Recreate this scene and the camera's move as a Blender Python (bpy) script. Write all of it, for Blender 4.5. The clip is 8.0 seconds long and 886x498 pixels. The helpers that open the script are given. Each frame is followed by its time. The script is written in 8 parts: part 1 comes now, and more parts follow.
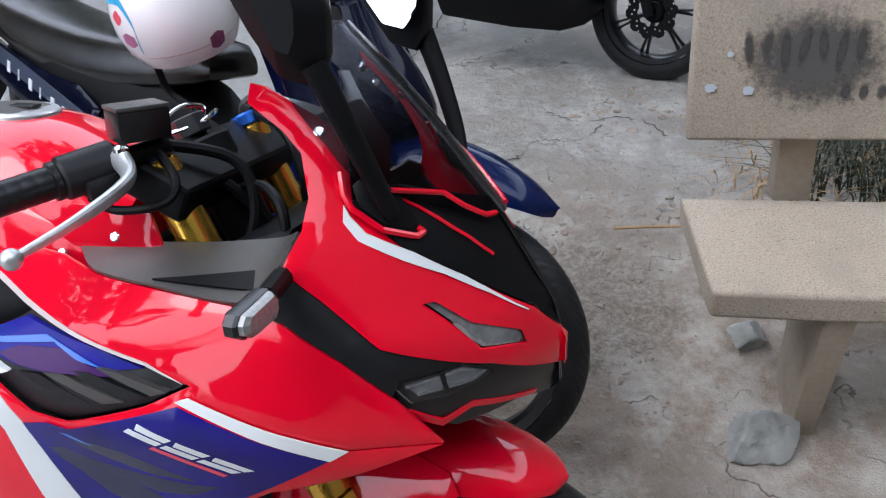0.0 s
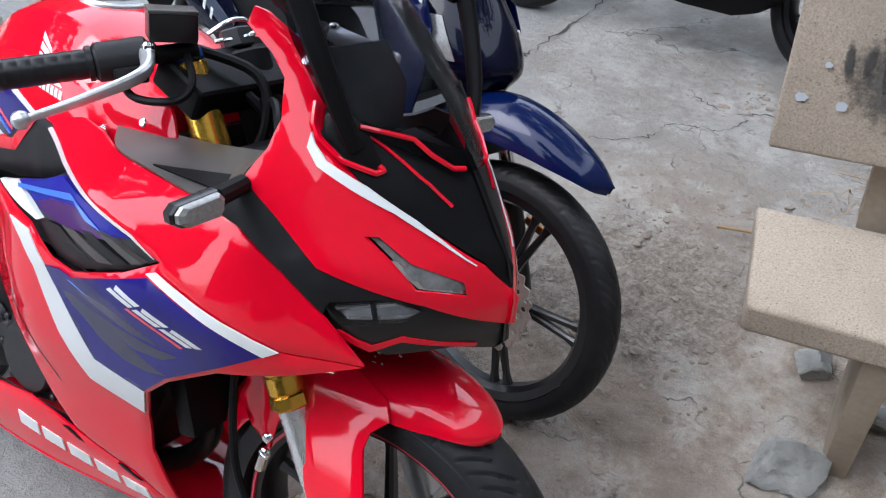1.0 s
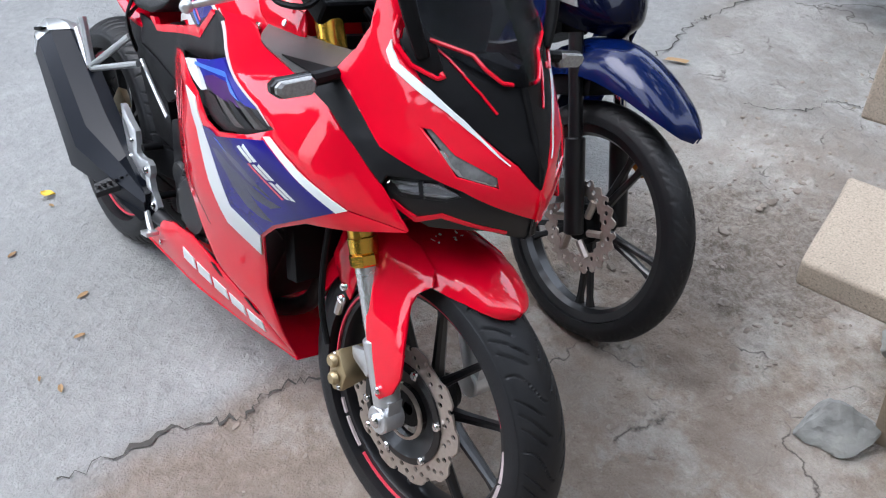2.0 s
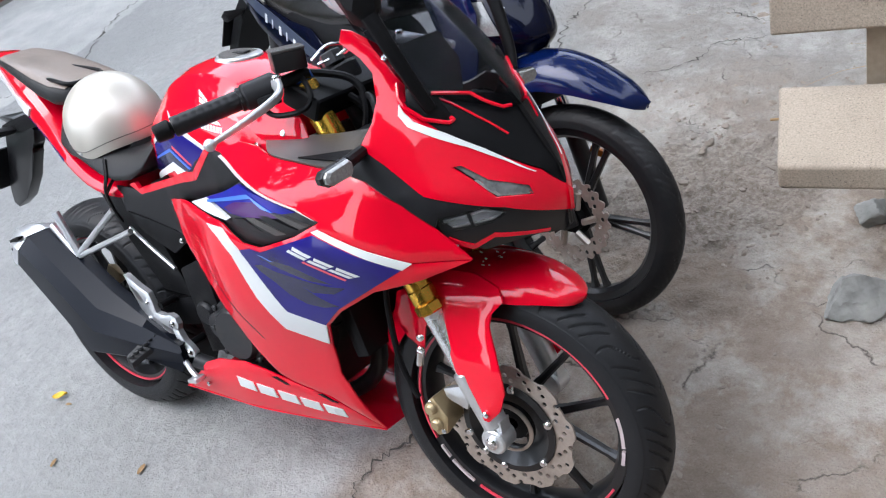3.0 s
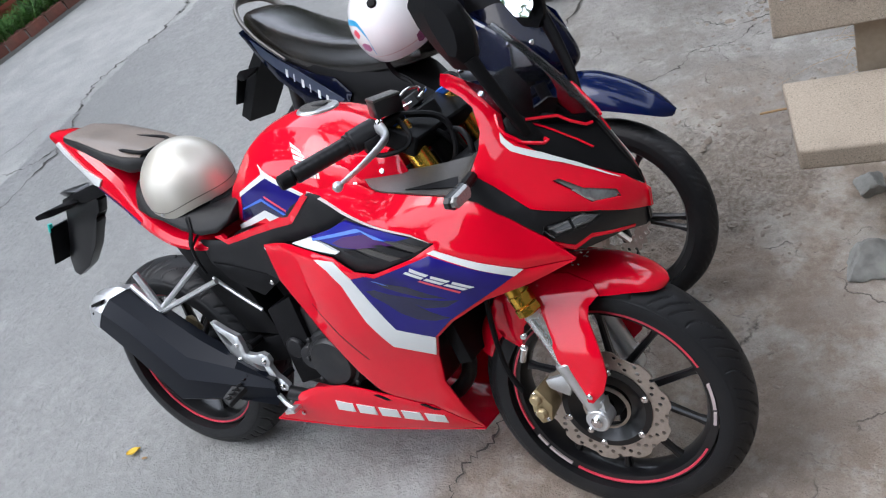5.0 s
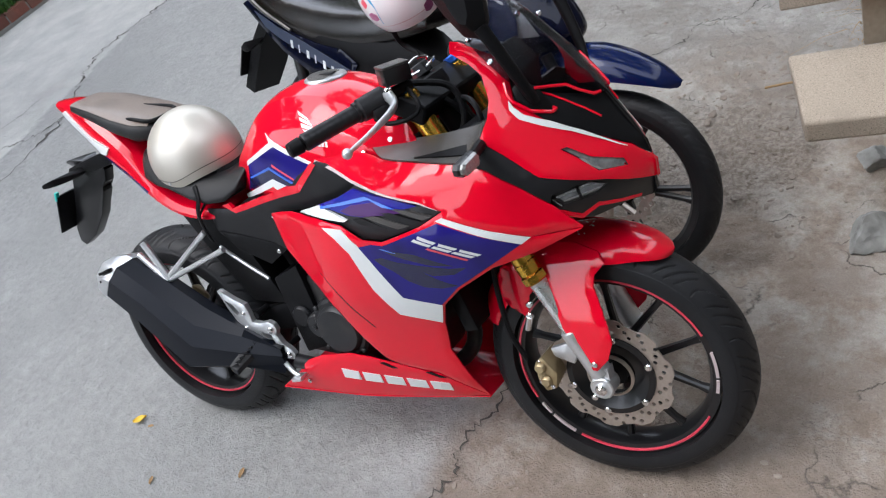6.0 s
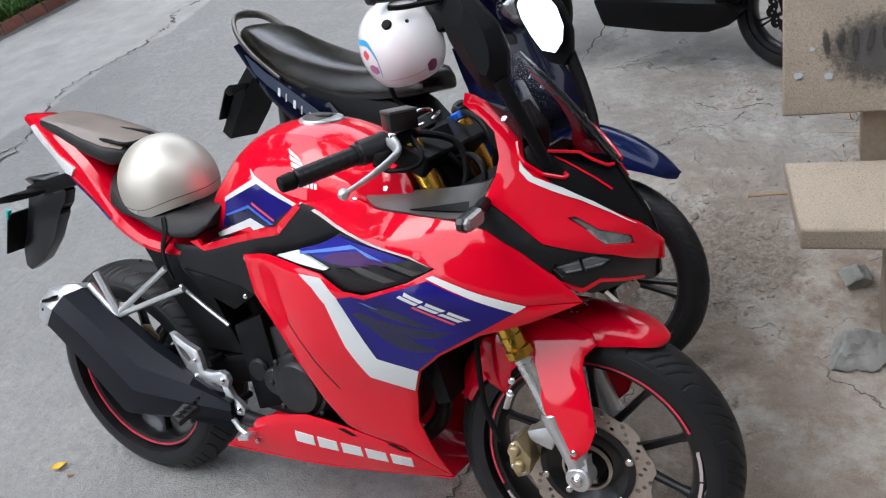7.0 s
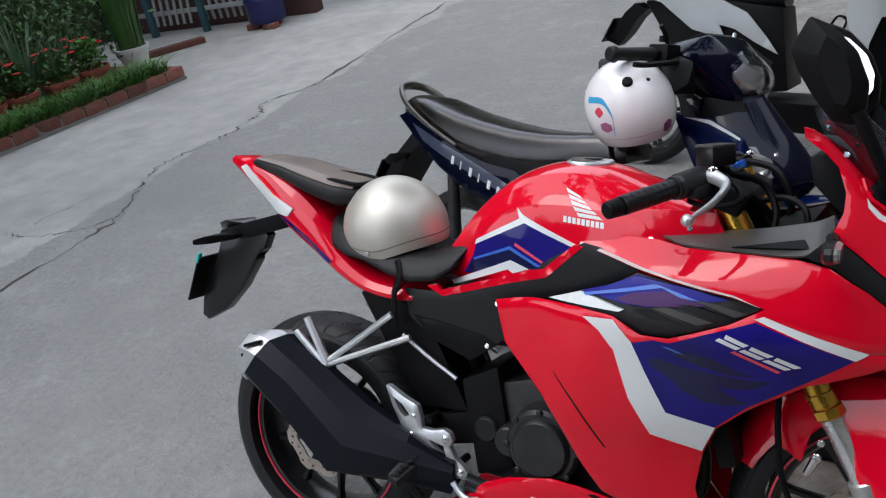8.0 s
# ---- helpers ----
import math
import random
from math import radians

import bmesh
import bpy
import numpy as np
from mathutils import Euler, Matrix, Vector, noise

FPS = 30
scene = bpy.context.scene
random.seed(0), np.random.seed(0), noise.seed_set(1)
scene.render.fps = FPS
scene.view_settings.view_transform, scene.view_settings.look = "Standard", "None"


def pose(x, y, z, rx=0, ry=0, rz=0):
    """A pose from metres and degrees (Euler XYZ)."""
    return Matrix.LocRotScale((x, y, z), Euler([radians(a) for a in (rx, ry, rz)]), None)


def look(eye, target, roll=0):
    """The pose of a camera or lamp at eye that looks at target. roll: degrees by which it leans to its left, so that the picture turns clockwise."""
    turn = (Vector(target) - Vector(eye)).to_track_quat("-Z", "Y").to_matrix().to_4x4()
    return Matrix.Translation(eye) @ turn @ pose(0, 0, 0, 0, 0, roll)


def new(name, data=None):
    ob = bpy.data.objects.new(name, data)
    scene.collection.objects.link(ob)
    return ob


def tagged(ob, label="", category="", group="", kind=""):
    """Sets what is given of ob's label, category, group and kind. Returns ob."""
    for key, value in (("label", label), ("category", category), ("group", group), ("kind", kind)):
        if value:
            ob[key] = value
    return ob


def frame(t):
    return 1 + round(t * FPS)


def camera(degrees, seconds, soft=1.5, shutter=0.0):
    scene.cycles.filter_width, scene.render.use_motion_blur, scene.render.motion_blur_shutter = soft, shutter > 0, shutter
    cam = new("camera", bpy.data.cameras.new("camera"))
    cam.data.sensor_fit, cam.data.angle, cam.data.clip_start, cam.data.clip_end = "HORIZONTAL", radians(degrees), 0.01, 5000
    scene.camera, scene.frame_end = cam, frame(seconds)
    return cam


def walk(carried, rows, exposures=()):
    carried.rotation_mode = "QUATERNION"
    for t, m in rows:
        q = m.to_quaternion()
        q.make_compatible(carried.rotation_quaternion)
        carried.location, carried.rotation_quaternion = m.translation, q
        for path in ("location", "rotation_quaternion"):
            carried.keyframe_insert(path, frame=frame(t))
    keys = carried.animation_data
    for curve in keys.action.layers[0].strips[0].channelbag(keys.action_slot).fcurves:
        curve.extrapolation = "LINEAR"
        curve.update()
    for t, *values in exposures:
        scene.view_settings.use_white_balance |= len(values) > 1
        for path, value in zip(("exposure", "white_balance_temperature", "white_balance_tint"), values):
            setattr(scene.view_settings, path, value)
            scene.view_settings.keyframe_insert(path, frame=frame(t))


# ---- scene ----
cam = camera(54.1, 8.0, soft=1.2, shutter=0.0)
METRES = 2.07
BASE = pose(1.55378, -0.50976, 1.45050, -36.5773, 4.9311, 16.8702)
ROWS = [
    (0.0, 0.0, 0.0, 0.0, 0.0, 0.0, 0.0),
    (0.5, 0.0658, -0.0102, -0.0021, 4.76, 0.9, -5.41),
    (1.0, 0.1243, -0.0127, 0.0096, 12.69, -4.41, -12.03),
    (1.5, 0.2364, -0.0372, 0.0126, 24.31, -7.84, -20.05),
    (3.0, 0.2031, -0.1928, -0.028, 19.53, -5.29, 1.79),
    (3.5, 0.1579, -0.2328, -0.0153, 17.15, -6.16, 12.31),
    (4.0, 0.1271, -0.28, -0.014, 17.1, -2.43, 9.6),
    (4.5, 0.1152, -0.3084, -0.0194, 14.88, -2.36, 10.43),
    (5.0, 0.1007, -0.3274, -0.0257, 15.53, -3.53, 8.54),
    (6.5, 0.0905, -0.329, -0.043, 14.87, -4.63, 6.28),
    (7.0, 0.0387, -0.2994, -0.0568, 12.06, 0.46, 1.28),
    (7.5, -0.0862, -0.2648, -0.0719, 10.08, 6.32, -2.17),
    (8.0, -0.2355, -0.303, -0.1324, 11.64, 8.58, -2.0),
]
PATH = [(t, BASE @ pose(METRES * x, METRES * y, METRES * z, 90 + pitch, roll, yaw)) for t, x, y, z, yaw, pitch, roll in ROWS]
# shakes of the hand between the even rows
PATH += [
    (0.7, look((1.749, -0.444, 1.469), (0.913, 0.881, 0.226), -5.1)),
    (1.2, look((1.885, -0.421, 1.469), (0.876, 0.760, 0.210), -3.4)),
    (1.7, look((2.127, -0.424, 1.504), (0.886, 0.492, 0.231), -2.4)),
    (2.8, look((2.096, -0.677, 1.558), (0.965, 0.364, 0.279), -17.8)),
    (3.2, look((2.060, -0.756, 1.642), (0.932, 0.329, 0.396), -31.4)),
    (5.2, look((1.944, -1.001, 1.796), (0.889, 0.200, 0.594), -26.5)),
    (6.3, look((1.943, -1.021, 1.791), (0.894, 0.153, 0.557), -25.9)),
    (7.2, look((1.713, -1.025, 1.691), (0.795, 0.384, 0.610), -12.3)),
    (7.8, look((1.411, -1.172, 1.662), (0.438, 0.322, 0.756), -9.9)),
]
walk(cam, sorted(PATH, key=lambda row: row[0]),
     [(t, e, k, 10) for t, e, k in ((0.0, 0.17, 5960), (0.5, 0.24, 5960), (1.0, 0.40, 6020), (1.5, 0.53, 5980), (3.0, 0.60, 6080), (3.5, 0.45, 6080), (4.0, 0.24, 6230), (5.0, 0.20, 6160), (6.5, 0.25, 6320), (7.0, 0.12, 6320), (7.5, -0.10, 6230), (8.0, -0.38, 6220))])

# ---- light: bright hazy sky, weak wide sun ----
world = bpy.data.worlds.new("sky")
scene.world = world
world.use_nodes = True
wn, wl = world.node_tree.nodes, world.node_tree.links
wn.clear()
sky = wn.new("ShaderNodeTexSky")
sky.sky_type, sky.sun_disc = "NISHITA", False
sky.sun_elevation, sky.sun_rotation = radians(59), radians(238)
sky.dust_density, sky.ozone_density = 3.0, 1.0
haze = wn.new("ShaderNodeMix")
haze.data_type, haze.inputs[0].default_value = "RGBA", 0.72
haze.inputs[7].default_value = (9.0, 9.35, 10.1, 1)
bg = wn.new("ShaderNodeBackground")
bg.inputs[1].default_value = 0.34
wo = wn.new("ShaderNodeOutputWorld")
wl.new(sky.outputs[0], haze.inputs[6])
wl.new(haze.outputs[2], bg.inputs[0])
wl.new(bg.outputs[0], wo.inputs[0])
sun = new("sun", bpy.data.lights.new("sun", "SUN"))
sun.data.energy, sun.data.angle, sun.data.color = 1.2, radians(32), (1.0, 0.97, 0.94)
sun.matrix_world = look((-4.0, -2.5, 8.0), (0, 0, 0))
scene.view_settings.exposure = 0.0


# ---- materials ----
def mat(name, colour, rough=0.5, metal=0.0, coat=0.0, var=0.12, grain=60.0, bump=0.0, bump_scale=None, stain=0.0, stain_col=(0.2, 0.17, 0.13), stain_scale=6.0,
        trans=0.0, ior=1.5, rand=0.0, rough_var=0.08, spec=0.5, pits=0.0):
    m = bpy.data.materials.new(name)
    m.use_nodes = True
    n, l = m.node_tree.nodes, m.node_tree.links
    b = n["Principled BSDF"]
    co = n.new("ShaderNodeTexCoord")
    n1 = n.new("ShaderNodeTexNoise")
    n1.inputs["Scale"].default_value, n1.inputs["Detail"].default_value = grain, 4
    l.new(co.outputs["Object"], n1.inputs["Vector"])
    n2 = n.new("ShaderNodeTexNoise")
    n2.inputs["Scale"].default_value, n2.inputs["Detail"].default_value = stain_scale, 6
    l.new(co.outputs["Object"], n2.inputs["Vector"])
    r = n.new("ShaderNodeMapRange")
    r.inputs[3].default_value, r.inputs[4].default_value = 1 - var, 1 + var
    l.new(n1.outputs[0], r.inputs[0])
    mul = n.new("ShaderNodeMix")
    mul.data_type, mul.blend_type, mul.inputs[0].default_value = "RGBA", "MULTIPLY", 1.0
    mul.inputs[6].default_value = (*colour, 1)
    l.new(r.outputs[0], mul.inputs[7])
    last = mul.outputs[2]
    if stain > 0:
        sr = n.new("ShaderNodeMapRange")
        sr.inputs[1].default_value, sr.inputs[2].default_value, sr.inputs[4].default_value = 0.48, 0.72, stain
        l.new(n2.outputs[0], sr.inputs[0])
        mx = n.new("ShaderNodeMix")
        mx.data_type = "RGBA"
        l.new(sr.outputs[0], mx.inputs[0])
        l.new(last, mx.inputs[6])
        mx.inputs[7].default_value = (*stain_col, 1)
        last = mx.outputs[2]
    if pits > 0:
        pt = n.new("ShaderNodeTexNoise")
        pt.inputs["Scale"].default_value, pt.inputs["Detail"].default_value = pits, 2
        l.new(co.outputs["Object"], pt.inputs["Vector"])
        pr = n.new("ShaderNodeMapRange")
        pr.inputs[1].default_value, pr.inputs[2].default_value, pr.inputs[4].default_value = 0.37, 0.28, 0.6
        l.new(pt.outputs[0], pr.inputs[0])
        px = n.new("ShaderNodeMix")
        px.data_type = "RGBA"
        l.new(pr.outputs[0], px.inputs[0])
        l.new(last, px.inputs[6])
        px.inputs[7].default_value = (colour[0] * 0.25, colour[1] * 0.24, colour[2] * 0.24, 1)
        last = px.outputs[2]
    if rand > 0:
        oi = n.new("ShaderNodeObjectInfo")
        rr = n.new("ShaderNodeMapRange")
        rr.inputs[3].default_value, rr.inputs[4].default_value = 1 - rand, 1 + rand
        l.new(oi.outputs["Random"], rr.inputs[0])
        mm = n.new("ShaderNodeMix")
        mm.data_type, mm.blend_type, mm.inputs[0].default_value = "RGBA", "MULTIPLY", 1.0
        l.new(last, mm.inputs[6])
        l.new(rr.outputs[0], mm.inputs[7])
        last = mm.outputs[2]
    l.new(last, b.inputs["Base Color"])
    ro = n.new("ShaderNodeMapRange")
    ro.inputs[3].default_value, ro.inputs[4].default_value = max(0.0, rough - rough_var), min(1.0, rough + rough_var)
    l.new(n2.outputs[0], ro.inputs[0])
    l.new(ro.outputs[0], b.inputs["Roughness"])
    b.inputs["Metallic"].default_value = metal
    b.inputs["Coat Weight"].default_value = coat
    b.inputs["Coat Roughness"].default_value = 0.04
    b.inputs["Transmission Weight"].default_value = trans
    b.inputs["IOR"].default_value = ior
    b.inputs["Specular IOR Level"].default_value = spec
    if bump > 0:
        bt = n.new("ShaderNodeTexNoise")
        bt.inputs["Scale"].default_value, bt.inputs["Detail"].default_value = bump_scale or grain, 5
        l.new(co.outputs["Object"], bt.inputs["Vector"])
        bp = n.new("ShaderNodeBump")
        bp.inputs["Strength"].default_value, bp.inputs["Distance"].default_value = 1.0, bump
        l.new(bt.outputs[0], bp.inputs["Height"])
        l.new(bp.outputs[0], b.inputs["Normal"])
    return m


RED = mat("red paint", (0.68, 0.0006, 0.018), 0.4, coat=1.0, var=0.03, rough_var=0.04, spec=0.02)
BLUE = mat("blue decal", (0.013, 0.009, 0.165), 0.25, coat=0.45, spec=0.1, var=0.06, stain=0.75, stain_col=(0.006, 0.005, 0.05), stain_scale=6)
VIOLET = mat("violet blue decal", (0.016, 0.011, 0.23), 0.35, coat=0.12, var=0.06, stain=0.85, stain_col=(0.008, 0.03, 0.20), stain_scale=14, spec=0.1)
MOPSEAT = mat("glossy seat vinyl", (0.0055, 0.0045, 0.0042), 0.21, coat=0.0, var=0.15, grain=500, bump=0.0002, bump_scale=1200, stain=0.6, stain_col=(0.045, 0.034, 0.027), stain_scale=5, spec=0.7)
MUFFLER = mat("blue black heat paint", (0.005, 0.0065, 0.011), 0.34, var=0.15, grain=200, spec=0.16)
GLOSSBLUE = mat("blackish blue decal", (0.006, 0.007, 0.05), 0.25, coat=0.8, var=0.1, spec=0.2)
LIGHTBLUE = mat("light blue decal", (0.035, 0.13, 0.55), 0.3, coat=0.3, var=0.1)
PURPLE = mat("dark purple decal", (0.045, 0.004, 0.085), 0.35, coat=0.12, var=0.1, spec=0.2)
GRIP = mat("polished grip rubber", (0.008, 0.008, 0.009), 0.34, var=0.2, grain=300, spec=0.3)
PIN = mat("grey pinstripe", (0.5, 0.42, 0.42), 0.35, var=0.05)
WHITE = mat("white decal", (0.68, 0.70, 0.70), 0.3, coat=0.5, var=0.03)
BLACK = mat("black plastic", (0.0048, 0.0048, 0.0055), 0.45, var=0.2, bump=0.0003, bump_scale=900, grain=300, spec=0.12, stain=0.08, stain_col=(0.03, 0.028, 0.026), stain_scale=10)
GLOSSBLACK = mat("gloss black plastic", (0.007, 0.007, 0.008), 0.3, coat=0.2, var=0.05, spec=0.4)
GREY = mat("grey plastic", (0.055, 0.052, 0.049), 0.3, var=0.1, grain=400, bump=0.0004, bump_scale=1200, stain=0.3, stain_col=(0.2, 0.17, 0.14))
CHARCOAL = mat("charcoal plastic", (0.0085, 0.0085, 0.0098), 0.42, var=0.15, grain=400, bump=0.0003, bump_scale=1000, spec=0.3)
RUBBER = mat("tyre rubber", (0.010, 0.0105, 0.012), 0.5, var=0.2, grain=200, bump=0.0004, bump_scale=600, stain=0.25, stain_col=(0.04, 0.038, 0.036), stain_scale=14, spec=0.3)
GOLD = mat("gold anodised", (0.80, 0.46, 0.07), 0.26, metal=0.9, var=0.06)
BRASS = mat("brass caliper", (0.42, 0.33, 0.19), 0.4, metal=0.7, var=0.15, stain=0.4)
SILVER = mat("cast aluminium", (0.62, 0.63, 0.64), 0.34, metal=0.8, var=0.1, grain=200, bump=0.0003, bump_scale=500)
FORKSTEEL = mat("pale fork steel", (0.7, 0.7, 0.7), 0.28, metal=0.75, var=0.03, grain=90)
CHROME = mat("chrome", (0.8, 0.8, 0.82), 0.12, metal=1.0, var=0.03)
STEEL = mat("brake steel", (0.46, 0.40, 0.35), 0.38, metal=0.75, var=0.2, grain=120, stain=0.4, stain_col=(0.25, 0.2, 0.17), stain_scale=20)
DARKMETAL = mat("dark engine metal", (0.017, 0.0175, 0.0195), 0.42, metal=0.3, var=0.2, stain=0.3, stain_col=(0.07, 0.062, 0.055), stain_scale=20)
VINYL = mat("black seat vinyl", (0.011, 0.011, 0.012), 0.38, var=0.2, grain=500, bump=0.0005, bump_scale=1400, stain=0.15, stain_col=(0.04, 0.036, 0.033), spec=0.28)
BROWNVINYL = mat("brown seat vinyl", (0.19, 0.148, 0.12), 0.42, coat=0.2, var=0.15, grain=300, bump=0.0004, bump_scale=1400, stain=0.5, stain_col=(0.075, 0.06, 0.05), stain_scale=8)
SMOKE = bpy.data.materials.new("smoked screen")
SMOKE.use_nodes = True
n_, l_ = SMOKE.node_tree.nodes, SMOKE.node_tree.links
clear_, gloss_, share_, angle_ = n_.new("ShaderNodeBsdfTransparent"), n_.new("ShaderNodeBsdfGlossy"), n_.new("ShaderNodeMixShader"), n_.new("ShaderNodeFresnel")
clear_.inputs["Color"].default_value = (0.58, 0.59, 0.62, 1)
gloss_.inputs["Roughness"].default_value = 0.2
angle_.inputs["IOR"].default_value = 1.15
l_.new(angle_.outputs[0], share_.inputs[0])
l_.new(clear_.outputs[0], share_.inputs[1])
l_.new(gloss_.outputs[0], share_.inputs[2])
l_.new(share_.outputs[0], n_["Material Output"].inputs["Surface"])
HEADLENS = mat("clear lamp glass", (0.75, 0.76, 0.78), 0.05, var=0.05, trans=1.0, ior=1.2, rough_var=0.02)
REFLECT = mat("lamp reflector", (0.78, 0.78, 0.80), 0.12, metal=0.95, var=0.25, grain=60, bump=0.0006, bump_scale=60)
DIMREFLECT = mat("dim lamp reflector", (0.20, 0.205, 0.205), 0.3, metal=0.1, var=0.5, grain=90, bump=0.0006, bump_scale=200)
SMOKELENS = mat("smoky ribbed lens", (0.13, 0.135, 0.135), 0.18, coat=0.8, var=0.5, grain=140, stain=0.5, stain_col=(0.24, 0.245, 0.245), stain_scale=30)
MIRROR = mat("mirror glass", (0.93, 0.94, 0.95), 0.02, metal=1.0, var=0.01, rough_var=0.01)
HELMSILVER = mat("silver helmet paint", (0.56, 0.53, 0.465), 0.45, metal=0.6, coat=0.15, var=0.05, grain=700, rough_var=0.05)
HELMWHITE = mat("white helmet paint", (0.82, 0.8, 0.8), 0.22, coat=0.7, var=0.02)
REDMARK = mat("red sticker", (0.7, 0.06, 0.1), 0.35, var=0.2, grain=150)
CYAN = mat("blue sticker", (0.05, 0.35, 0.62), 0.35, var=0.1)
NAVY = mat("dark blue paint", (0.0016, 0.0068, 0.048), 0.22, metal=0.1, coat=0.5, var=0.06, spec=0.08)
NAVYBLACK = mat("blue black paint", (0.0016, 0.0026, 0.012), 0.2, metal=0.0, coat=0.3, var=0.06, spec=0.08)
SCOOTWHITE = mat("white scooter paint", (0.42, 0.44, 0.445), 0.35, coat=0.25, var=0.04, stain=0.15)
CONCRETE = mat("terrazzo concrete", (0.335, 0.28, 0.22), 0.85, var=0.6, grain=260, bump=0.0005, bump_scale=420, pits=230, stain=0.5, stain_col=(0.215, 0.185, 0.15), stain_scale=9)
POST = mat("plain concrete", (0.35, 0.29, 0.22), 0.85, var=0.2, grain=70, bump=0.0014, bump_scale=120, stain=0.4, stain_col=(0.24, 0.20, 0.16), stain_scale=10)
CHALK = mat("pale blue paint splash", (0.42, 0.46, 0.50), 0.7, var=0.1)
ROCK = mat("grey rock", (0.25, 0.252, 0.24), 0.85, var=0.5, grain=30, bump=0.006, bump_scale=45, stain=0.7, stain_col=(0.40, 0.40, 0.37), stain_scale=9)
PEBBLE = mat("pebbles", (0.27, 0.228, 0.19), 0.95, var=0.5, grain=25, bump=0.002, bump_scale=90, stain=0.6, stain_col=(0.19, 0.157, 0.128), stain_scale=4)
CRACK = mat("crack dirt", (0.06, 0.055, 0.048), 0.95, var=0.4, grain=60)
BRICK = mat("red brick", (0.19, 0.068, 0.048), 0.9, var=0.35, grain=30, bump=0.004, bump_scale=90, stain=0.6, stain_col=(0.11, 0.085, 0.068), stain_scale=7, rand=0.35)
TERRACOTTA = mat("terracotta", (0.27, 0.06, 0.04), 0.75, var=0.15, grain=30, stain=0.3, stain_col=(0.14, 0.06, 0.045))
POTWHITE = mat("white pot", (0.6, 0.6, 0.57), 0.6, var=0.06, stain=0.3, stain_col=(0.35, 0.34, 0.3))
SOIL = mat("planter soil", (0.07, 0.05, 0.035), 0.95, var=0.4, grain=50, bump=0.01, bump_scale=40)
LEAF = mat("green leaves", (0.042, 0.12, 0.016), 0.45, var=0.5, grain=7, rand=0.3)
LEAFDARK = mat("dark green leaves", (0.032, 0.085, 0.014), 0.5, var=0.6, grain=5, rand=0.3)
LEAFPALE = mat("grey green leaves", (0.075, 0.14, 0.075), 0.45, var=0.3, grain=8)
PETAL = mat("red petals", (0.62, 0.02, 0.03), 0.6, var=0.2)
YELLOWLEAF = mat("yellow dry leaf", (0.66, 0.42, 0.02), 0.6, var=0.15)
STRAW = mat("dry twig", (0.34, 0.22, 0.11), 0.85, var=0.2)
TEAL = mat("teal painted wood", (0.03, 0.095, 0.115), 0.6, var=0.15, stain=0.3, stain_col=(0.04, 0.05, 0.05))
PALEWOOD = mat("white painted rail", (0.33, 0.34, 0.34), 0.6, var=0.1, stain=0.4, stain_col=(0.16, 0.16, 0.15))
BARREL = mat("blue plastic drum", (0.007, 0.008, 0.085), 0.42, var=0.1, stain=0.3, stain_col=(0.03, 0.03, 0.1))
BARK = mat("tree bark", (0.12, 0.095, 0.07), 0.9, var=0.4, grain=25, bump=0.01, bump_scale=30)
GREYBLOCKER = mat("grey blocker plaster", (0.17, 0.16, 0.145), 0.9, var=0.15, grain=8, bump=0.003, bump_scale=40, stain=0.4, stain_col=(0.10, 0.095, 0.085), stain_scale=1.2)
DARKWALL = mat("dark red wall", (0.075, 0.034, 0.03), 0.85, var=0.3, stain=0.4, stain_col=(0.08, 0.05, 0.04))
DARKBLOCKER = mat("dark blocker wall", (0.035, 0.045, 0.025), 0.95, var=0.5, grain=3, stain=0.5, stain_col=(0.09, 0.085, 0.06), stain_scale=0.8, spec=0.1)
PLASTER = mat("grey mortar", (0.19, 0.18, 0.165), 0.9, var=0.3, grain=12, bump=0.004, bump_scale=30, stain=0.5, stain_col=(0.10, 0.095, 0.085), stain_scale=3)
# Weed green is darkened for the shadowed hollow behind the bench.
SHADEDWEED = mat("weeds darkened for shade", (0.013, 0.019, 0.006), 0.6, var=0.6, grain=6, stain=0.4, stain_col=(0.07, 0.05, 0.025), stain_scale=5)
INDLENS = mat("ribbed grey lens", (0.21, 0.215, 0.21), 0.2, coat=0.4, var=0.5, grain=200)
RAIL = mat("dull grab rail metal", (0.16, 0.15, 0.135), 0.3, metal=0.75, var=0.2, grain=40, stain=0.5, stain_col=(0.05, 0.05, 0.05), stain_scale=9)
PLATE = mat("number plate", (0.55, 0.56, 0.54), 0.45, var=0.08)
CHECK = mat("woven checked bag", (0.42, 0.33, 0.27), 0.8, var=0.35, grain=90)
TEALGLASS = mat("teal edge", (0.02, 0.45, 0.38), 0.3, var=0.1)


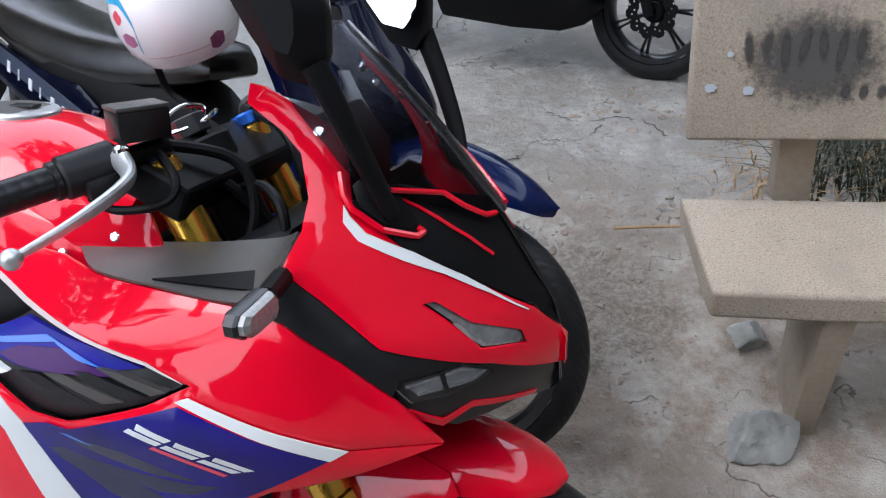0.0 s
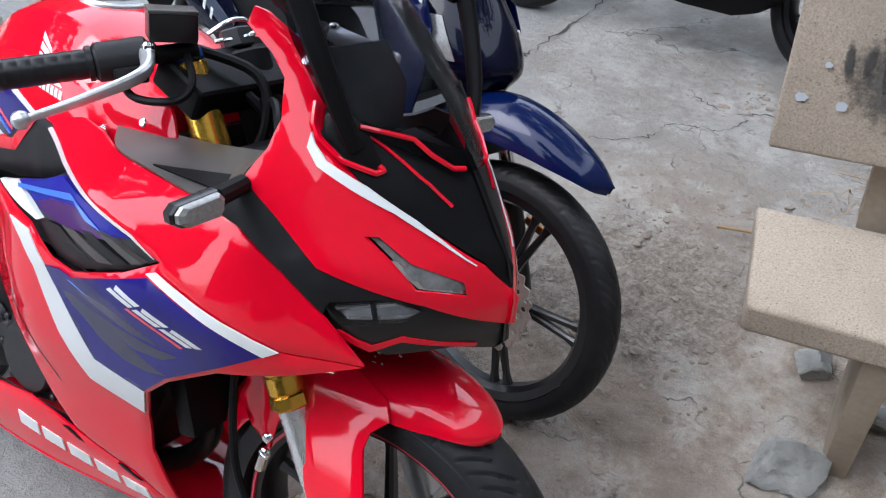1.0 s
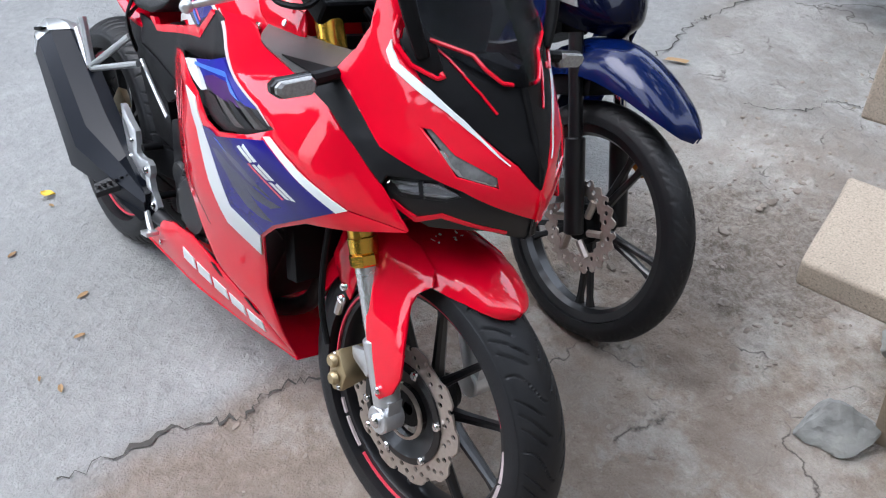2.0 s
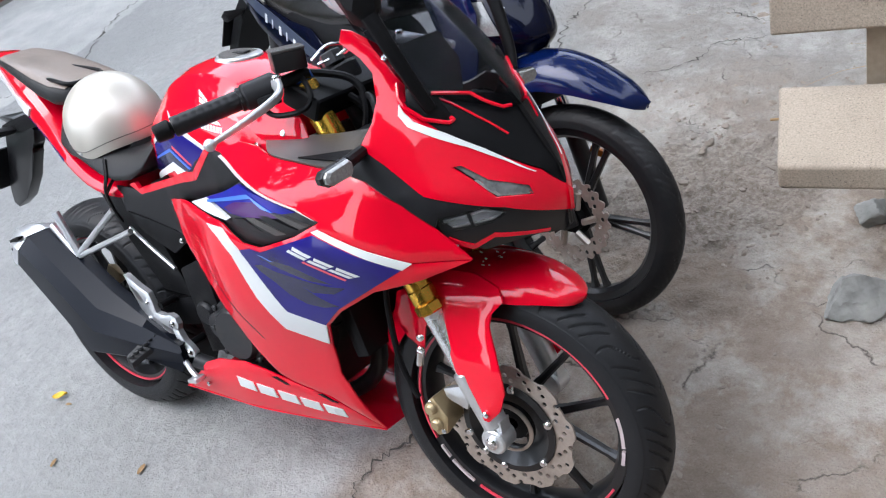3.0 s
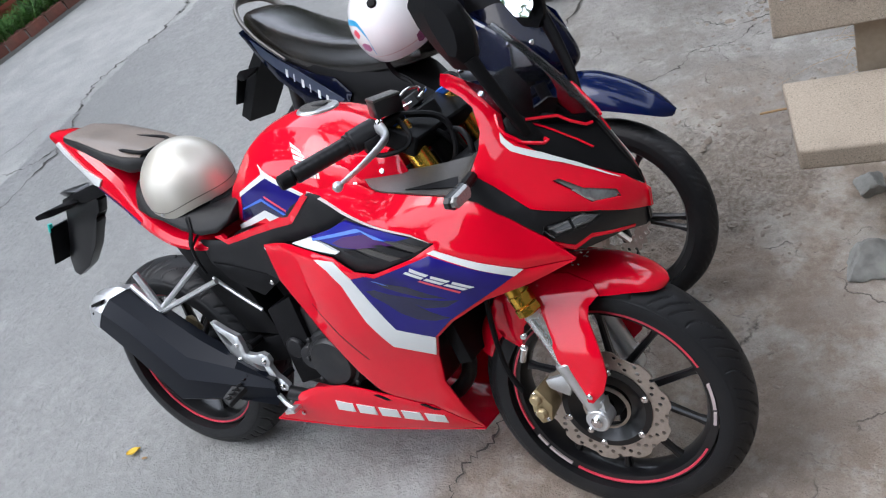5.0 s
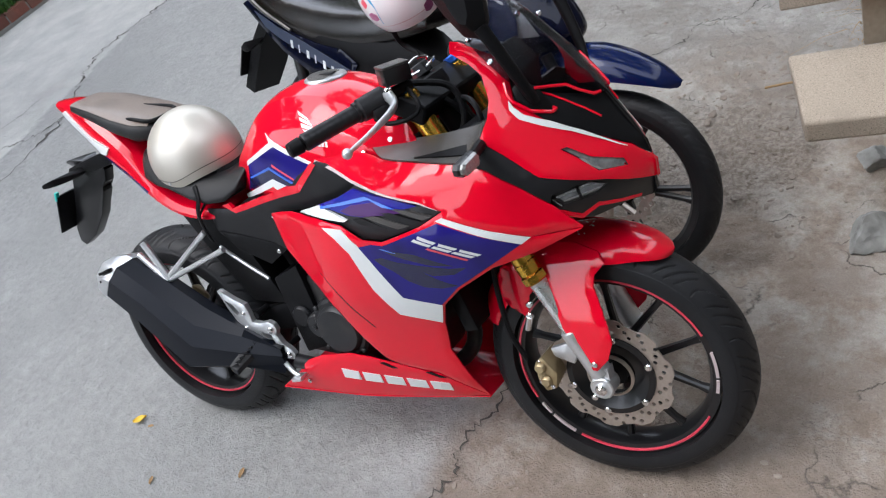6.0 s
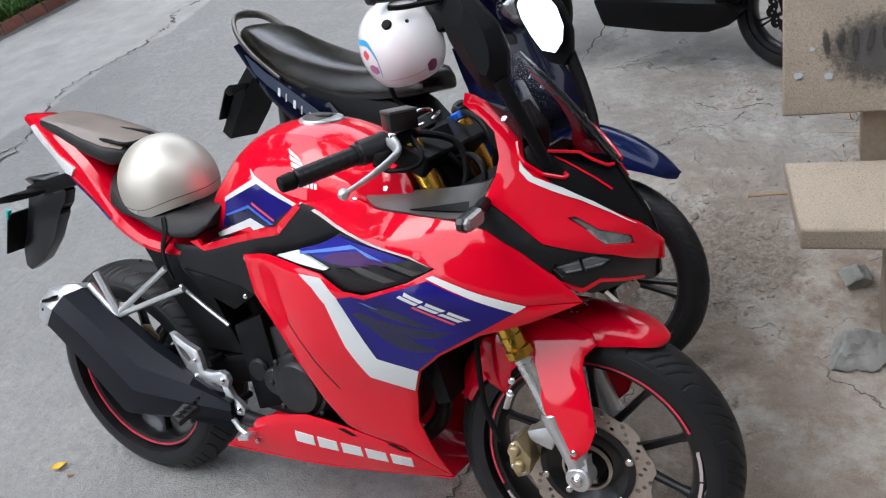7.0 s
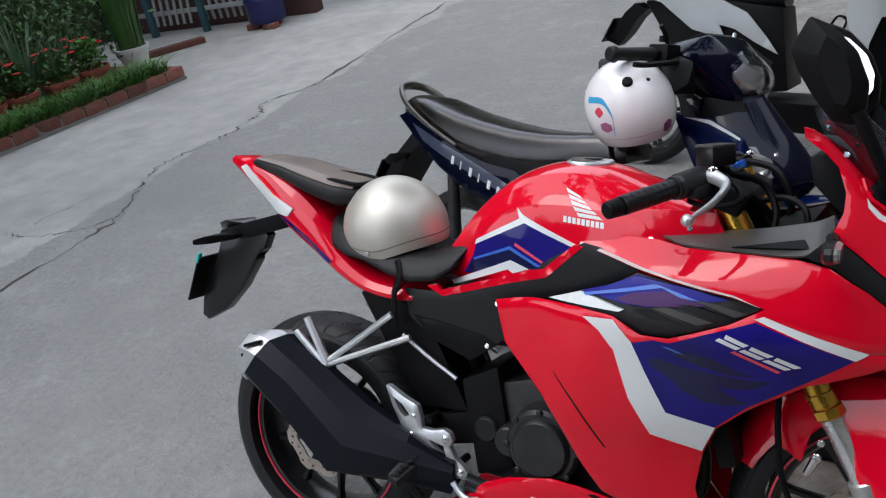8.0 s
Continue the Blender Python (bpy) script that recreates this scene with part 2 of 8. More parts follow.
def spray_material(name, colour, amount, radius, scale):
    """Sprayed paint that thins out in specks away from its middle."""
    m = bpy.data.materials.new(name)
    m.use_nodes = True
    n, l = m.node_tree.nodes, m.node_tree.links
    b = n["Principled BSDF"]
    b.inputs["Base Color"].default_value, b.inputs["Roughness"].default_value = (*colour, 1), 0.85
    co = n.new("ShaderNodeTexCoord")
    t = n.new("ShaderNodeTexNoise")
    t.inputs["Scale"].default_value, t.inputs["Detail"].default_value, t.inputs["Roughness"].default_value = scale, 5, 0.7
    l.new(co.outputs["Object"], t.inputs["Vector"])
    g = n.new("ShaderNodeVectorMath")
    g.operation = "LENGTH"
    sc_ = n.new("ShaderNodeVectorMath")
    sc_.operation = "MULTIPLY"
    sc_.inputs[1].default_value = (1 / radius[0], 0.0, 1 / radius[1])
    l.new(co.outputs["Object"], sc_.inputs[0])
    l.new(sc_.outputs[0], g.inputs[0])
    fall = n.new("ShaderNodeMapRange")
    fall.inputs[1].default_value, fall.inputs[2].default_value, fall.inputs[3].default_value, fall.inputs[4].default_value = 0.25, 1.0, amount, -0.45
    l.new(g.outputs["Value"], fall.inputs[0])
    ad = n.new("ShaderNodeMath")
    l.new(fall.outputs[0], ad.inputs[0])
    l.new(t.outputs[0], ad.inputs[1])
    hard = n.new("ShaderNodeMapRange")
    hard.inputs[1].default_value, hard.inputs[2].default_value, hard.inputs[4].default_value = 0.5, 0.95, 0.92
    l.new(ad.outputs[0], hard.inputs[0])
    l.new(hard.outputs[0], b.inputs["Alpha"])
    return m


SPRAYBAR = spray_material("black spray stroke", (0.05, 0.047, 0.045), 0.52, (0.0145, 0.062), 130)
SPRAYHAZE = spray_material("thin black overspray", (0.085, 0.08, 0.074), 0.5, (0.20, 0.15), 60)
RED.node_tree.nodes["Principled BSDF"].inputs["Coat IOR"].default_value = 1.52


# ---- mesh helpers ----
from mathutils import geometry


def part(name, bm, material, parent=None, label="", sharp=32.0):
    bmesh.ops.recalc_face_normals(bm, faces=bm.faces)
    lim = radians(sharp)
    for f in bm.faces:
        f.smooth = True
    for e in bm.edges:
        e.smooth = len(e.link_faces) == 2 and e.calc_face_angle(0.0) < lim
    me = bpy.data.meshes.new(name)
    bm.to_mesh(me)
    bm.free()
    me.materials.append(material)
    ob = new(name, me)
    if parent is not None:
        ob.parent = parent
    if label:
        ob["label"] = label
    return ob


def root(name, m, label, category, group="", kind=""):
    e = new(name)
    e.empty_display_size = 0.1
    e.matrix_world = m
    return tagged(e, label, category, group, kind)


def cr(xs, ys, x):
    """Smooth curve through the knots (xs, ys)."""
    n = len(xs)
    if x <= xs[0]:
        return ys[0]
    if x >= xs[-1]:
        return ys[-1]
    i = 0
    while x > xs[i + 1]:
        i += 1
    h = xs[i + 1] - xs[i]

    def slope(k):
        a, b = max(k - 1, 0), min(k + 1, n - 1)
        return (ys[b] - ys[a]) / (xs[b] - xs[a])

    t = (x - xs[i]) / h
    a, b = slope(i) * h, slope(i + 1) * h
    return (2 * t**3 - 3 * t**2 + 1) * ys[i] + (t**3 - 2 * t**2 + t) * a + (3 * t**2 - 2 * t**3) * ys[i + 1] + (t**3 - t**2) * b


def inside(px, pz, poly):
    c = np.zeros(len(px), bool)
    n = len(poly)
    for i in range(n):
        (x1, z1), (x2, z2) = poly[i], poly[i - 1]
        if z1 == z2:
            continue
        c ^= ((z1 > pz) != (z2 > pz)) & (px < (x2 - x1) * (pz - z1) / (z2 - z1) + x1)
    return c


def densify(poly, ds):
    out = []
    for i in range(len(poly)):
        a, b = Vector(poly[i]), Vector(poly[(i + 1) % len(poly)])
        k = max(1, int(round((b - a).length / ds)))
        out += [tuple(a.lerp(b, j / k)) for j in range(k)]
    return out


def edge_dist(P, poly):
    d = np.full(len(P), 9.0)
    for i in range(len(poly)):
        a, b = np.array(poly[i]), np.array(poly[(i + 1) % len(poly)])
        ab = b - a
        t = np.clip(((P - a) @ ab) / max(ab @ ab, 1e-12), 0, 1)
        d = np.minimum(d, np.hypot(*(P - a - t[:, None] * ab).T))
    return d


def fill(outline, ds, holes=()):
    """Points and triangles that fill an outline, less its holes."""
    loops = [densify(outline, ds)] + [list(h) for h in holes]
    pts, edges = [], []
    for lp in loops:
        k = len(pts)
        pts += lp
        edges += [(k + i, k + (i + 1) % len(lp)) for i in range(len(lp))]
    lo, hi = np.min(outline, 0), np.max(outline, 0)
    gx, gz = np.meshgrid(np.arange(lo[0], hi[0], ds), np.arange(lo[1], hi[1], ds * 0.87))
    gx = gx + (np.arange(gx.shape[0]) % 2)[:, None] * ds / 2
    gp = np.c_[gx.ravel(), gz.ravel()]
    gp = gp[inside(gp[:, 0], gp[:, 1], outline)]
    for lp in [outline, *holes]:
        if len(gp):
            gp = gp[edge_dist(gp, lp) > ds * 0.45]
    for h in holes:
        if len(gp):
            gp = gp[~inside(gp[:, 0], gp[:, 1], h)]
    allp = [Vector(p) for p in pts] + [Vector(p) for p in gp]
    v, _, f, *_ = geometry.delaunay_2d_cdt(allp, edges, [], 0, 1e-6)
    V = np.array([(p.x, p.y) for p in v])
    c = np.array([V[list(t)].mean(0) for t in f])
    ok = inside(c[:, 0], c[:, 1], outline)
    for h in holes:
        ok &= ~inside(c[:, 0], c[:, 1], h)
    return V, [t for t, k in zip(f, ok) if k]


def shell_bm(outline, w, side=-1, thick=0.004, lift=0.0, ds=0.014, roll=0.003, holes=()):
    V, T = fill(outline, ds, holes)
    d = edge_dist(V, outline)
    r = max(roll * 1.6, 1e-4)
    drop = roll * np.clip(1 - d / r, 0, 1) ** 2
    ys = np.array([w(x, z) for x, z in V]) + lift - drop
    bm = bmesh.new()
    o = [bm.verts.new((x, side * y, z)) for (x, z), y in zip(V, ys)]
    i = [bm.verts.new((x, side * (y - thick), z)) for (x, z), y in zip(V, ys)]
    seen = {}
    for t in T:
        bm.faces.new([o[k] for k in t])
        bm.faces.new([i[k] for k in reversed(t)])
        for a, b in zip(t, (*t[1:], t[0])):
            seen[(a, b)] = True
    for a, b in seen:
        if (b, a) not in seen:
            bm.faces.new((o[a], i[a], i[b], o[b]))
    return bm


def shell(name, outline, w, material, parent, label="", both=True, **kw):
    obs = [part(name, shell_bm(outline, w, -1, **kw), material, parent, label)]
    if both:
        obs.append(part(name, shell_bm(outline, w, 1, **kw), material, parent, label))
    return obs


def flat(c):
    return lambda x, z: c


def cyl(bm, a, b, r0, r1=None, seg=20, bev=0.0):
    a, b = Vector(a), Vector(b)
    r1 = r0 if r1 is None else r1
    q = (b - a).to_track_quat("Z", "Y")
    L = (b - a).length
    prof = [(0, 0.0), (r0 - bev, 0.0), (r0, bev), (r1, L - bev), (r1 - bev, L), (0, L)] if bev else [(0, 0), (r0, 0), (r1, L), (0, L)]
    rings = []
    for r, h in prof:
        if r == 0:
            rings.append([bm.verts.new(a + q @ Vector((0, 0, h)))])
        else:
            rings.append([bm.verts.new(a + q @ Vector((r * math.cos(2 * math.pi * k / seg), r * math.sin(2 * math.pi * k / seg), h))) for k in range(seg)])
    join(bm, rings)
    return bm


def join(bm, rings, closed=True):
    for p, q in zip(rings, rings[1:]):
        n = max(len(p), len(q))
        for k in range(n if closed else n - 1):
            j = (k + 1) % n
            if len(p) == 1:
                bm.faces.new((p[0], q[j], q[k]))
            elif len(q) == 1:
                bm.faces.new((p[k], p[j], q[0]))
            else:
                bm.faces.new((p[k], p[j], q[j], q[k]))


def spline(pts, per=6):
    P = [Vector(p) for p in pts]
    out = []
    for i in range(len(P) - 1):
        a, b, c, d = P[max(i - 1, 0)], P[i], P[i + 1], P[min(i + 2, len(P) - 1)]
        for k in range(per):
            t = k / per
            out.append(0.5 * (2 * b + (c - a) * t + (2 * a - 5 * b + 4 * c - d) * t * t + (3 * b - a - 3 * c + d) * t**3))
    return out + [P[-1]]


def tube(bm, pts, r, seg=10, per=6, smooth=True, r_end=None, flatten=1.0):
    P = spline(pts, per) if smooth and len(pts) > 2 else [Vector(p) for p in pts]
    n = len(P)
    rings = [[bm.verts.new(P[0])]]
    side = Vector((0.13, 0.31, 0.94))
    for i, p in enumerate(P):
        d = (P[min(i + 1, n - 1)] - P[max(i - 1, 0)]).normalized()
        u = side.cross(d).normalized()
        v = d.cross(u)
        side = v if v.length > 0 else side
        rr = r + ((r_end or r) - r) * i / (n - 1)
        rings.append([bm.verts.new(p + rr * (math.cos(2 * math.pi * k / seg) * u * flatten + math.sin(2 * math.pi * k / seg) * v)) for k in range(seg)])
    rings.append([bm.verts.new(P[-1])])
    join(bm, rings)
    return bm


def box(bm, size, m=None, bev=0.0, seg=2):
    r = bmesh.ops.create_cube(bm, size=1.0)
    vs = r["verts"]
    bmesh.ops.scale(bm, vec=size, verts=vs)
    if bev:
        es = list({e for v in vs for e in v.link_edges})
        g = bmesh.ops.bevel(bm, geom=es, offset=bev, segments=seg, profile=0.6, affect="EDGES")
        vs = list({v for f in g["faces"] for v in f.verts} | {v for v in vs if v.is_valid})
    if m is not None:
        bmesh.ops.transform(bm, matrix=m, verts=vs)
    return bm


def revolve(bm, prof, seg=64, m=None, a0=0.0, a1=360.0):
    """Turns (radius, y) about the y axis."""
    m = m or Matrix()
    full = abs(a1 - a0) >= 359.9
    n = seg if full else seg + 1
    rings = []
    for k in range(n):
        a = radians(a0 + (a1 - a0) * k / seg)
        rings.append([bm.verts.new(m @ Vector((r * math.cos(a), y, r * math.sin(a)))) for r, y in prof])
    if full:
        rings.append(rings[0])
    for p, q in zip(rings, rings[1:]):
        for k in range(len(prof) - 1):
            bm.faces.new((p[k], p[k + 1], q[k + 1], q[k]))
    if not full:
        bm.faces.new(rings[0])
        bm.faces.new(list(reversed(rings[-1])))
    return bm


def loft(bm, rings, caps=True):
    R = [[bm.verts.new(p) for p in ring] for ring in rings]
    join(bm, R)
    if caps:
        bm.faces.new(list(reversed(R[0])))
        bm.faces.new(R[-1])
    return bm


def prism(bm, outline, y0, y1, bev=0.0):
    """A plate in the x z plane between y0 and y1."""
    a = [bm.verts.new((x, y0, z)) for x, z in outline]
    b = [bm.verts.new((x, y1, z)) for x, z in outline]
    fs = [bm.faces.new(a), bm.faces.new(list(reversed(b)))]
    n = len(a)
    for i in range(n):
        bm.faces.new((a[i], b[i], b[(i + 1) % n], a[(i + 1) % n]))
    if bev:
        es = [e for f in fs for e in f.edges]
        bmesh.ops.bevel(bm, geom=es, offset=bev, segments=2, profile=0.6, affect="EDGES")
    return bm


def hull(bm, pts, bev=0.0):
    vs = [bm.verts.new(p) for p in pts]
    r = bmesh.ops.convex_hull(bm, input=vs)
    bmesh.ops.delete(bm, geom=[v for v in vs if v.is_valid and not v.link_faces], context="VERTS")
    if bev:
        bmesh.ops.bevel(bm, geom=[e for e in bm.edges if e.calc_face_angle(0) > 0.3], offset=bev, segments=2, profile=0.6, affect="EDGES")
    return bm


# ---- ground ----
def ground_height(x, y):
    h = 0.034 * math.exp(-(((x - 1.35) / 0.75) ** 2 + ((y - 0.25) / 0.7) ** 2))
    s = min(1.0, max(0.0, (x - 0.75) / 0.25))
    if s > 0 and x < 6 and abs(y) < 8:
        v = Vector((x, y, 0))
        h += s * (0.010 * noise.noise(v * 2.2) + 0.007 * noise.noise(v * 7.0) + 0.005 * noise.noise(v * 19.0) + 0.003 * noise.noise(v * 41.0))
        rough = s * math.exp(-((x - 1.2) / 0.45) ** 2 - ((y - 1.1) / 0.75) ** 2)
        h += rough * (0.022 * abs(noise.noise(v * 9.0)) + 0.012 * noise.noise(v * 24.0) + 0.006 * noise.noise(v * 50.0))
    return h


def spread(lo, hi, step, far):
    a = list(np.arange(lo, hi, step))
    d = step
    while a[-1] < far:
        d *= 1.35
        a.append(a[-1] + d)
    d = step
    while a[0] > -far:
        d *= 1.35
        a.insert(0, a[0] - d)
    return a


def ground_material():
    m = bpy.data.materials.new("road and earth")
    m.use_nodes = True
    n, l = m.node_tree.nodes, m.node_tree.links
    b = n["Principled BSDF"]
    co = n.new("ShaderNodeTexCoord")
    sep = n.new("ShaderNodeSeparateXYZ")
    l.new(co.outputs["Object"], sep.inputs[0])

    def noise_tex(scale, detail=5, rough=0.55):
        t = n.new("ShaderNodeTexNoise")
        t.inputs["Scale"].default_value, t.inputs["Detail"].default_value, t.inputs["Roughness"].default_value = scale, detail, rough
        l.new(co.outputs["Object"], t.inputs["Vector"])
        return t.outputs[0]

    def rng(src, a, b_, c=0.0, d=1.0):
        r = n.new("ShaderNodeMapRange")
        for i, v in enumerate((a, b_, c, d)):
            r.inputs[i + 1].default_value = v
        l.new(src, r.inputs[0])
        return r.outputs[0]

    def mix(f, a, b_, kind="MIX"):
        x = n.new("ShaderNodeMix")
        x.data_type, x.blend_type = "RGBA", kind
        for i, v in ((0, f), (6, a), (7, b_)):
            if isinstance(v, (int, float)):
                x.inputs[i].default_value = v
            elif isinstance(v, tuple):
                x.inputs[i].default_value = (*v, 1)
            else:
                l.new(v, x.inputs[i])
        return x.outputs[2]

    def add(a, b_, k=1.0):
        x = n.new("ShaderNodeMath")
        x.operation = "MULTIPLY_ADD"
        l.new(b_, x.inputs[0])
        x.inputs[1].default_value = k
        l.new(a, x.inputs[2])
        return x.outputs[0]

    big, mid, fine, tiny = noise_tex(0.9), noise_tex(5.0, 7, 0.65), noise_tex(32.0, 6, 0.65), noise_tex(220.0, 3)
    speck = noise_tex(95.0, 2)
    wob = add(add(sep.outputs[0], noise_tex(1.3, 4), 0.5), noise_tex(11.0, 5), 0.12)
    asphalt = mix(rng(fine, 0.3, 0.7), (0.245, 0.244, 0.237), (0.345, 0.342, 0.33))
    asphalt = mix(rng(mid, 0.5, 0.72, 0, 0.65), asphalt, (0.38, 0.377, 0.363))
    asphalt = mix(rng(noise_tex(2.1, 9, 0.75), 0.56, 0.64, 0, 0.5), asphalt, (0.42, 0.418, 0.408))
    asphalt = mix(rng(big, 0.48, 0.66, 0, 0.55), asphalt, (0.255, 0.254, 0.248))
    asphalt = mix(rng(speck, 0.64, 0.74, 0, 0.25), asphalt, (0.40, 0.395, 0.385))
    asphalt = mix(rng(speck, 0.36, 0.28, 0, 0.3), asphalt, (0.12, 0.12, 0.122))
    pale = mix(rng(mid, 0.35, 0.65), (0.39, 0.387, 0.37), (0.50, 0.495, 0.465))
    pale = mix(rng(big, 0.45, 0.65, 0, 0.5), pale, (0.27, 0.268, 0.258))
    pale = mix(rng(fine, 0.62, 0.72, 0, 0.6), pale, (0.40, 0.395, 0.375))
    earth = mix(rng(fine, 0.3, 0.7), (0.240, 0.191, 0.152), (0.432, 0.366, 0.301))
    earth = mix(rng(mid, 0.47, 0.58, 0, 0.85), earth, (0.504, 0.466, 0.420))
    earth = mix(rng(big, 0.42, 0.58, 0, 0.65), earth, (0.228, 0.177, 0.138))
    earth = mix(rng(speck, 0.66, 0.74, 0, 0.4), earth, (0.432, 0.389, 0.333))
    blot = noise_tex(2.6, 8, 0.7)
    earth = mix(rng(blot, 0.46, 0.56, 0, 0.6), earth, (0.240, 0.189, 0.149))
    earth = mix(rng(blot, 0.46, 0.36, 0, 0.7), earth, (0.480, 0.454, 0.414))
    dv = n.new("ShaderNodeVectorMath")
    dv.operation = "MULTIPLY_ADD"
    nt = n.new("ShaderNodeTexNoise")
    nt.inputs["Scale"].default_value, nt.inputs["Detail"].default_value = 7.0, 6
    l.new(co.outputs["Object"], nt.inputs["Vector"])
    l.new(nt.outputs[1], dv.inputs[0])
    dv.inputs[1].default_value = (0.35, 0.35, 0.0)
    l.new(co.outputs["Object"], dv.inputs[2])
    vor = n.new("ShaderNodeTexVoronoi")
    vor.feature = "DISTANCE_TO_EDGE"
    vor.inputs["Scale"].default_value = 2.6
    l.new(dv.outputs[0], vor.inputs["Vector"])
    seam = mix(rng(mid, 0.5, 0.58), (0.0, 0.0, 0.0), mix(rng(vor.outputs[0], 0.0, 0.016, 0.95, 0.0), (0.0, 0.0, 0.0), (1.0, 1.0, 1.0)))
    earth = mix(seam, earth, (0.07, 0.058, 0.048))
    slab = mix(rng(mid, 0.3, 0.7), (0.27, 0.258, 0.24), (0.45, 0.435, 0.41))
    slab = mix(rng(fine, 0.5, 0.7, 0, 0.65), slab, (0.26, 0.24, 0.215))
    slab = mix(rng(blot, 0.47, 0.55, 0, 0.6), slab, (0.22, 0.20, 0.178))
    slab = mix(seam, slab, (0.09, 0.078, 0.066))
    yw = add(sep.outputs[1], noise_tex(2.0, 5), 0.9)
    crumb = n.new("ShaderNodeVectorMath")
    crumb.operation = "DISTANCE"
    l.new(co.outputs["Object"], crumb.inputs[0])
    crumb.inputs[1].default_value = (1.22, 1.15, 0.0)
    near = add(crumb.outputs["Value"], noise_tex(9.0, 6, 0.7), -0.5)
    earth = mix(rng(near, 0.12, 0.0, 0.0, 0.75), earth, mix(rng(noise_tex(60.0, 4, 0.7), 0.4, 0.6), (0.17, 0.14, 0.112), (0.34, 0.295, 0.25)))
    soiled = add(sep.outputs[1], noise_tex(3.0, 7, 0.7), 0.6)
    earth = mix(rng(soiled, 0.55, 0.12, 0.0, 0.62), earth, mix(rng(fine, 0.3, 0.7), (0.15, 0.115, 0.09), (0.24, 0.195, 0.16)))
    shoulder = mix(rng(yw, 1.7, 2.25), earth, slab)
    edge = add(wob, rng(sep.outputs[1], 1.2, 2.3, 0.0, 0.5))
    col = mix(rng(edge, 1.02, 1.16), asphalt, shoulder)
    col = mix(rng(wob, -2.62, -2.58, 1, 0), col, pale)
    col = mix(rng(tiny, 0.3, 0.75, 0.0, 0.38), col, mix(1.0, col, (0.55, 0.54, 0.53), "MULTIPLY"))
    l.new(col, b.inputs["Base Color"])
    b.inputs["Roughness"].default_value = 0.88
    bump = n.new("ShaderNodeBump")
    bump.inputs["Distance"].default_value = 0.015
    hh = add(add(rng(fine, 0, 1), rng(tiny, 0, 1), 0.3), rng(mid, 0, 1), 0.6)
    l.new(hh, bump.inputs["Height"])
    l.new(bump.outputs[0], b.inputs["Normal"])
    return m


gx, gy = spread(0.6, 2.2, 0.011, 120), spread(-0.5, 2.6, 0.011, 120)
nx, ny = len(gx), len(gy)
gv = [(x, y, ground_height(x, y)) for y in gy for x in gx]
gf = [(j * nx + i, j * nx + i + 1, (j + 1) * nx + i + 1, (j + 1) * nx + i) for j in range(ny - 1) for i in range(nx - 1)]
gme = bpy.data.meshes.new("ground")
gme.from_pydata(gv, [], gf)
gme.polygons.foreach_set("use_smooth", [True] * len(gf))
gme.materials.append(ground_material())
ground = tagged(new("ground", gme), "grey asphalt lane with pale concrete strip and earthy shoulder", "ground", kind="structure")


def crack(pts, width, seed, label):
    rnd = random.Random(seed)
    P = spline([(x, y, 0) for x, y in pts], 14)
    bm = bmesh.new()
    prev = None
    for i, p in enumerate(P):
        d = (P[min(i + 1, len(P) - 1)] - P[max(i - 1, 0)]).normalized()
        nrm = Vector((-d.y, d.x, 0))
        j = rnd.uniform(-1, 1) * width * 1.5
        width_here = width * max(0.2, 0.5 + 1.5 * noise.noise(Vector((seed * 5.0, i * 0.16, 0))))
        a, b = p + nrm * (j + width_here * rnd.uniform(0.2, 1.0)), p + nrm * (j - width_here * rnd.uniform(0.2, 1.0))
        cur = [bm.verts.new((q.x, q.y, ground_height(q.x, q.y) + 0.004)) for q in (a, b)]
        if prev:
            bm.faces.new((prev[0], prev[1], cur[1], cur[0]))
        prev = cur
    return tagged(part("pavement_crack", bm, CRACK), label, "crack", kind="structure")


crack([(-2.62, 0.2), (-2.6, 1.2), (-2.64, 1.65), (-2.84, 1.97), (-2.97, 2.2), (-3.01, 2.44), (-2.97, 2.66), (-2.91, 2.89), (-2.93, 3.16), (-2.95, 3.33), (-3.09, 3.52), (-3.04, 3.71), (-2.92, 3.99), (-3.0, 5.4), (-3.08, 6.6)], 0.017, 3, "dark jagged crack between asphalt and pale concrete")
crack([(0.39, 1.55), (0.385, 1.85), (0.33, 2.1), (0.35, 2.25), (0.37, 2.72), (0.36, 3.1)], 0.010, 5, "jagged crack across the pale concrete shoulder")
crack([(0.86, 0.22), (0.862, 0.09), (0.80, -0.02), (0.82, -0.12), (0.74, -0.25), (0.70, -0.5)], 0.010, 6, "crack along the broken edge of asphalt")
crack([(0.80, 1.75), (0.95, 1.82), (1.0, 1.95), (1.12, 1.98), (1.2, 2.1)], 0.006, 8, "thin crack in the concrete shoulder")
crack([(0.95, 2.2), (1.1, 2.12), (1.3, 2.16), (1.42, 2.05)], 0.007, 9, "thin crack in the concrete shoulder")
crack([(-3.6, 1.3), (-3.31, 1.35), (-3.01, 1.36), (-2.84, 1.43), (-2.7, 1.53), (-2.66, 1.68)], 0.012, 11, "side crack in the pale concrete strip")
crack([(-3.17, 1.48), (-3.19, 1.58), (-3.14, 1.7), (-3.12, 1.86)], 0.007, 12, "hairline crack in the pale concrete strip")


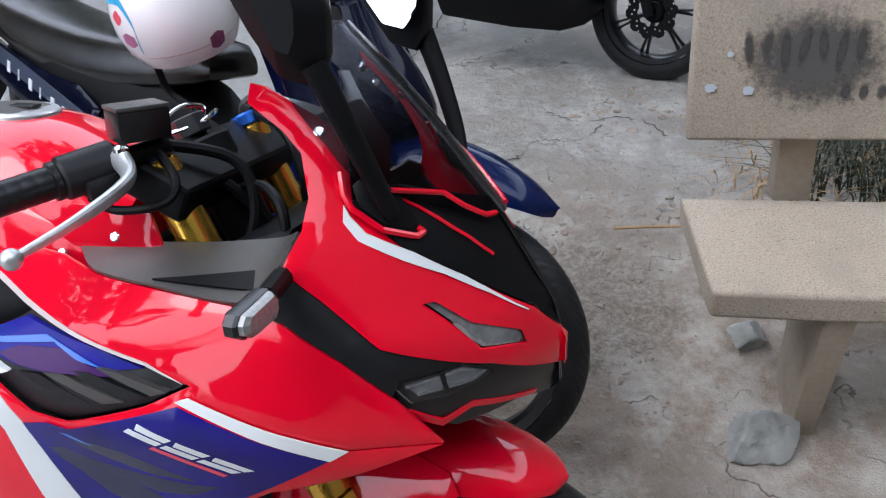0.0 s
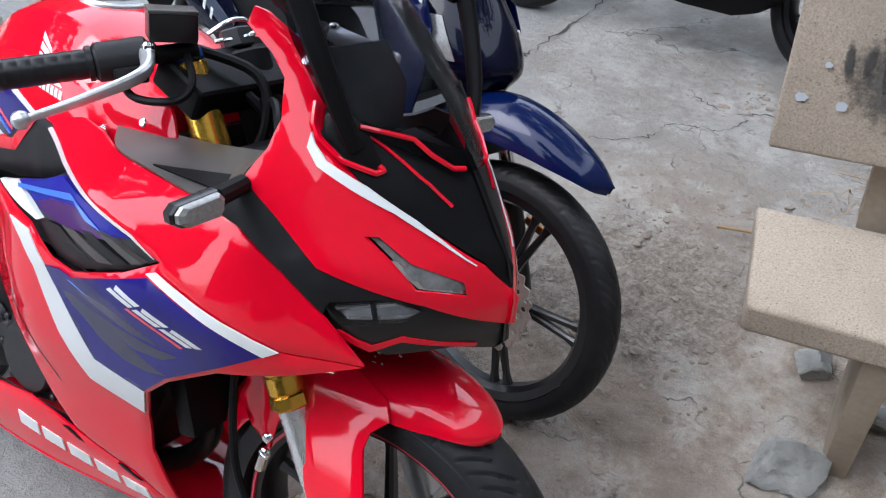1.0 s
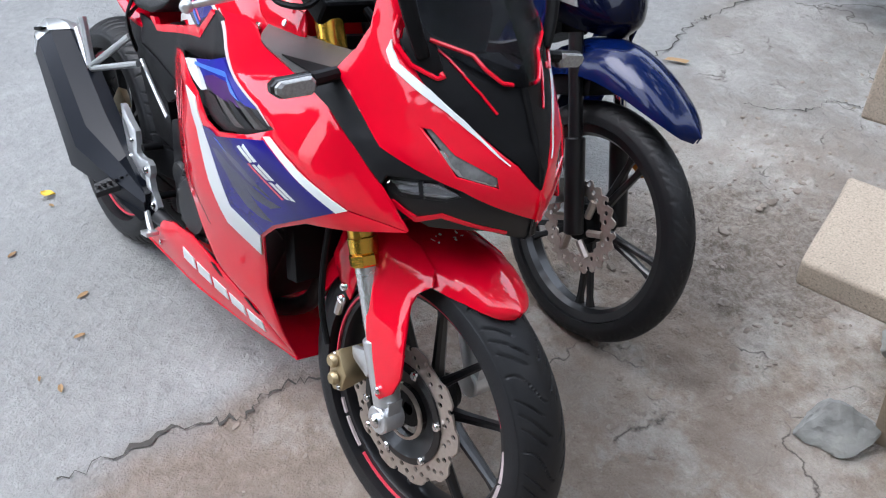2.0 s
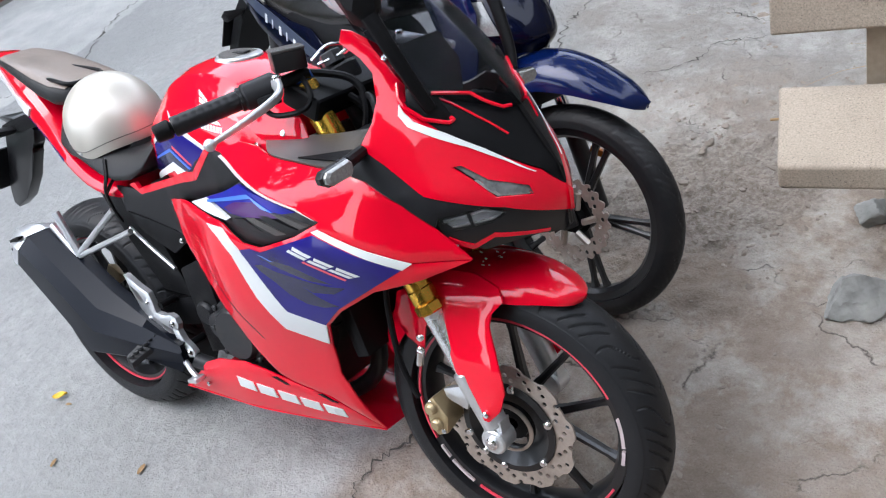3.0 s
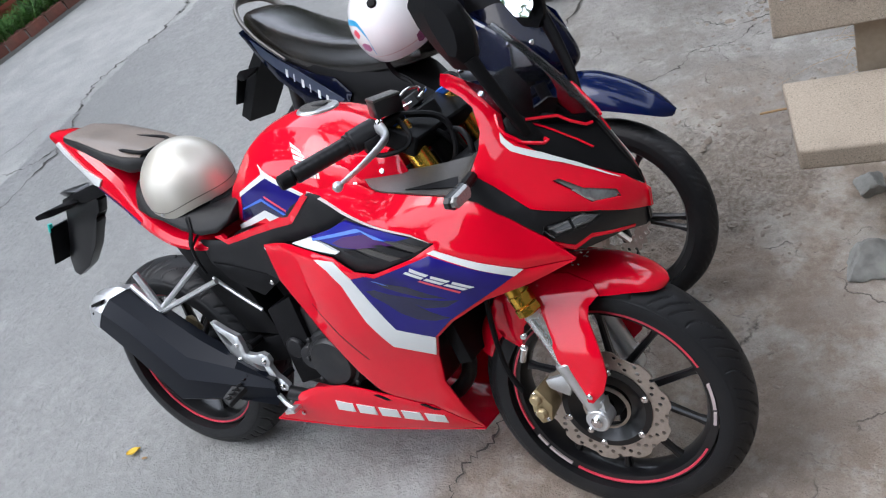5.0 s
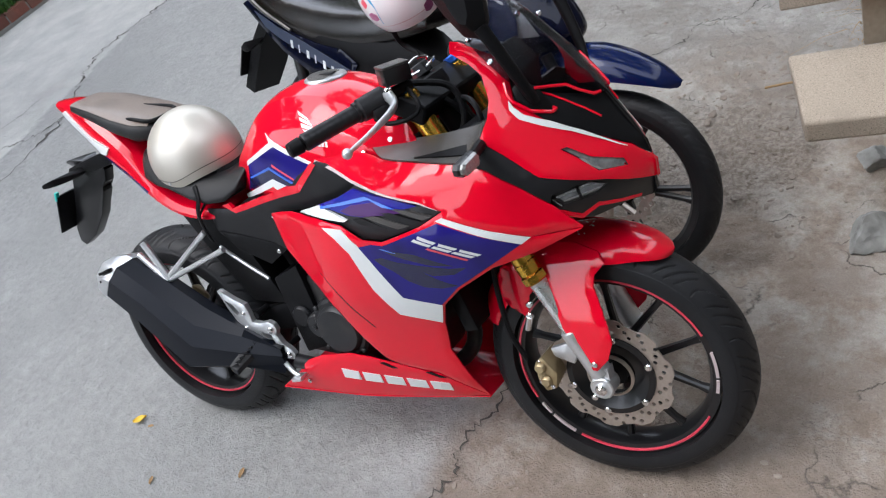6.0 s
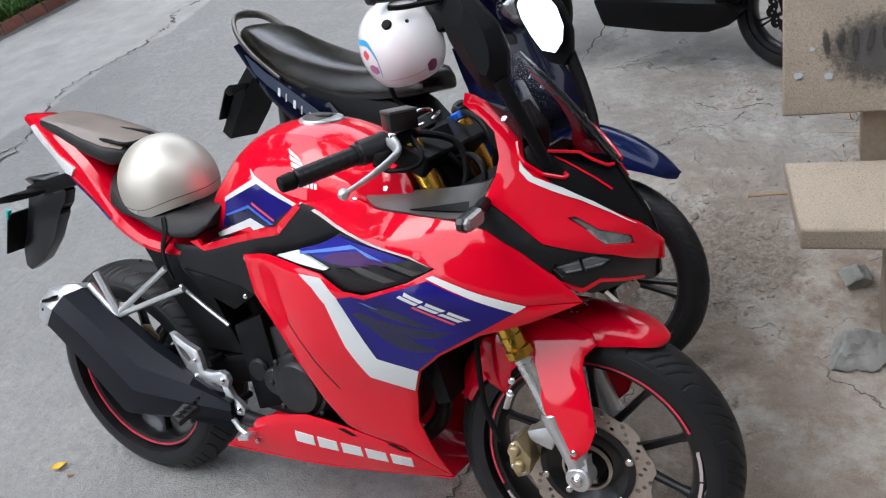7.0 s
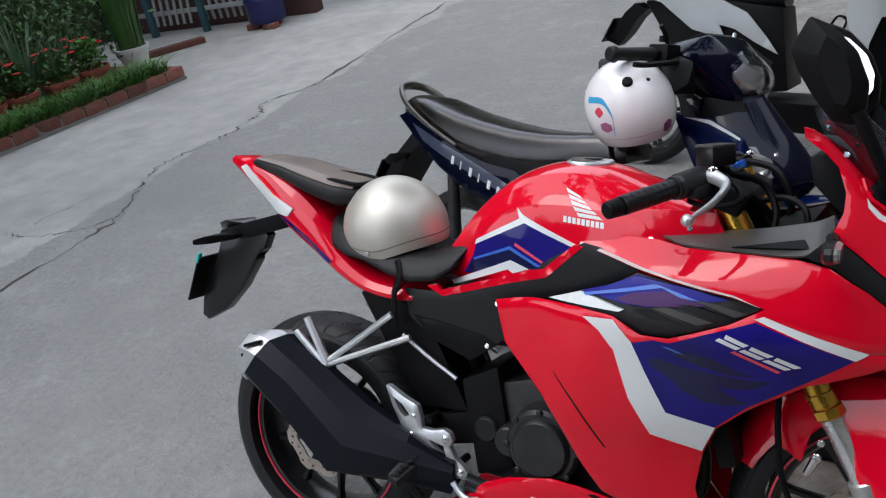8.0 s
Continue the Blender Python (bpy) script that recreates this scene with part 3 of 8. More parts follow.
# ---- shared builders ----
def sheet(bm, fn, us, vs, thick):
    """A surface fn(u, v) with thickness."""
    P = [[Vector(fn(u, v)) for v in vs] for u in us]
    nu, nv = len(us), len(vs)
    O, I = [], []
    for i in range(nu):
        ro, ri = [], []
        for j in range(nv):
            du = P[min(i + 1, nu - 1)][j] - P[max(i - 1, 0)][j]
            dv = P[i][min(j + 1, nv - 1)] - P[i][max(j - 1, 0)]
            nr = du.cross(dv)
            nr = nr.normalized() if nr.length > 1e-9 else Vector((0, 0, 1))
            ro.append(bm.verts.new(P[i][j]))
            ri.append(bm.verts.new(P[i][j] - nr * thick))
        O.append(ro)
        I.append(ri)
    for i in range(nu - 1):
        for j in range(nv - 1):
            bm.faces.new((O[i][j], O[i + 1][j], O[i + 1][j + 1], O[i][j + 1]))
            bm.faces.new((I[i][j], I[i][j + 1], I[i + 1][j + 1], I[i + 1][j]))
    for i in range(nu - 1):
        bm.faces.new((O[i][0], I[i][0], I[i + 1][0], O[i + 1][0]))
        bm.faces.new((O[i][-1], O[i + 1][-1], I[i + 1][-1], I[i][-1]))
    for j in range(nv - 1):
        bm.faces.new((O[0][j], O[0][j + 1], I[0][j + 1], I[0][j]))
        bm.faces.new((O[-1][j], I[-1][j], I[-1][j + 1], O[-1][j + 1]))
    return bm


def lin(a, b, n):
    return [a + (b - a) * k / (n - 1) for k in range(n)]


def tyre_bm(R, hw, rb, seg=420, groove=0.006, repeats=15):
    """Rounded tyre with slanted grooves sunk in its tread."""
    n = 61 if seg > 600 else 31
    half = max(0.022, 2.2 * repeats / seg)
    bm = bmesh.new()
    rings = []
    for k in range(seg):
        a = 2 * math.pi * k / seg
        ring = []
        for j in range(n):
            f = -2.0 + 4.0 * j / (n - 1)
            y = hw * math.sin(f * 0.86) / math.sin(1.45)
            hgt = R - rb
            r = R - hgt * (1 - math.cos(abs(f) * 0.72)) * 0.88 - (0.12 * hgt if abs(f) > 1.9 else 0)
            s = 1 if y > 0 else 0
            t = abs(y) / hw
            for off, slant, hook, lo, hi in ((0.0, -0.5, 0.0, 0.30, 0.93), (0.19, -0.5, 0.0, 0.12, 0.93), (0.38, -0.5, 0.0, 0.30, 0.93), (0.70, -0.5, 0.07, 0.05, 0.95)):
                ph = (a * repeats / (2 * math.pi) + 0.5 * s + off + slant * t + hook * math.sin(7 * t)) % 1.0
                d = min(ph, 1 - ph)
                if groove and lo < t < hi and d < half:
                    r -= groove * min(1.0, 1.2 * (1 + math.cos(math.pi * d / half))) * min(1, 12 * (t - lo), 12 * (hi - t))
            if groove and abs(abs(f) - 1.42) < 0.07:
                r -= 0.002
            ring.append(bm.verts.new((r * math.cos(a), y, r * math.sin(a))))
        rings.append(ring)
    rings.append(rings[0])
    for p, q in zip(rings, rings[1:]):
        for k in range(n - 1):
            bm.faces.new((p[k], p[k + 1], q[k + 1], q[k]))
        bm.faces.new((p[-1], p[0], q[0], q[-1]))
    return bm


def rim_bm(rb, hw):
    bm = bmesh.new()
    revolve(bm, [(rb + 0.010, -hw), (rb + 0.010, -hw + 0.006), (rb - 0.004, -hw + 0.010), (rb - 0.010, -hw * 0.4), (rb - 0.010, hw * 0.4), (rb - 0.004, hw - 0.010),
                 (rb + 0.010, hw - 0.006), (rb + 0.010, hw), (rb - 0.008, hw - 0.003), (rb - 0.017, hw * 0.45), (rb - 0.017, -hw * 0.45), (rb - 0.008, -hw + 0.003), (rb + 0.010, -hw)], 96)
    return bm


def hub_bm(r, hw):
    bm = bmesh.new()
    revolve(bm, [(0.012, -hw), (r * 0.7, -hw), (r * 0.75, -hw * 0.6), (r, -hw * 0.5), (r, hw * 0.5), (r * 0.75, hw * 0.6), (r * 0.7, hw), (0.012, hw)], 40)
    return bm


def disc_bm(r_out, r_in, waves, holes, hole_r, thick=0.004):
    out = []
    for k in range(144):
        a = 2 * math.pi * k / 144
        s = math.sin(waves * a)
        out.append(((r_out - 0.004 + 0.004 * math.tanh(3 * s)) * math.cos(a), (r_out - 0.004 + 0.004 * math.tanh(3 * s)) * math.sin(a)))
    inner = [((r_in + 0.003 * math.sin(waves * 2 * math.pi * k / 72)) * math.cos(2 * math.pi * k / 72), (r_in + 0.003 * math.sin(waves * 2 * math.pi * k / 72)) * math.sin(2 * math.pi * k / 72)) for k in range(72)]
    hs = [inner]
    for k in range(holes):
        a = 2 * math.pi * k / holes
        rr = r_in + (r_out - r_in) * (0.28, 0.5, 0.74)[k % 3]
        hs.append([(rr * math.cos(a) + hole_r * math.cos(2 * math.pi * q / 8), rr * math.sin(a) + hole_r * math.sin(2 * math.pi * q / 8)) for q in range(8)])
    return shell_bm(out, flat(0.0), -1, thick=thick, ds=0.012, roll=0.0003, holes=hs)


def bolt(bm, p, n, r=0.007, h=0.005):
    p, n = Vector(p), Vector(n).normalized()
    cyl(bm, p - n * 0.004, p + n * h, r, r, 12, bev=r * 0.25)
    cyl(bm, p + n * h, p + n * (h + 0.0008), r * 0.5, r * 0.45, 6)
    return bm


# ---- red sport motorcycle ----
LEANED = pose(0, 0, 0, -17.5, -1.5, 0)
bike = root("sport_motorcycle", LEANED, "red sport motorcycle with blue and white graphics on side stand", "motorcycle")

SX = [0.45, 0.6, 0.8, 1.0, 1.15, 1.34]
SZ = [0.20, 0.30, 0.45, 0.55, 0.65, 0.72, 0.80, 0.85, 0.90]
SIDE = [[0.13, 0.13, 0.11, 0.08, 0.07, 0.06], [0.15, 0.155, 0.145, 0.125, 0.11, 0.10], [0.14, 0.165, 0.185, 0.165, 0.155, 0.13], [0.127, 0.165, 0.215, 0.205, 0.185, 0.145],
        [0.116, 0.165, 0.23, 0.235, 0.22, 0.16], [0.108, 0.165, 0.234, 0.258, 0.24, 0.165], [0.115, 0.155, 0.203, 0.238, 0.231, 0.17], [0.105, 0.135, 0.162, 0.203, 0.213, 0.18], [0.10, 0.115, 0.125, 0.165, 0.19, 0.19]]


def soft_step(xs, ys, x):
    """Smooth curve through the knots that never overshoots."""
    x = min(max(x, xs[0]), xs[-1])
    i = 0
    while i < len(xs) - 2 and x > xs[i + 1]:
        i += 1
    sec = [(ys[k + 1] - ys[k]) / (xs[k + 1] - xs[k]) for k in range(len(xs) - 1)]

    def slope(k):
        if k == 0:
            return sec[0]
        if k == len(sec):
            return sec[-1]
        a, b = sec[k - 1], sec[k]
        return 2 * a * b / (a + b) if a * b > 0 else 0.0

    h = xs[i + 1] - xs[i]
    t = (x - xs[i]) / h
    return (2 * t**3 - 3 * t**2 + 1) * ys[i] + (t**3 - 2 * t**2 + t) * slope(i) * h + (3 * t**2 - 2 * t**3) * ys[i + 1] + (t**3 - t**2) * slope(i + 1) * h


def w_side(x, z):
    return soft_step(SZ, [soft_step(SX, row, x) for row in SIDE], z)


def nose_front(z):
    return cr([0.6, 0.729, 0.80, 0.84, 0.90, 0.94, 1.02, 1.11], [1.40, 1.437, 1.424, 1.40, 1.362, 1.33, 1.262, 1.175], z)


def w_nose(x, z):
    d = max(nose_front(z) - x, 0.0)
    return 0.26 * (1 - math.exp(-d / 0.11))


def tank_top(x):
    return cr([0.38, 0.42, 0.48, 0.56, 0.65, 0.75, 0.84, 0.93], [0.80, 0.855, 0.915, 0.97, 0.995, 0.99, 0.958, 0.92], x)


def tank_width(x):
    return cr([0.38, 0.43, 0.50, 0.60, 0.74, 0.86, 0.93], [0.045, 0.075, 0.108, 0.135, 0.152, 0.155, 0.14], x)


TANKF = [0.0, 0.35, 0.62, 0.90, 0.97, 1.0]
TANKW = [1.0, 0.985, 0.90, 0.58, 0.36, 0.0]


def w_tank(x, z):
    W, zt = tank_width(x), tank_top(x)
    if z <= 0.80:
        return W
    f = min(0.999, (z - 0.80) / max(zt - 0.80, 1e-3))
    return W * float(np.interp(f, TANKF, TANKW))


# side fairing
UPPER = [(0.715, 0.868), (0.80, 0.868), (0.893, 0.866), (0.948, 0.857), (1.135, 0.849), (1.187, 0.837), (1.245, 0.797), (1.295, 0.75), (1.338, 0.697), (1.247, 0.696), (1.086, 0.758), (1.093, 0.768), (1.043, 0.783),
         (0.944, 0.802), (0.861, 0.818), (0.779, 0.838), (0.732, 0.848)]
LOWER = [(0.545, 0.722), (0.60, 0.735), (0.644, 0.742), (0.678, 0.743), (0.75, 0.741), (0.826, 0.734), (0.88, 0.705), (0.932, 0.704), (1.038, 0.740), (1.092, 0.767), (1.087, 0.757), (1.247, 0.694), (1.338, 0.695), (1.25, 0.66),
         (1.156, 0.632), (1.06, 0.575), (1.005, 0.529), (0.975, 0.468), (0.955, 0.385), (0.970, 0.30), (0.985, 0.222), (0.895, 0.306), (0.80, 0.333), (0.772, 0.347), (0.735, 0.405), (0.70, 0.475), (0.655, 0.546), (0.567, 0.636)]
BELLY = [(0.355, 0.198), (0.455, 0.270), (0.50, 0.31), (0.562, 0.335), (0.66, 0.352), (0.72, 0.346), (0.80, 0.328), (0.893, 0.302), (0.983, 0.22), (0.90, 0.212), (0.777, 0.208)]
VENT = [(0.675, 0.744), (0.815, 0.783), (0.864, 0.809), (0.945, 0.796), (1.043, 0.783), (1.089, 0.768), (1.037, 0.74), (0.931, 0.705), (0.878, 0.704), (0.823, 0.733)]
shell("upper_fairing", UPPER, w_side, RED, bike, "glossy red upper fairing", ds=0.012)
shell("side_fairing", LOWER, w_side, RED, bike, "glossy red side fairing", ds=0.012)
shell("belly_pan", BELLY, w_side, RED, bike, "glossy red belly pan", ds=0.014)
shell("vent_panel", VENT, lambda x, z: w_side(x, z) - 0.012, CHARCOAL, bike, "charcoal recessed side vent", ds=0.02)
BLUEAREA = [(0.862, 0.688), (0.905, 0.699), (0.935, 0.697), (1.0, 0.721), (1.08, 0.747), (1.228, 0.684), (1.152, 0.638), (1.06, 0.582), (1.002, 0.532), (0.918, 0.553), (0.884, 0.635)]
BAND = [(0.768, 0.727), (0.80, 0.728), (0.830, 0.728), (0.864, 0.690), (0.884, 0.635), (0.918, 0.553), (1.003, 0.531), (0.975, 0.474), (0.884, 0.501), (0.850, 0.575), (0.828, 0.670), (0.80, 0.705)]
shell("blue_panel", BLUEAREA, w_side, BLUE, bike, "dark blue graphic panel", lift=0.0014, thick=0.0014, roll=0.0004)
for mark in ([(0.891, 0.659), (0.915, 0.664), (0.948, 0.653), (0.998, 0.646), (1.066, 0.637), (1.105, 0.638), (1.07, 0.620), (1.02, 0.617), (1.0, 0.628), (1.028, 0.607), (1.049, 0.596), (1.066, 0.590), (1.028, 0.582), (0.988, 0.585), (0.953, 0.602), (0.928, 0.627), (0.902, 0.645)],
             [(0.93, 0.686), (0.968, 0.682), (1.003, 0.677), (1.046, 0.656), (1.08, 0.643), (1.027, 0.646), (0.978, 0.660), (0.946, 0.673)]):
    shell("swoosh", mark, w_side, GLOSSBLUE, bike, "blackish brushed swoosh", lift=0.0017, thick=0.001, roll=0.0002, ds=0.010)
shell("swoosh_line", [(0.921, 0.6895), (0.934, 0.689), (0.962, 0.678), (0.948, 0.680)], w_side, LIGHTBLUE, bike, "light blue fading line", lift=0.0019, thick=0.001, roll=0.0002, ds=0.010)
shell("white_band", BAND, w_side, WHITE, bike, "white graphic band", lift=0.0018, thick=0.0018, roll=0.0004)
shell("white_stripe", [(1.078, 0.752), (1.092, 0.757), (1.249, 0.696), (1.230, 0.684)], w_side, WHITE, bike, "white graphic stripe", lift=0.0018, thick=0.0018, roll=0.0003)
shell("vent_wedge", [(0.758, 0.77), (0.815, 0.786), (0.865, 0.806), (0.944, 0.796), (0.981, 0.791), (1.034, 0.778), (0.897, 0.756), (0.854, 0.756)], lambda x, z: w_side(x, z) - 0.005 - 0.03 * max(0, x - 0.93), VIOLET, bike, "shiny violet blue wedge", thick=0.006, roll=0.001)
wedge_face = lambda x, z: w_side(x, z) - 0.0035 - 0.03 * max(0, x - 0.93)
shell("wedge_glow", [(0.863, 0.777), (0.927, 0.786), (0.967, 0.775), (1.012, 0.768), (0.967, 0.764), (0.90, 0.758), (0.860, 0.758), (0.83, 0.764)], wedge_face, PURPLE, bike, "dark purple fade", thick=0.001, roll=0.0002, ds=0.010)
shell("wedge_line", [(0.764, 0.768), (0.833, 0.781), (0.905, 0.796), (0.923, 0.792), (0.844, 0.777), (0.768, 0.764)], wedge_face, LIGHTBLUE, bike, "light blue line on the wedge", lift=0.0007, thick=0.001, roll=0.0002, ds=0.010)
shell("wedge_line", [(0.912, 0.795), (0.947, 0.786), (0.987, 0.774), (0.953, 0.778), (0.921, 0.790)], wedge_face, LIGHTBLUE, bike, "light blue line on the wedge", lift=0.0007, thick=0.001, roll=0.0002, ds=0.010)
shell("vent_flash", [(0.685, 0.748), (0.757, 0.769), (0.847, 0.746), (0.837, 0.742)], lambda x, z: w_side(x, z) - 0.004, WHITE, bike, "white flash in the vent", thick=0.007, roll=0.001)
for k, quad4 in enumerate(([(0.862, 0.748), (0.895, 0.752), (0.962, 0.730), (0.93, 0.722)], [(0.90, 0.756), (0.931, 0.760), (1.011, 0.739), (0.982, 0.732)], [(0.942, 0.766), (0.972, 0.768), (1.04, 0.749), (1.018, 0.742)], [(0.981, 0.775), (1.010, 0.773), (1.064, 0.757), (1.046, 0.751)])):
    shell("louvre", quad4, lambda x, z: w_side(x, z) - 0.004 + 0.25 * (z - 0.75), GREY if k % 2 else CHARCOAL, bike, thick=0.010, ds=0.02, roll=0.004)
shell("pinstripe", [(0.738, 0.849), (0.779, 0.840), (0.860, 0.820), (0.944, 0.804), (1.043, 0.7855), (1.086, 0.771), (1.043, 0.7885), (0.943, 0.808), (0.860, 0.8245), (0.778, 0.8455), (0.738, 0.8535)], w_side, PIN, bike, "thin pale pinstripe", lift=0.0012, thick=0.0012, roll=0.0002)
# emblem shapes on the fairing
for k, (a, b0) in enumerate(((0.0, 0.31), (0.35, 0.64), (0.68, 1.0))):
    A = [(1.016 + 0.108 * t, 0.713 - 0.050 * t) for t in (a, b0)]
    B = [(1.034 + 0.116 * t, 0.724 - 0.054 * t) for t in (a, b0)]
    for lo, hi, cut in ((0.0, 0.40, 0.0), (0.58, 1.0, 0.12)):
        q = [(A[i][0] + (B[i][0] - A[i][0]) * f, A[i][1] + (B[i][1] - A[i][1]) * f) for i, f in ((0, lo), (1, lo), (1, hi), (0, hi))]
        q[0] = (q[0][0] + (q[1][0] - q[0][0]) * cut, q[0][1] + (q[1][1] - q[0][1]) * cut)
        shell("emblem", q, w_side, WHITE, bike, "white slanted emblem shape", lift=0.0022, thick=0.0014, roll=0.0002, ds=0.008)
shell("emblem_bar", [(1.040, 0.692), (1.046, 0.695), (1.118, 0.659), (1.112, 0.656)], w_side, REDMARK, bike, "thin red emblem bar", lift=0.0022, thick=0.0014, roll=0.0002)
for k in range(5):
    x0 = 0.612 + 0.0605 * k
    zc = 0.288 - 0.0066 * k
    top = [(x0 + 0.003, zc + 0.015), (x0 + 0.052, zc + 0.009)]
    low = [(x0 + 0.049, zc - 0.020), (x0, zc - 0.015)]
    shell("letter_block", top + low, w_side, WHITE, bike, "white lettering block", lift=0.002, thick=0.0018, roll=0.0002, ds=0.012)
# Black line stands in for the shade along a crease of the side fairing.
shell("fairing_slit", [(0.690, 0.603), (0.694, 0.602), (0.742, 0.540), (0.795, 0.452), (0.788, 0.456), (0.736, 0.541)], w_side, BLACK, bike, "thin black line put in for crease shade", lift=0.0006, thick=0.003, roll=0.0004, ds=0.010)
shell("belly_slot", [(0.742, 0.332), (0.756, 0.334), (0.79, 0.318), (0.775, 0.316)], w_side, BLACK, bike, "black slot", lift=0.001, thick=0.003, roll=0.0005)
shell("belly_slot", [(0.86, 0.308), (0.872, 0.310), (0.905, 0.290), (0.89, 0.290)], w_side, BLACK, bike, "black slot", lift=0.001, thick=0.003, roll=0.0005)
# under faces that close the fairing
for s in (-1, 1):
    bm = bmesh.new()
    sheet(bm, lambda u, v: (0.36 + 0.62 * u, s * w_side(0.36 + 0.62 * u, 0.205) * v, 0.199 + 0.012 * u - 0.006 * (1 - v)), lin(0, 1, 14), lin(0, 1, 5), 0.003)
    part("belly_floor", bm, RED, bike)

# frame cover, shelf, inner covers
COVER = [(0.305, 0.725), (0.371, 0.723), (0.428, 0.722), (0.543, 0.757), (0.641, 0.802), (0.748, 0.853), (0.80, 0.842), (0.859, 0.808), (0.802, 0.776), (0.659, 0.735), (0.545, 0.716), (0.558, 0.635), (0.466, 0.575), (0.369, 0.616), (0.313, 0.663)]
shell("frame_cover", COVER, lambda x, z: float(np.interp(x, [0.3, 0.5, 0.62, 0.75, 1.2], [0.118, 0.12, 0.14, 0.165, 0.2])), CHARCOAL, bike, "matte charcoal frame cover", ds=0.016)
shell("frame_cover_lower", [(0.33, 0.665), (0.371, 0.617), (0.468, 0.576), (0.54, 0.62), (0.50, 0.635), (0.40, 0.655)], lambda x, z: 0.126, BLACK, bike, ds=0.02)
for s in (-1, 1):
    bm = bmesh.new()
    O = [(0.897, 0.142, 0.866), (0.950, 0.186, 0.859), (1.04, 0.202, 0.855), (1.135, 0.213, 0.852), (1.175, 0.212, 0.868), (1.195, 0.200, 0.90)]
    I = [(0.905, 0.130, 0.868), (0.96, 0.130, 0.873), (1.058, 0.132, 0.882), (1.11, 0.135, 0.890), (1.16, 0.142, 0.900), (1.19, 0.160, 0.915)]
    OS, IS = spline(O, 4), spline(I, 4)
    sheet(bm, lambda u, v: (lambda a, b: (a.x + (b.x - a.x) * v, s * (a.y + (b.y - a.y) * v), a.z + (b.z - a.z) * v))(OS[u], IS[u]), list(range(len(OS))), lin(0, 1, 6), 0.004 * s)
    part("cockpit_shelf", bm, GREY, bike, "textured grey cockpit shelf")
    bm = bmesh.new()
    sheet(bm, lambda u, v: (1.03 + 0.14 * u, s * (0.196 - 0.03 * v * u + 0.008 * u), 0.8605 + 0.004 * u + 0.014 * v * u), lin(0, 1, 5), lin(0, 1, 3), 0.003 * s)
    part("shelf_insert", bm, BLACK, bike)
shell("tank_shroud", [(0.715, 0.868), (0.78, 0.90), (0.86, 0.918), (0.918, 0.916), (0.99, 0.912), (1.01, 0.870), (0.93, 0.870)], lambda x, z: 0.138 + 0.25 * max(0, 0.9 - z), RED, bike, "red tank shroud", ds=0.016)

# nose cowl
def nose_strip(name, pts, r, label, parent=None, lift=0.001):
    """A thin raised line along the nose surface, one each side."""
    for s in (-1, 1):
        P = []
        for k in range(len(pts) - 1):
            for j in range(8):
                t = j / 8
                x, z = pts[k][0] * (1 - t) + pts[k + 1][0] * t, pts[k][1] * (1 - t) + pts[k + 1][1] * t
                e = 0.002
                nx_ = -(w_nose(x + e, z) - w_nose(x - e, z)) / (2 * e)
                nz_ = -(w_nose(x, z + e) - w_nose(x, z - e)) / (2 * e)
                nn = Vector((nx_, 1.0, nz_)).normalized() * lift
                P.append((x + nn.x, s * (w_nose(x, z) + nn.y), z + nn.z))
        part(name, tube(bmesh.new(), P, r, 6, smooth=False), RED, parent or bike, label)


COWL = [(1.189, 0.891), (1.203, 0.925), (1.204, 0.955), (1.190, 0.995), (1.170, 1.018), (1.138, 1.045), (1.135, 1.062), (1.146, 1.058), (1.20, 1.020), (1.222, 0.994), (1.233, 0.962), (1.240, 0.940), (1.286, 0.897), (1.355, 0.845), (1.405, 0.806),
        (1.4375, 0.762), (1.4372, 0.728), (1.376, 0.767), (1.325, 0.789), (1.281, 0.808), (1.226, 0.860)]
DRL = [(1.311, 0.843), (1.322, 0.843), (1.356, 0.815), (1.398, 0.790), (1.404, 0.774), (1.366, 0.786), (1.337, 0.820)]
shell("nose_cowl", COWL, w_nose, RED, bike, "glossy red nose cowl", ds=0.010, holes=[DRL])
shell("running_light", DRL, lambda x, z: w_nose(x, z) - 0.005, SMOKELENS, bike, "smoky clear running light", ds=0.008, thick=0.004)
shell("running_light_edge", [(1.337, 0.8175), (1.366, 0.7865), (1.400, 0.776), (1.398, 0.780), (1.369, 0.791), (1.343, 0.8165)], lambda x, z: w_nose(x, z) - 0.004, REFLECT, bike, "bright lower edge of the light", ds=0.008, thick=0.002)
STRIP = [(1.189, 0.889), (1.226, 0.858), (1.281, 0.806), (1.325, 0.787), (1.376, 0.767), (1.358, 0.777), (1.296, 0.770), (1.292, 0.756), (1.248, 0.796), (1.192, 0.838), (1.150, 0.856)]
shell("nose_side_panel", STRIP, lambda x, z: w_nose(x, z) - 0.004, CHARCOAL, bike, "matte charcoal panel beside the nose", ds=0.014)
CENTRE = [(1.238, 0.946), (1.286, 0.90), (1.355, 0.848), (1.405, 0.809), (1.43, 0.775), (1.424, 0.80), (1.40, 0.84), (1.362, 0.90), (1.345, 0.921), (1.30, 0.94), (1.262, 0.955)]
shell("nose_panel", CENTRE, lambda x, z: w_nose(x, z) + 0.0005, BLACK, bike, "satin black nose panel", ds=0.010)
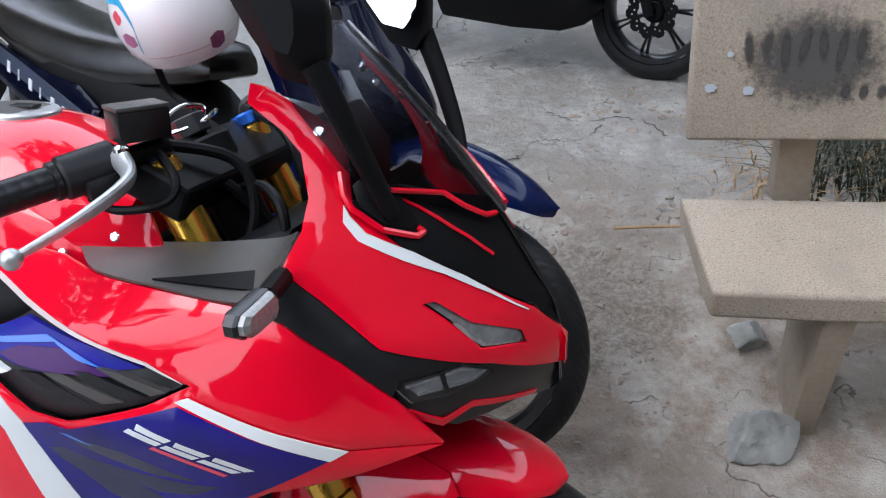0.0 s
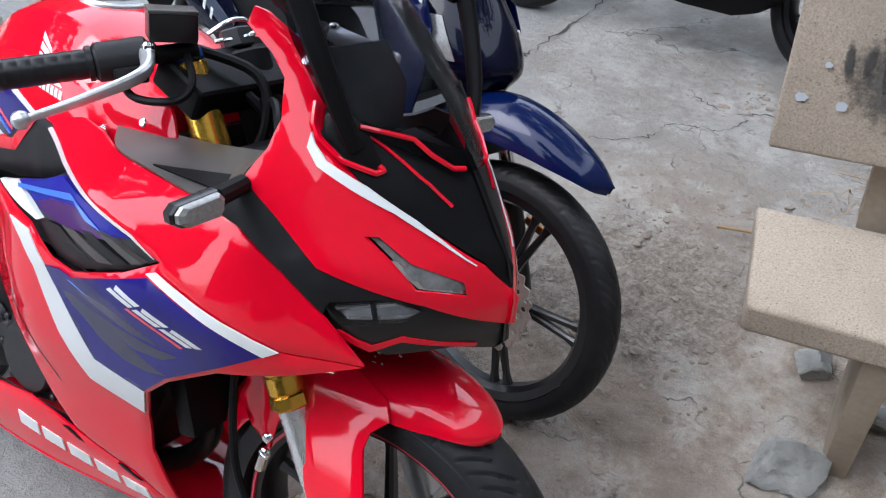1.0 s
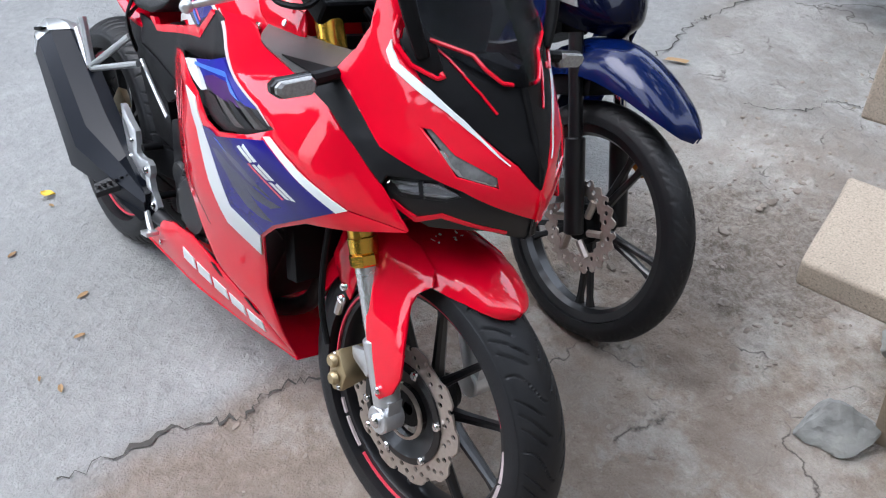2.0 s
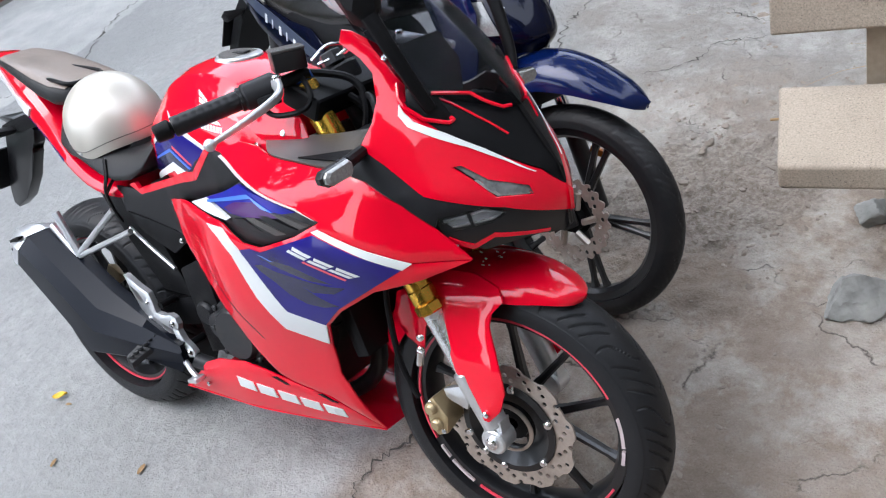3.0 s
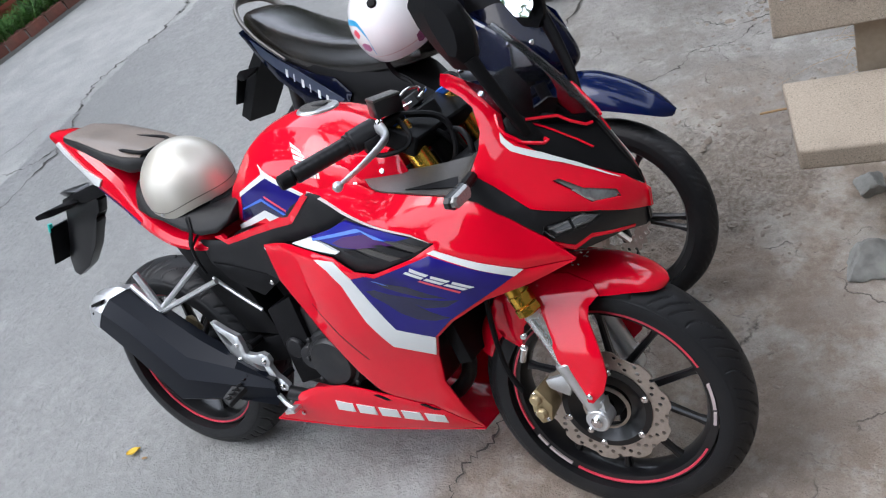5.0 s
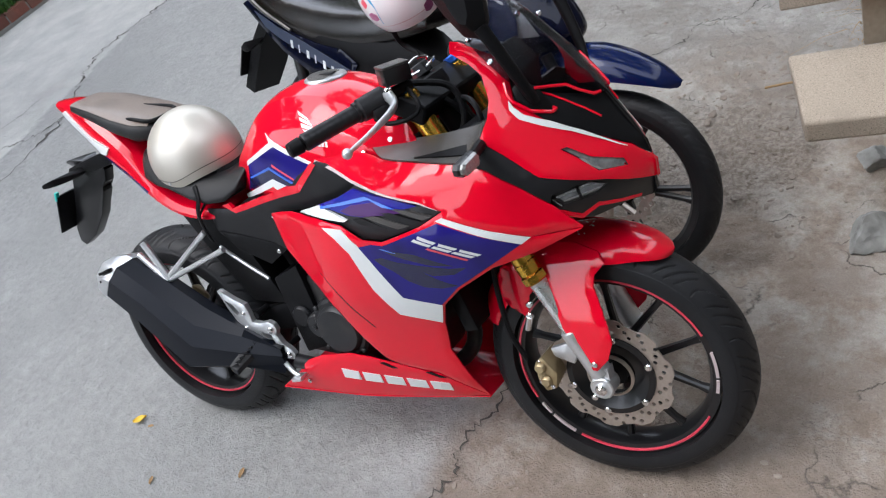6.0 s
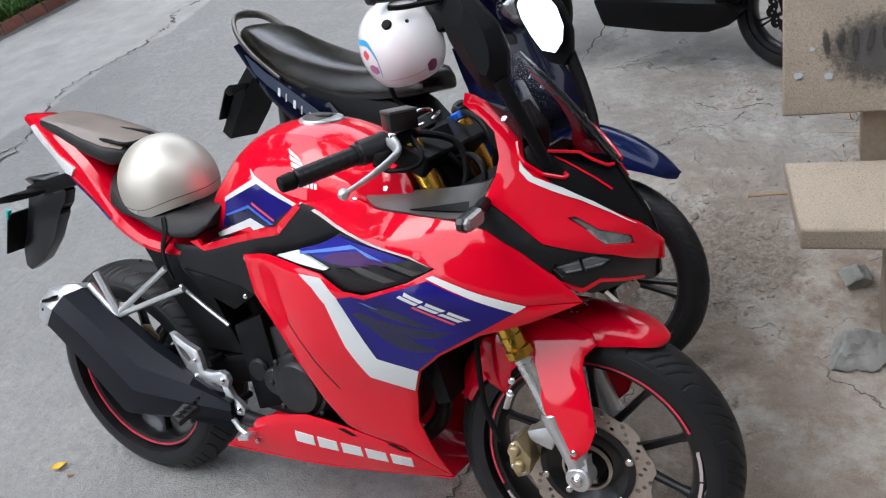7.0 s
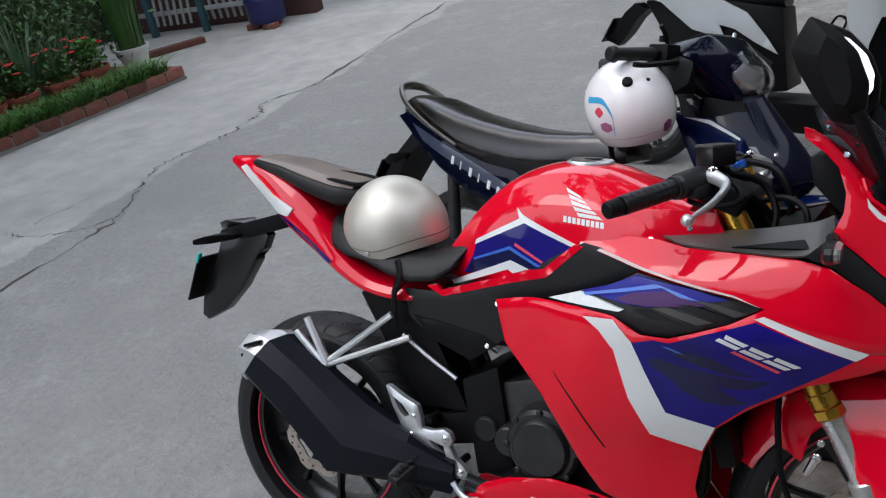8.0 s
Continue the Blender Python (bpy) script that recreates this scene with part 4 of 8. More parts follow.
shell("nose_flash", [(1.234, 0.945), (1.241, 0.934), (1.257, 0.917), (1.297, 0.8925), (1.343, 0.858), (1.402, 0.807), (1.366, 0.836), (1.326, 0.866), (1.288, 0.889), (1.252, 0.912), (1.237, 0.930)], w_nose, WHITE, bike, "white flash on the nose", lift=0.0025, thick=0.0025, roll=0.0004, ds=0.008)
nose_strip("nose_line", [(1.274, 0.942), (1.292, 0.930), (1.310, 0.916), (1.338, 0.892), (1.364, 0.866)], 0.0022, "thin red line", lift=0.0015)
nose_strip("screen_trim", [(1.265, 0.948), (1.285, 0.942), (1.305, 0.935), (1.323, 0.920), (1.344, 0.905), (1.352, 0.904)], 0.0032, "red trim below the screen", lift=0.010)
# smoked windscreen
bm = bmesh.new()


def screen_point(u, v):
    z = 0.905 + 0.205 * u
    c = nose_front(z) + 0.004
    half = cr([0, 0.15, 0.3, 0.55, 0.8, 1.0], [0.02, 0.085, 0.125, 0.128, 0.118, 0.085], u)
    y = half * v
    d = -math.log(max(1e-3, 1 - min(0.95, abs(y) / 0.26))) * 0.11
    d *= abs(y) / (abs(y) + 0.018)
    return (c - d, y, z - 0.02 * abs(v) ** 2 * u)


sheet(bm, screen_point, lin(0, 1, 22), lin(-1, 1, 29), 0.0025)
part("windscreen", bm, SMOKE, bike, "smoked transparent windscreen")
# chin and headlamps
CHIN = [(1.286, 0.768), (1.35, 0.777), (1.376, 0.764), (1.43, 0.732), (1.432, 0.703), (1.420, 0.690), (1.395, 0.703), (1.343, 0.699), (1.300, 0.728)]
shell("chin", CHIN, lambda x, z: max(0.0, w_nose(x, z) - 0.016), GLOSSBLACK, bike, "gloss black chin below the nose", ds=0.014)
LAMP = [(1.292, 0.766), (1.309, 0.744), (1.362, 0.747), (1.376, 0.755), (1.372, 0.763), (1.350, 0.774)]
for q in shell("headlamp", LAMP, lambda x, z: max(0.0, w_nose(x, z) - 0.004), HEADLENS, bike, "clear headlamp lens", ds=0.010, thick=0.003):
    q.visible_shadow = False
shell("headlamp_reflector", [(1.299, 0.763), (1.313, 0.748), (1.360, 0.750), (1.369, 0.757), (1.349, 0.770)], lambda x, z: max(0.0, w_nose(x, z) - 0.0125), DIMREFLECT, bike, ds=0.012, thick=0.002)
shell("lamp_strip", [(1.300, 0.7625), (1.349, 0.7695), (1.366, 0.760), (1.348, 0.766), (1.303, 0.759)], lambda x, z: max(0.0, w_nose(x, z) - 0.0095), REFLECT, bike, "bright lamp strip", ds=0.010, thick=0.002)
shell("lamp_strip", [(1.312, 0.750), (1.360, 0.7525), (1.365, 0.756), (1.313, 0.753)], lambda x, z: max(0.0, w_nose(x, z) - 0.0095), REFLECT, bike, "bright lamp strip", ds=0.010, thick=0.002)
shell("lamp_divider", [(1.330, 0.770), (1.334, 0.771), (1.340, 0.746), (1.336, 0.746)], lambda x, z: max(0.0, w_nose(x, z) - 0.0085), GLOSSBLACK, bike, ds=0.012, thick=0.004)
shell("chin_trim", [(1.298, 0.731), (1.332, 0.705), (1.358, 0.719), (1.409, 0.700), (1.410, 0.705), (1.358, 0.727), (1.332, 0.714), (1.304, 0.734)], lambda x, z: max(0.0, w_nose(x, z) - 0.011), RED, bike, "red trim line on the chin", ds=0.014, thick=0.006)
bm = bmesh.new()
hull(bm, [(1.14, s * 0.185, 0.70) for s in (-1, 1)] + [(1.13, s * 0.185, 0.80) for s in (-1, 1)] + [(1.30, s * 0.115, 0.70) for s in (-1, 1)] + [(1.40, s * 0.02, 0.705) for s in (-1, 1)] + [(1.21, s * 0.19, 0.82) for s in (-1, 1)] + [(1.375, s * 0.04, 0.79) for s in (-1, 1)] + [(1.20, s * 0.10, 0.90) for s in (-1, 1)] + [(1.28, s * 0.07, 0.90) for s in (-1, 1)])
part("lamp_housing", bm, BLACK, bike)
bm = bmesh.new()
hull(bm, [(1.145, s * 0.075, 0.955) for s in (-1, 1)] + [(1.195, s * 0.08, 0.90) for s in (-1, 1)] + [(1.20, s * 0.075, 0.965) for s in (-1, 1)] + [(1.135, s * 0.07, 1.005) for s in (-1, 1)] + [(1.165, s * 0.07, 1.015) for s in (-1, 1)], 0.006)
part("instrument_panel", bm, BLACK, bike, "black instrument panel")

# tank
bm = bmesh.new()
rings = []
for x in lin(0.385, 0.93, 44):
    W, zt = tank_width(x), tank_top(x)
    ring = [(x, -W * 0.9, 0.745), (x, -W, 0.77)]
    prof = [(0.0, 1.0), (0.18, 0.995), (0.35, 0.985), (0.50, 0.945), (0.61, 0.905), (0.63, 0.892), (0.76, 0.745), (0.89, 0.592), (0.91, 0.56), (0.97, 0.36), (0.995, 0.15)]
    ring += [(x, -W * w, 0.80 + (zt - 0.80) * f) for f, w in prof] + [(x, 0.0, zt)] + [(x, W * w, 0.80 + (zt - 0.80) * f) for f, w in reversed(prof)]
    ring += [(x, W, 0.77), (x, W * 0.9, 0.745)]
    rings.append(ring)
loft(bm, rings)
tank = part("fuel_tank", bm, RED, bike, "glossy red fuel tank", sharp=17)
bm = bmesh.new()
cyl(bm, (0.706, 0.0, 0.972), (0.707, 0, 0.997), 0.052, 0.049, 40, bev=0.003)
part("tank_cap_ring", bm, SILVER, tank, "brushed silver filler ring")
bm = bmesh.new()
cyl(bm, (0.706, 0.0, 0.990), (0.707, 0, 0.9985), 0.041, 0.040, 40, bev=0.001)
part("tank_cap", bm, GREY, tank, "grey filler cap")
bm = bmesh.new()
box(bm, (0.036, 0.018, 0.004), pose(0.712, 0.004, 0.9995), 0.001)
part("cap_lock", bm, GLOSSBLACK, tank)
for s in (-1, 1):
    bm = bmesh.new()
    bolt(bm, (0.775, s * 0.045, 0.972), (0.25, s * 0.1, 1), 0.006)
    part("tank_screw", bm, CHROME, tank)
shell("tank_blue", [(0.484, 0.831), (0.613, 0.884), (0.722, 0.844), (0.658, 0.798), (0.62, 0.790), (0.577, 0.804), (0.47, 0.766), (0.44, 0.762), (0.472, 0.802)], w_tank, BLUE, bike, "dark blue graphic on the tank", lift=0.0014, thick=0.0014, roll=0.0003)
shell("tank_white", [(0.394, 0.737), (0.577, 0.805), (0.621, 0.790), (0.582, 0.778), (0.570, 0.785), (0.40, 0.728)], w_tank, WHITE, bike, "white graphic on the tank", lift=0.0022, thick=0.002, roll=0.0003)
shell("tank_edge", [(0.480, 0.829), (0.486, 0.841), (0.596, 0.890), (0.599, 0.892), (0.592, 0.913), (0.606, 0.900), (0.622, 0.892), (0.727, 0.847), (0.718, 0.842), (0.612, 0.883)], w_tank, WHITE, bike, "white line over the blue", lift=0.002, thick=0.002, roll=0.0002)
shell("tank_shade", [(0.452, 0.768), (0.476, 0.800), (0.575, 0.830), (0.645, 0.796), (0.621, 0.791), (0.577, 0.805), (0.47, 0.766)], w_tank, GLOSSBLUE, bike, "blackish blue lower graphic", lift=0.0018, thick=0.001, roll=0.0002)
shell("tank_line", [(0.474, 0.799), (0.576, 0.834), (0.649, 0.798), (0.641, 0.796), (0.575, 0.827), (0.478, 0.796)], w_tank, LIGHTBLUE, bike, "thin light blue graphic line", lift=0.0022, thick=0.001, roll=0.0002)
shell("tank_mark", [(0.59, 0.842), (0.655, 0.808), (0.652, 0.804), (0.588, 0.836)], w_tank, REDMARK, bike, "thin red graphic bar", lift=0.0022, thick=0.001, roll=0.0002)
shell("tank_border", [(0.366, 0.735), (0.405, 0.714), (0.44, 0.722), (0.582, 0.759), (0.662, 0.777), (0.748, 0.846), (0.728, 0.848), (0.656, 0.794), (0.622, 0.788), (0.582, 0.776), (0.40, 0.727), (0.39, 0.740)],
      lambda x, z: max(w_tank(x, z), float(np.interp(x, [0.3, 0.5, 0.62, 0.75, 1.2], [0.118, 0.12, 0.14, 0.165, 0.2]))), RED, bike, "glossy red border below the tank graphics", lift=0.004, thick=0.010, roll=0.003)
for k in range(5):
    t0, t1 = k / 5, (k + 0.68) / 5
    A = [(0.695 + 0.040 * t, 0.953 - 0.056 * t) for t in (t0, t1)]
    B = [(0.728 + 0.057 * t, 0.938 - 0.046 * t) for t in (t0, t1)]
    shell("tank_emblem", [A[0], B[0], B[1], A[1]], w_tank, WHITE, bike, "white emblem stripe", lift=0.002, thick=0.0014, roll=0.0001, ds=0.01)
for k in range(9):
    x0 = 0.700 + 0.0097 * k
    z0 = 0.890 - 0.13 * (x0 - 0.70)
    shell("tank_lettering", [(x0, z0), (x0, z0 + 0.0115), (x0 + 0.0068, z0 + 0.0106), (x0 + 0.0068, z0 - 0.0009)], w_tank, WHITE, bike, "white lettering bar", lift=0.002, thick=0.0014, roll=0.0001, ds=0.02)
shell("tank_crease", [(0.52, 0.925), (0.60, 0.955), (0.72, 0.945), (0.86, 0.905), (0.72, 0.938), (0.60, 0.945)], w_tank, RED, bike, lift=0.004, thick=0.004, roll=0.003)

# tail and seats
def seat_top(rings, lo, material, parent, label):
    """The upper face of a seat cover, laid over its cushion."""
    R = [r for r in rings[1:-1]]
    ks = [k for k in range(len(R[0])) if math.sin(2 * math.pi * k / len(R[0])) > lo]
    bm = sheet(bmesh.new(), lambda i, j: (R[i][ks[j]][0], R[i][ks[j]][1], R[i][ks[j]][2] + 0.002), list(range(len(R))), list(range(len(ks))), 0.0015)
    return part("seat_top", bm, material, parent, label, sharp=60)


TX = [-0.262, -0.2, -0.12, -0.06, 0.03, 0.12, 0.2, 0.30, 0.36]
TT = [1.018, 1.016, 1.0, 0.966, 0.898, 0.805, 0.748, 0.728, 0.718]
TB = [0.998, 0.962, 0.905, 0.852, 0.793, 0.735, 0.703, 0.690, 0.698]
TW = [0.022, 0.045, 0.066, 0.08, 0.096, 0.112, 0.120, 0.122, 0.112]
bm = bmesh.new()
rings = []
for x in lin(-0.262, 0.36, 32):
    t, b0, w = cr(TX, TT, x), cr(TX, TB, x), cr(TX, TW, x)
    h = t - b0
    rings.append([(x, -w * 0.86, b0), (x, -w * 0.98, b0 + 0.18 * h), (x, -w, b0 + 0.42 * h), (x, -w * 0.93, b0 + 0.78 * h), (x, -w * 0.75, t - 0.004), (x, -w * 0.5, t), (x, w * 0.5, t), (x, w * 0.75, t - 0.004),
                  (x, w * 0.93, b0 + 0.78 * h), (x, w, b0 + 0.42 * h), (x, w * 0.98, b0 + 0.18 * h), (x, w * 0.86, b0)])
loft(bm, rings)
part("tail_cowl", bm, RED, bike, "glossy red tail cowl", sharp=28)


def w_tail(x, z):
    t, b0, w = cr(TX, TT, x), cr(TX, TB, x), cr(TX, TW, x)
    f = min(1, max(0, (z - b0) / (t - b0)))
    return w * np.interp(f, [0, 0.18, 0.42, 0.78, 1.0], [0.86, 0.98, 1.0, 0.93, 0.72])


shell("tail_white", [(-0.215, 0.992), (-0.195, 0.998), (-0.09, 0.925), (-0.02, 0.893), (-0.04, 0.874), (-0.078, 0.880), (-0.16, 0.945)], w_tail, WHITE, bike, "white graphic on the tail", lift=0.005, thick=0.005, roll=0.0003)
shell("tail_blue", [(-0.15, 0.936), (-0.09, 0.890), (-0.03, 0.856), (0.03, 0.822), (0.10, 0.774), (0.09, 0.768), (0.03, 0.806), (-0.06, 0.860), (-0.13, 0.916)], w_tail, BLUE, bike, "blue graphic on the tail", lift=0.002, thick=0.002, roll=0.0003)
bm = bmesh.new()
rings = []
for x, t, h, w in ((-0.185, 1.008, 0.012, 0.035), (-0.15, 1.014, 0.025, 0.06), (-0.06, 1.002, 0.045, 0.078), (0.03, 0.978, 0.06, 0.09), (0.10, 0.960, 0.065, 0.092), (0.15, 0.948, 0.05, 0.08), (0.165, 0.935, 0.03, 0.06)):
    rings.append([(x, w * math.copysign(abs(math.cos(a)) ** 0.6, math.cos(a)), t - h + h * (0.5 + 0.5 * math.copysign(abs(math.sin(a)) ** 0.6, math.sin(a)))) for a in [2 * math.pi * k / 28 for k in range(28)]])
loft(bm, rings)
part("pillion_seat", bm, VINYL, bike, "black pillion seat with brown top", sharp=50)
seat_top(rings, 0.35, BROWNVINYL, bike, "brown seat top")
bm = bmesh.new()
rings = []
for x, t, b0, w in ((0.078, 0.876, 0.850, 0.060), (0.086, 0.880, 0.826, 0.084), (0.105, 0.872, 0.808, 0.102), (0.15, 0.850, 0.792, 0.114), (0.20, 0.832, 0.784, 0.121), (0.27, 0.816, 0.757, 0.128), (0.33, 0.808, 0.744, 0.130), (0.38, 0.810, 0.746, 0.122), (0.42, 0.820, 0.768, 0.108), (0.452, 0.836, 0.812, 0.086)):
    h = t - b0
    half = [(1.0, 0.0), (1.02, 0.10), (1.0, 0.22), (0.93, 0.48), (0.82, 0.74), (0.70, 0.88), (0.52, 0.96), (0.28, 0.99)]
    rings.append([(x, -w * q, b0 + h * f) for q, f in half] + [(x, 0.0, t)] + [(x, w * q, b0 + h * f) for q, f in reversed(half)])
loft(bm, rings)
part("rider_seat", bm, VINYL, bike, "smooth black rider seat", sharp=50)
bm = bmesh.new()
tube(bm, [(0.02, -0.05, 0.955), (0.09, -0.07, 0.962), (0.16, -0.06, 0.95), (0.15, 0.03, 0.955), (0.05, 0.02, 0.972)], 0.005, 8)
tube(bm, [(0.0, -0.06, 0.95), (0.08, -0.075, 0.955), (0.17, -0.05, 0.94)], 0.004, 8)
part("seat_strap", bm, BLACK, bike, "thin black strap")

# rear mudguard, plate, indicators
bm = bmesh.new()
hull(bm, [(-0.11, s * 0.032, 0.872) for s in (-1, 1)] + [(-0.09, s * 0.028, 0.836) for s in (-1, 1)] + [(-0.26, s * 0.036, 0.838) for s in (-1, 1)] + [(-0.21, s * 0.032, 0.808) for s in (-1, 1)] + [(-0.32, s * 0.03, 0.822) for s in (-1, 1)] + [(-0.33, s * 0.03, 0.806) for s in (-1, 1)], 0.004)
part("plate_bracket", bm, BLACK, bike, "black plate bracket")
bm = bmesh.new()
prism(bm, [(-0.318, 0.815), (-0.180, 0.830), (-0.160, 0.812), (-0.180, 0.774), (-0.210, 0.758), (-0.203, 0.746), (-0.262, 0.670), (-0.330, 0.604), (-0.400, 0.570), (-0.421, 0.582), (-0.412, 0.632), (-0.340, 0.745)], -0.028, 0.006, 0.005)
part("rear_mudguard", bm, GLOSSBLACK, bike, "black plastic rear mudguard")
bm = bmesh.new()
box(bm, (0.006, 0.15, 0.13), pose(-0.394, 0, 0.693, 0, 24, 0), 0.002)
plate = part("number_plate", bm, BLACK, bike, "dark back of the number plate")
bm = bmesh.new()
box(bm, (0.008, 0.012, 0.028), pose(-0.369, -0.071, 0.752, 0, 24, 0), 0.001)
part("plate_tab", bm, TEALGLASS, plate)
for s in (-1, 1):
    bm = bmesh.new()
    hull(bm, [(-0.262, s * 0.030, 0.826), (-0.262, s * 0.030, 0.800), (-0.295, s * 0.115, 0.820), (-0.330, s * 0.126, 0.811), (-0.334, s * 0.124, 0.796), (-0.292, s * 0.105, 0.798), (-0.235, s * 0.030, 0.815)], 0.004)
    part("rear_indicator", bm, BLACK, bike, "black rear indicator")
bm = bmesh.new()
hull(bm, [(-0.345, 0.0, 0.818), (-0.325, -0.030, 0.842), (-0.290, -0.040, 0.852), (-0.240, -0.036, 0.846), (-0.205, -0.025, 0.830), (-0.24, 0.03, 0.852), (-0.33, 0.03, 0.840), (-0.25, 0.0, 0.818)], 0.006)
part("plate_lamp", bm, GLOSSBLACK, bike, "glossy black plate lamp cover")

# wheels
STEER = pose(1.285, -0.004, 0.296, 0, 0, 3)
fw = part("front_wheel", rim_bm(0.216, 0.036), GLOSSBLACK, bike, "black cast front wheel")
fw.matrix_basis = STEER
part("tyre", tyre_bm(0.296, 0.052, 0.222, 1260, 0.0032, 14), RUBBER, fw, "worn grooved front tyre")
bm = hub_bm(0.048, 0.05)
part("hub", bm, BLACK, fw)


def cast_spokes(wheel, count, r0, r1, spread_deg, width, y, material, name="spoke"):
    for k in range(count):
        for s in (-1, 1):
            a = 2 * math.pi * k / count
            b = a + s * radians(spread_deg)
            p0, p1 = Vector((r0 * math.cos(a), 0, r0 * math.sin(a))), Vector((r1 * math.cos(b), 0, r1 * math.sin(b)))
            d = (p1 - p0).normalized()
            t = Vector((-d.z, 0, d.x))
            bm = bmesh.new()
            R = []
            for f, ww, yy in ((0, width * 1.3, y * 1.3), (0.35, width * 0.9, y), (0.85, width * 0.75, y * 0.8), (1.0, width * 1.2, y)):
                c = p0.lerp(p1, f)
                R.append([c + t * (ww * cx) + Vector((0, yy * cy, 0)) for cx, cy in ((-1, -0.5), (-0.5, -1), (0.5, -1), (1, -0.5), (1, 0.5), (0.5, 1), (-0.5, 1), (-1, 0.5))])
            loft(bm, R)
            part(name, bm, material, wheel)


cast_spokes(fw, 5, 0.04, 0.204, 19, 0.009, 0.012, GLOSSBLACK)
for s in (-1, 1):
    bm = bmesh.new()
    revolve(bm, [(0.2212, s * 0.0392), (0.2168, s * 0.0398), (0.2168, s * 0.0350), (0.2212, s * 0.0345)], 72, None, 25, 205)
    revolve(bm, [(0.2212, s * 0.0392), (0.2168, s * 0.0398), (0.2168, s * 0.0350), (0.2212, s * 0.0345)], 48, None, 240, 330)
    part("rim_stripe", bm, REDMARK, fw, "red rim tape")
    for a0, a1 in ((-12, -4), (-2, 14), (210, 218), (220, 236)):
        bm = bmesh.new()
        revolve(bm, [(0.2222, s * 0.0394), (0.2158, s * 0.0402), (0.2158, s * 0.0350), (0.2222, s * 0.0345)], 10, None, a0, a1)
        part("rim_lettering", bm, PIN, fw, "pale lettering bar on the rim")
bm = disc_bm(0.138, 0.096, 10, 54, 0.0052)
disc = part("brake_disc", bm, STEEL, fw, "drilled wavy brake disc")
disc.location = (0, -0.062, 0)
bm = bmesh.new()
revolve(bm, [(0.098, 0.0), (0.098, -0.004), (0.085, -0.005), (0.07, 0.004), (0.05, 0.012), (0.05, 0.018), (0.07, 0.012), (0.088, 0.002)], 60, None)
part("disc_carrier", bm, GLOSSBLACK, disc)
for k in range(6):
    a = 2 * math.pi * (k + 0.3) / 6
    bm = bmesh.new()
    bolt(bm, (0.092 * math.cos(a), -0.005, 0.092 * math.sin(a)), (0, -1, 0), 0.008)
    part("disc_bolt", bm, CHROME, disc)
bm = bmesh.new()
revolve(bm, [(0.052, -0.004), (0.046, -0.006), (0.046, -0.002), (0.052, 0.0)], 60)
ring = part("sensor_ring", bm, STEEL, disc)

rw = part("rear_wheel", rim_bm(0.216, 0.05), GLOSSBLACK, bike, "black cast rear wheel")
rw.matrix_basis = pose(-0.008, 0, 0.307)
part("tyre", tyre_bm(0.308, 0.074, 0.222, 1080, 0.0035, 12), RUBBER, rw, "worn grooved rear tyre")
part("hub", hub_bm(0.055, 0.06), BLACK, rw)
cast_spokes(rw, 5, 0.045, 0.204, 19, 0.010, 0.014, GLOSSBLACK)
bm = bmesh.new()
revolve(bm, [(0.2212, -0.0532), (0.2168, -0.0538), (0.2168, -0.0490), (0.2212, -0.0485)], 90)
part("rim_stripe", bm, REDMARK, rw, "red rim tape")
bm = disc_bm(0.11, 0.075, 8, 36, 0.004)
d2 = part("brake_disc", bm, STEEL, rw)
d2.location = (0, -0.07, 0)
bm = bmesh.new()
hull(bm, [(0.05, -0.085, 0.43), (0.12, -0.085, 0.43), (0.12, -0.06, 0.43), (0.05, -0.06, 0.40), (0.05, -0.085, 0.39), (0.13, -0.085, 0.46), (0.09, -0.085, 0.48), (0.09, -0.06, 0.47)], 0.005)
part("rear_caliper", bm, BRASS, bike, "brass coloured rear brake caliper")

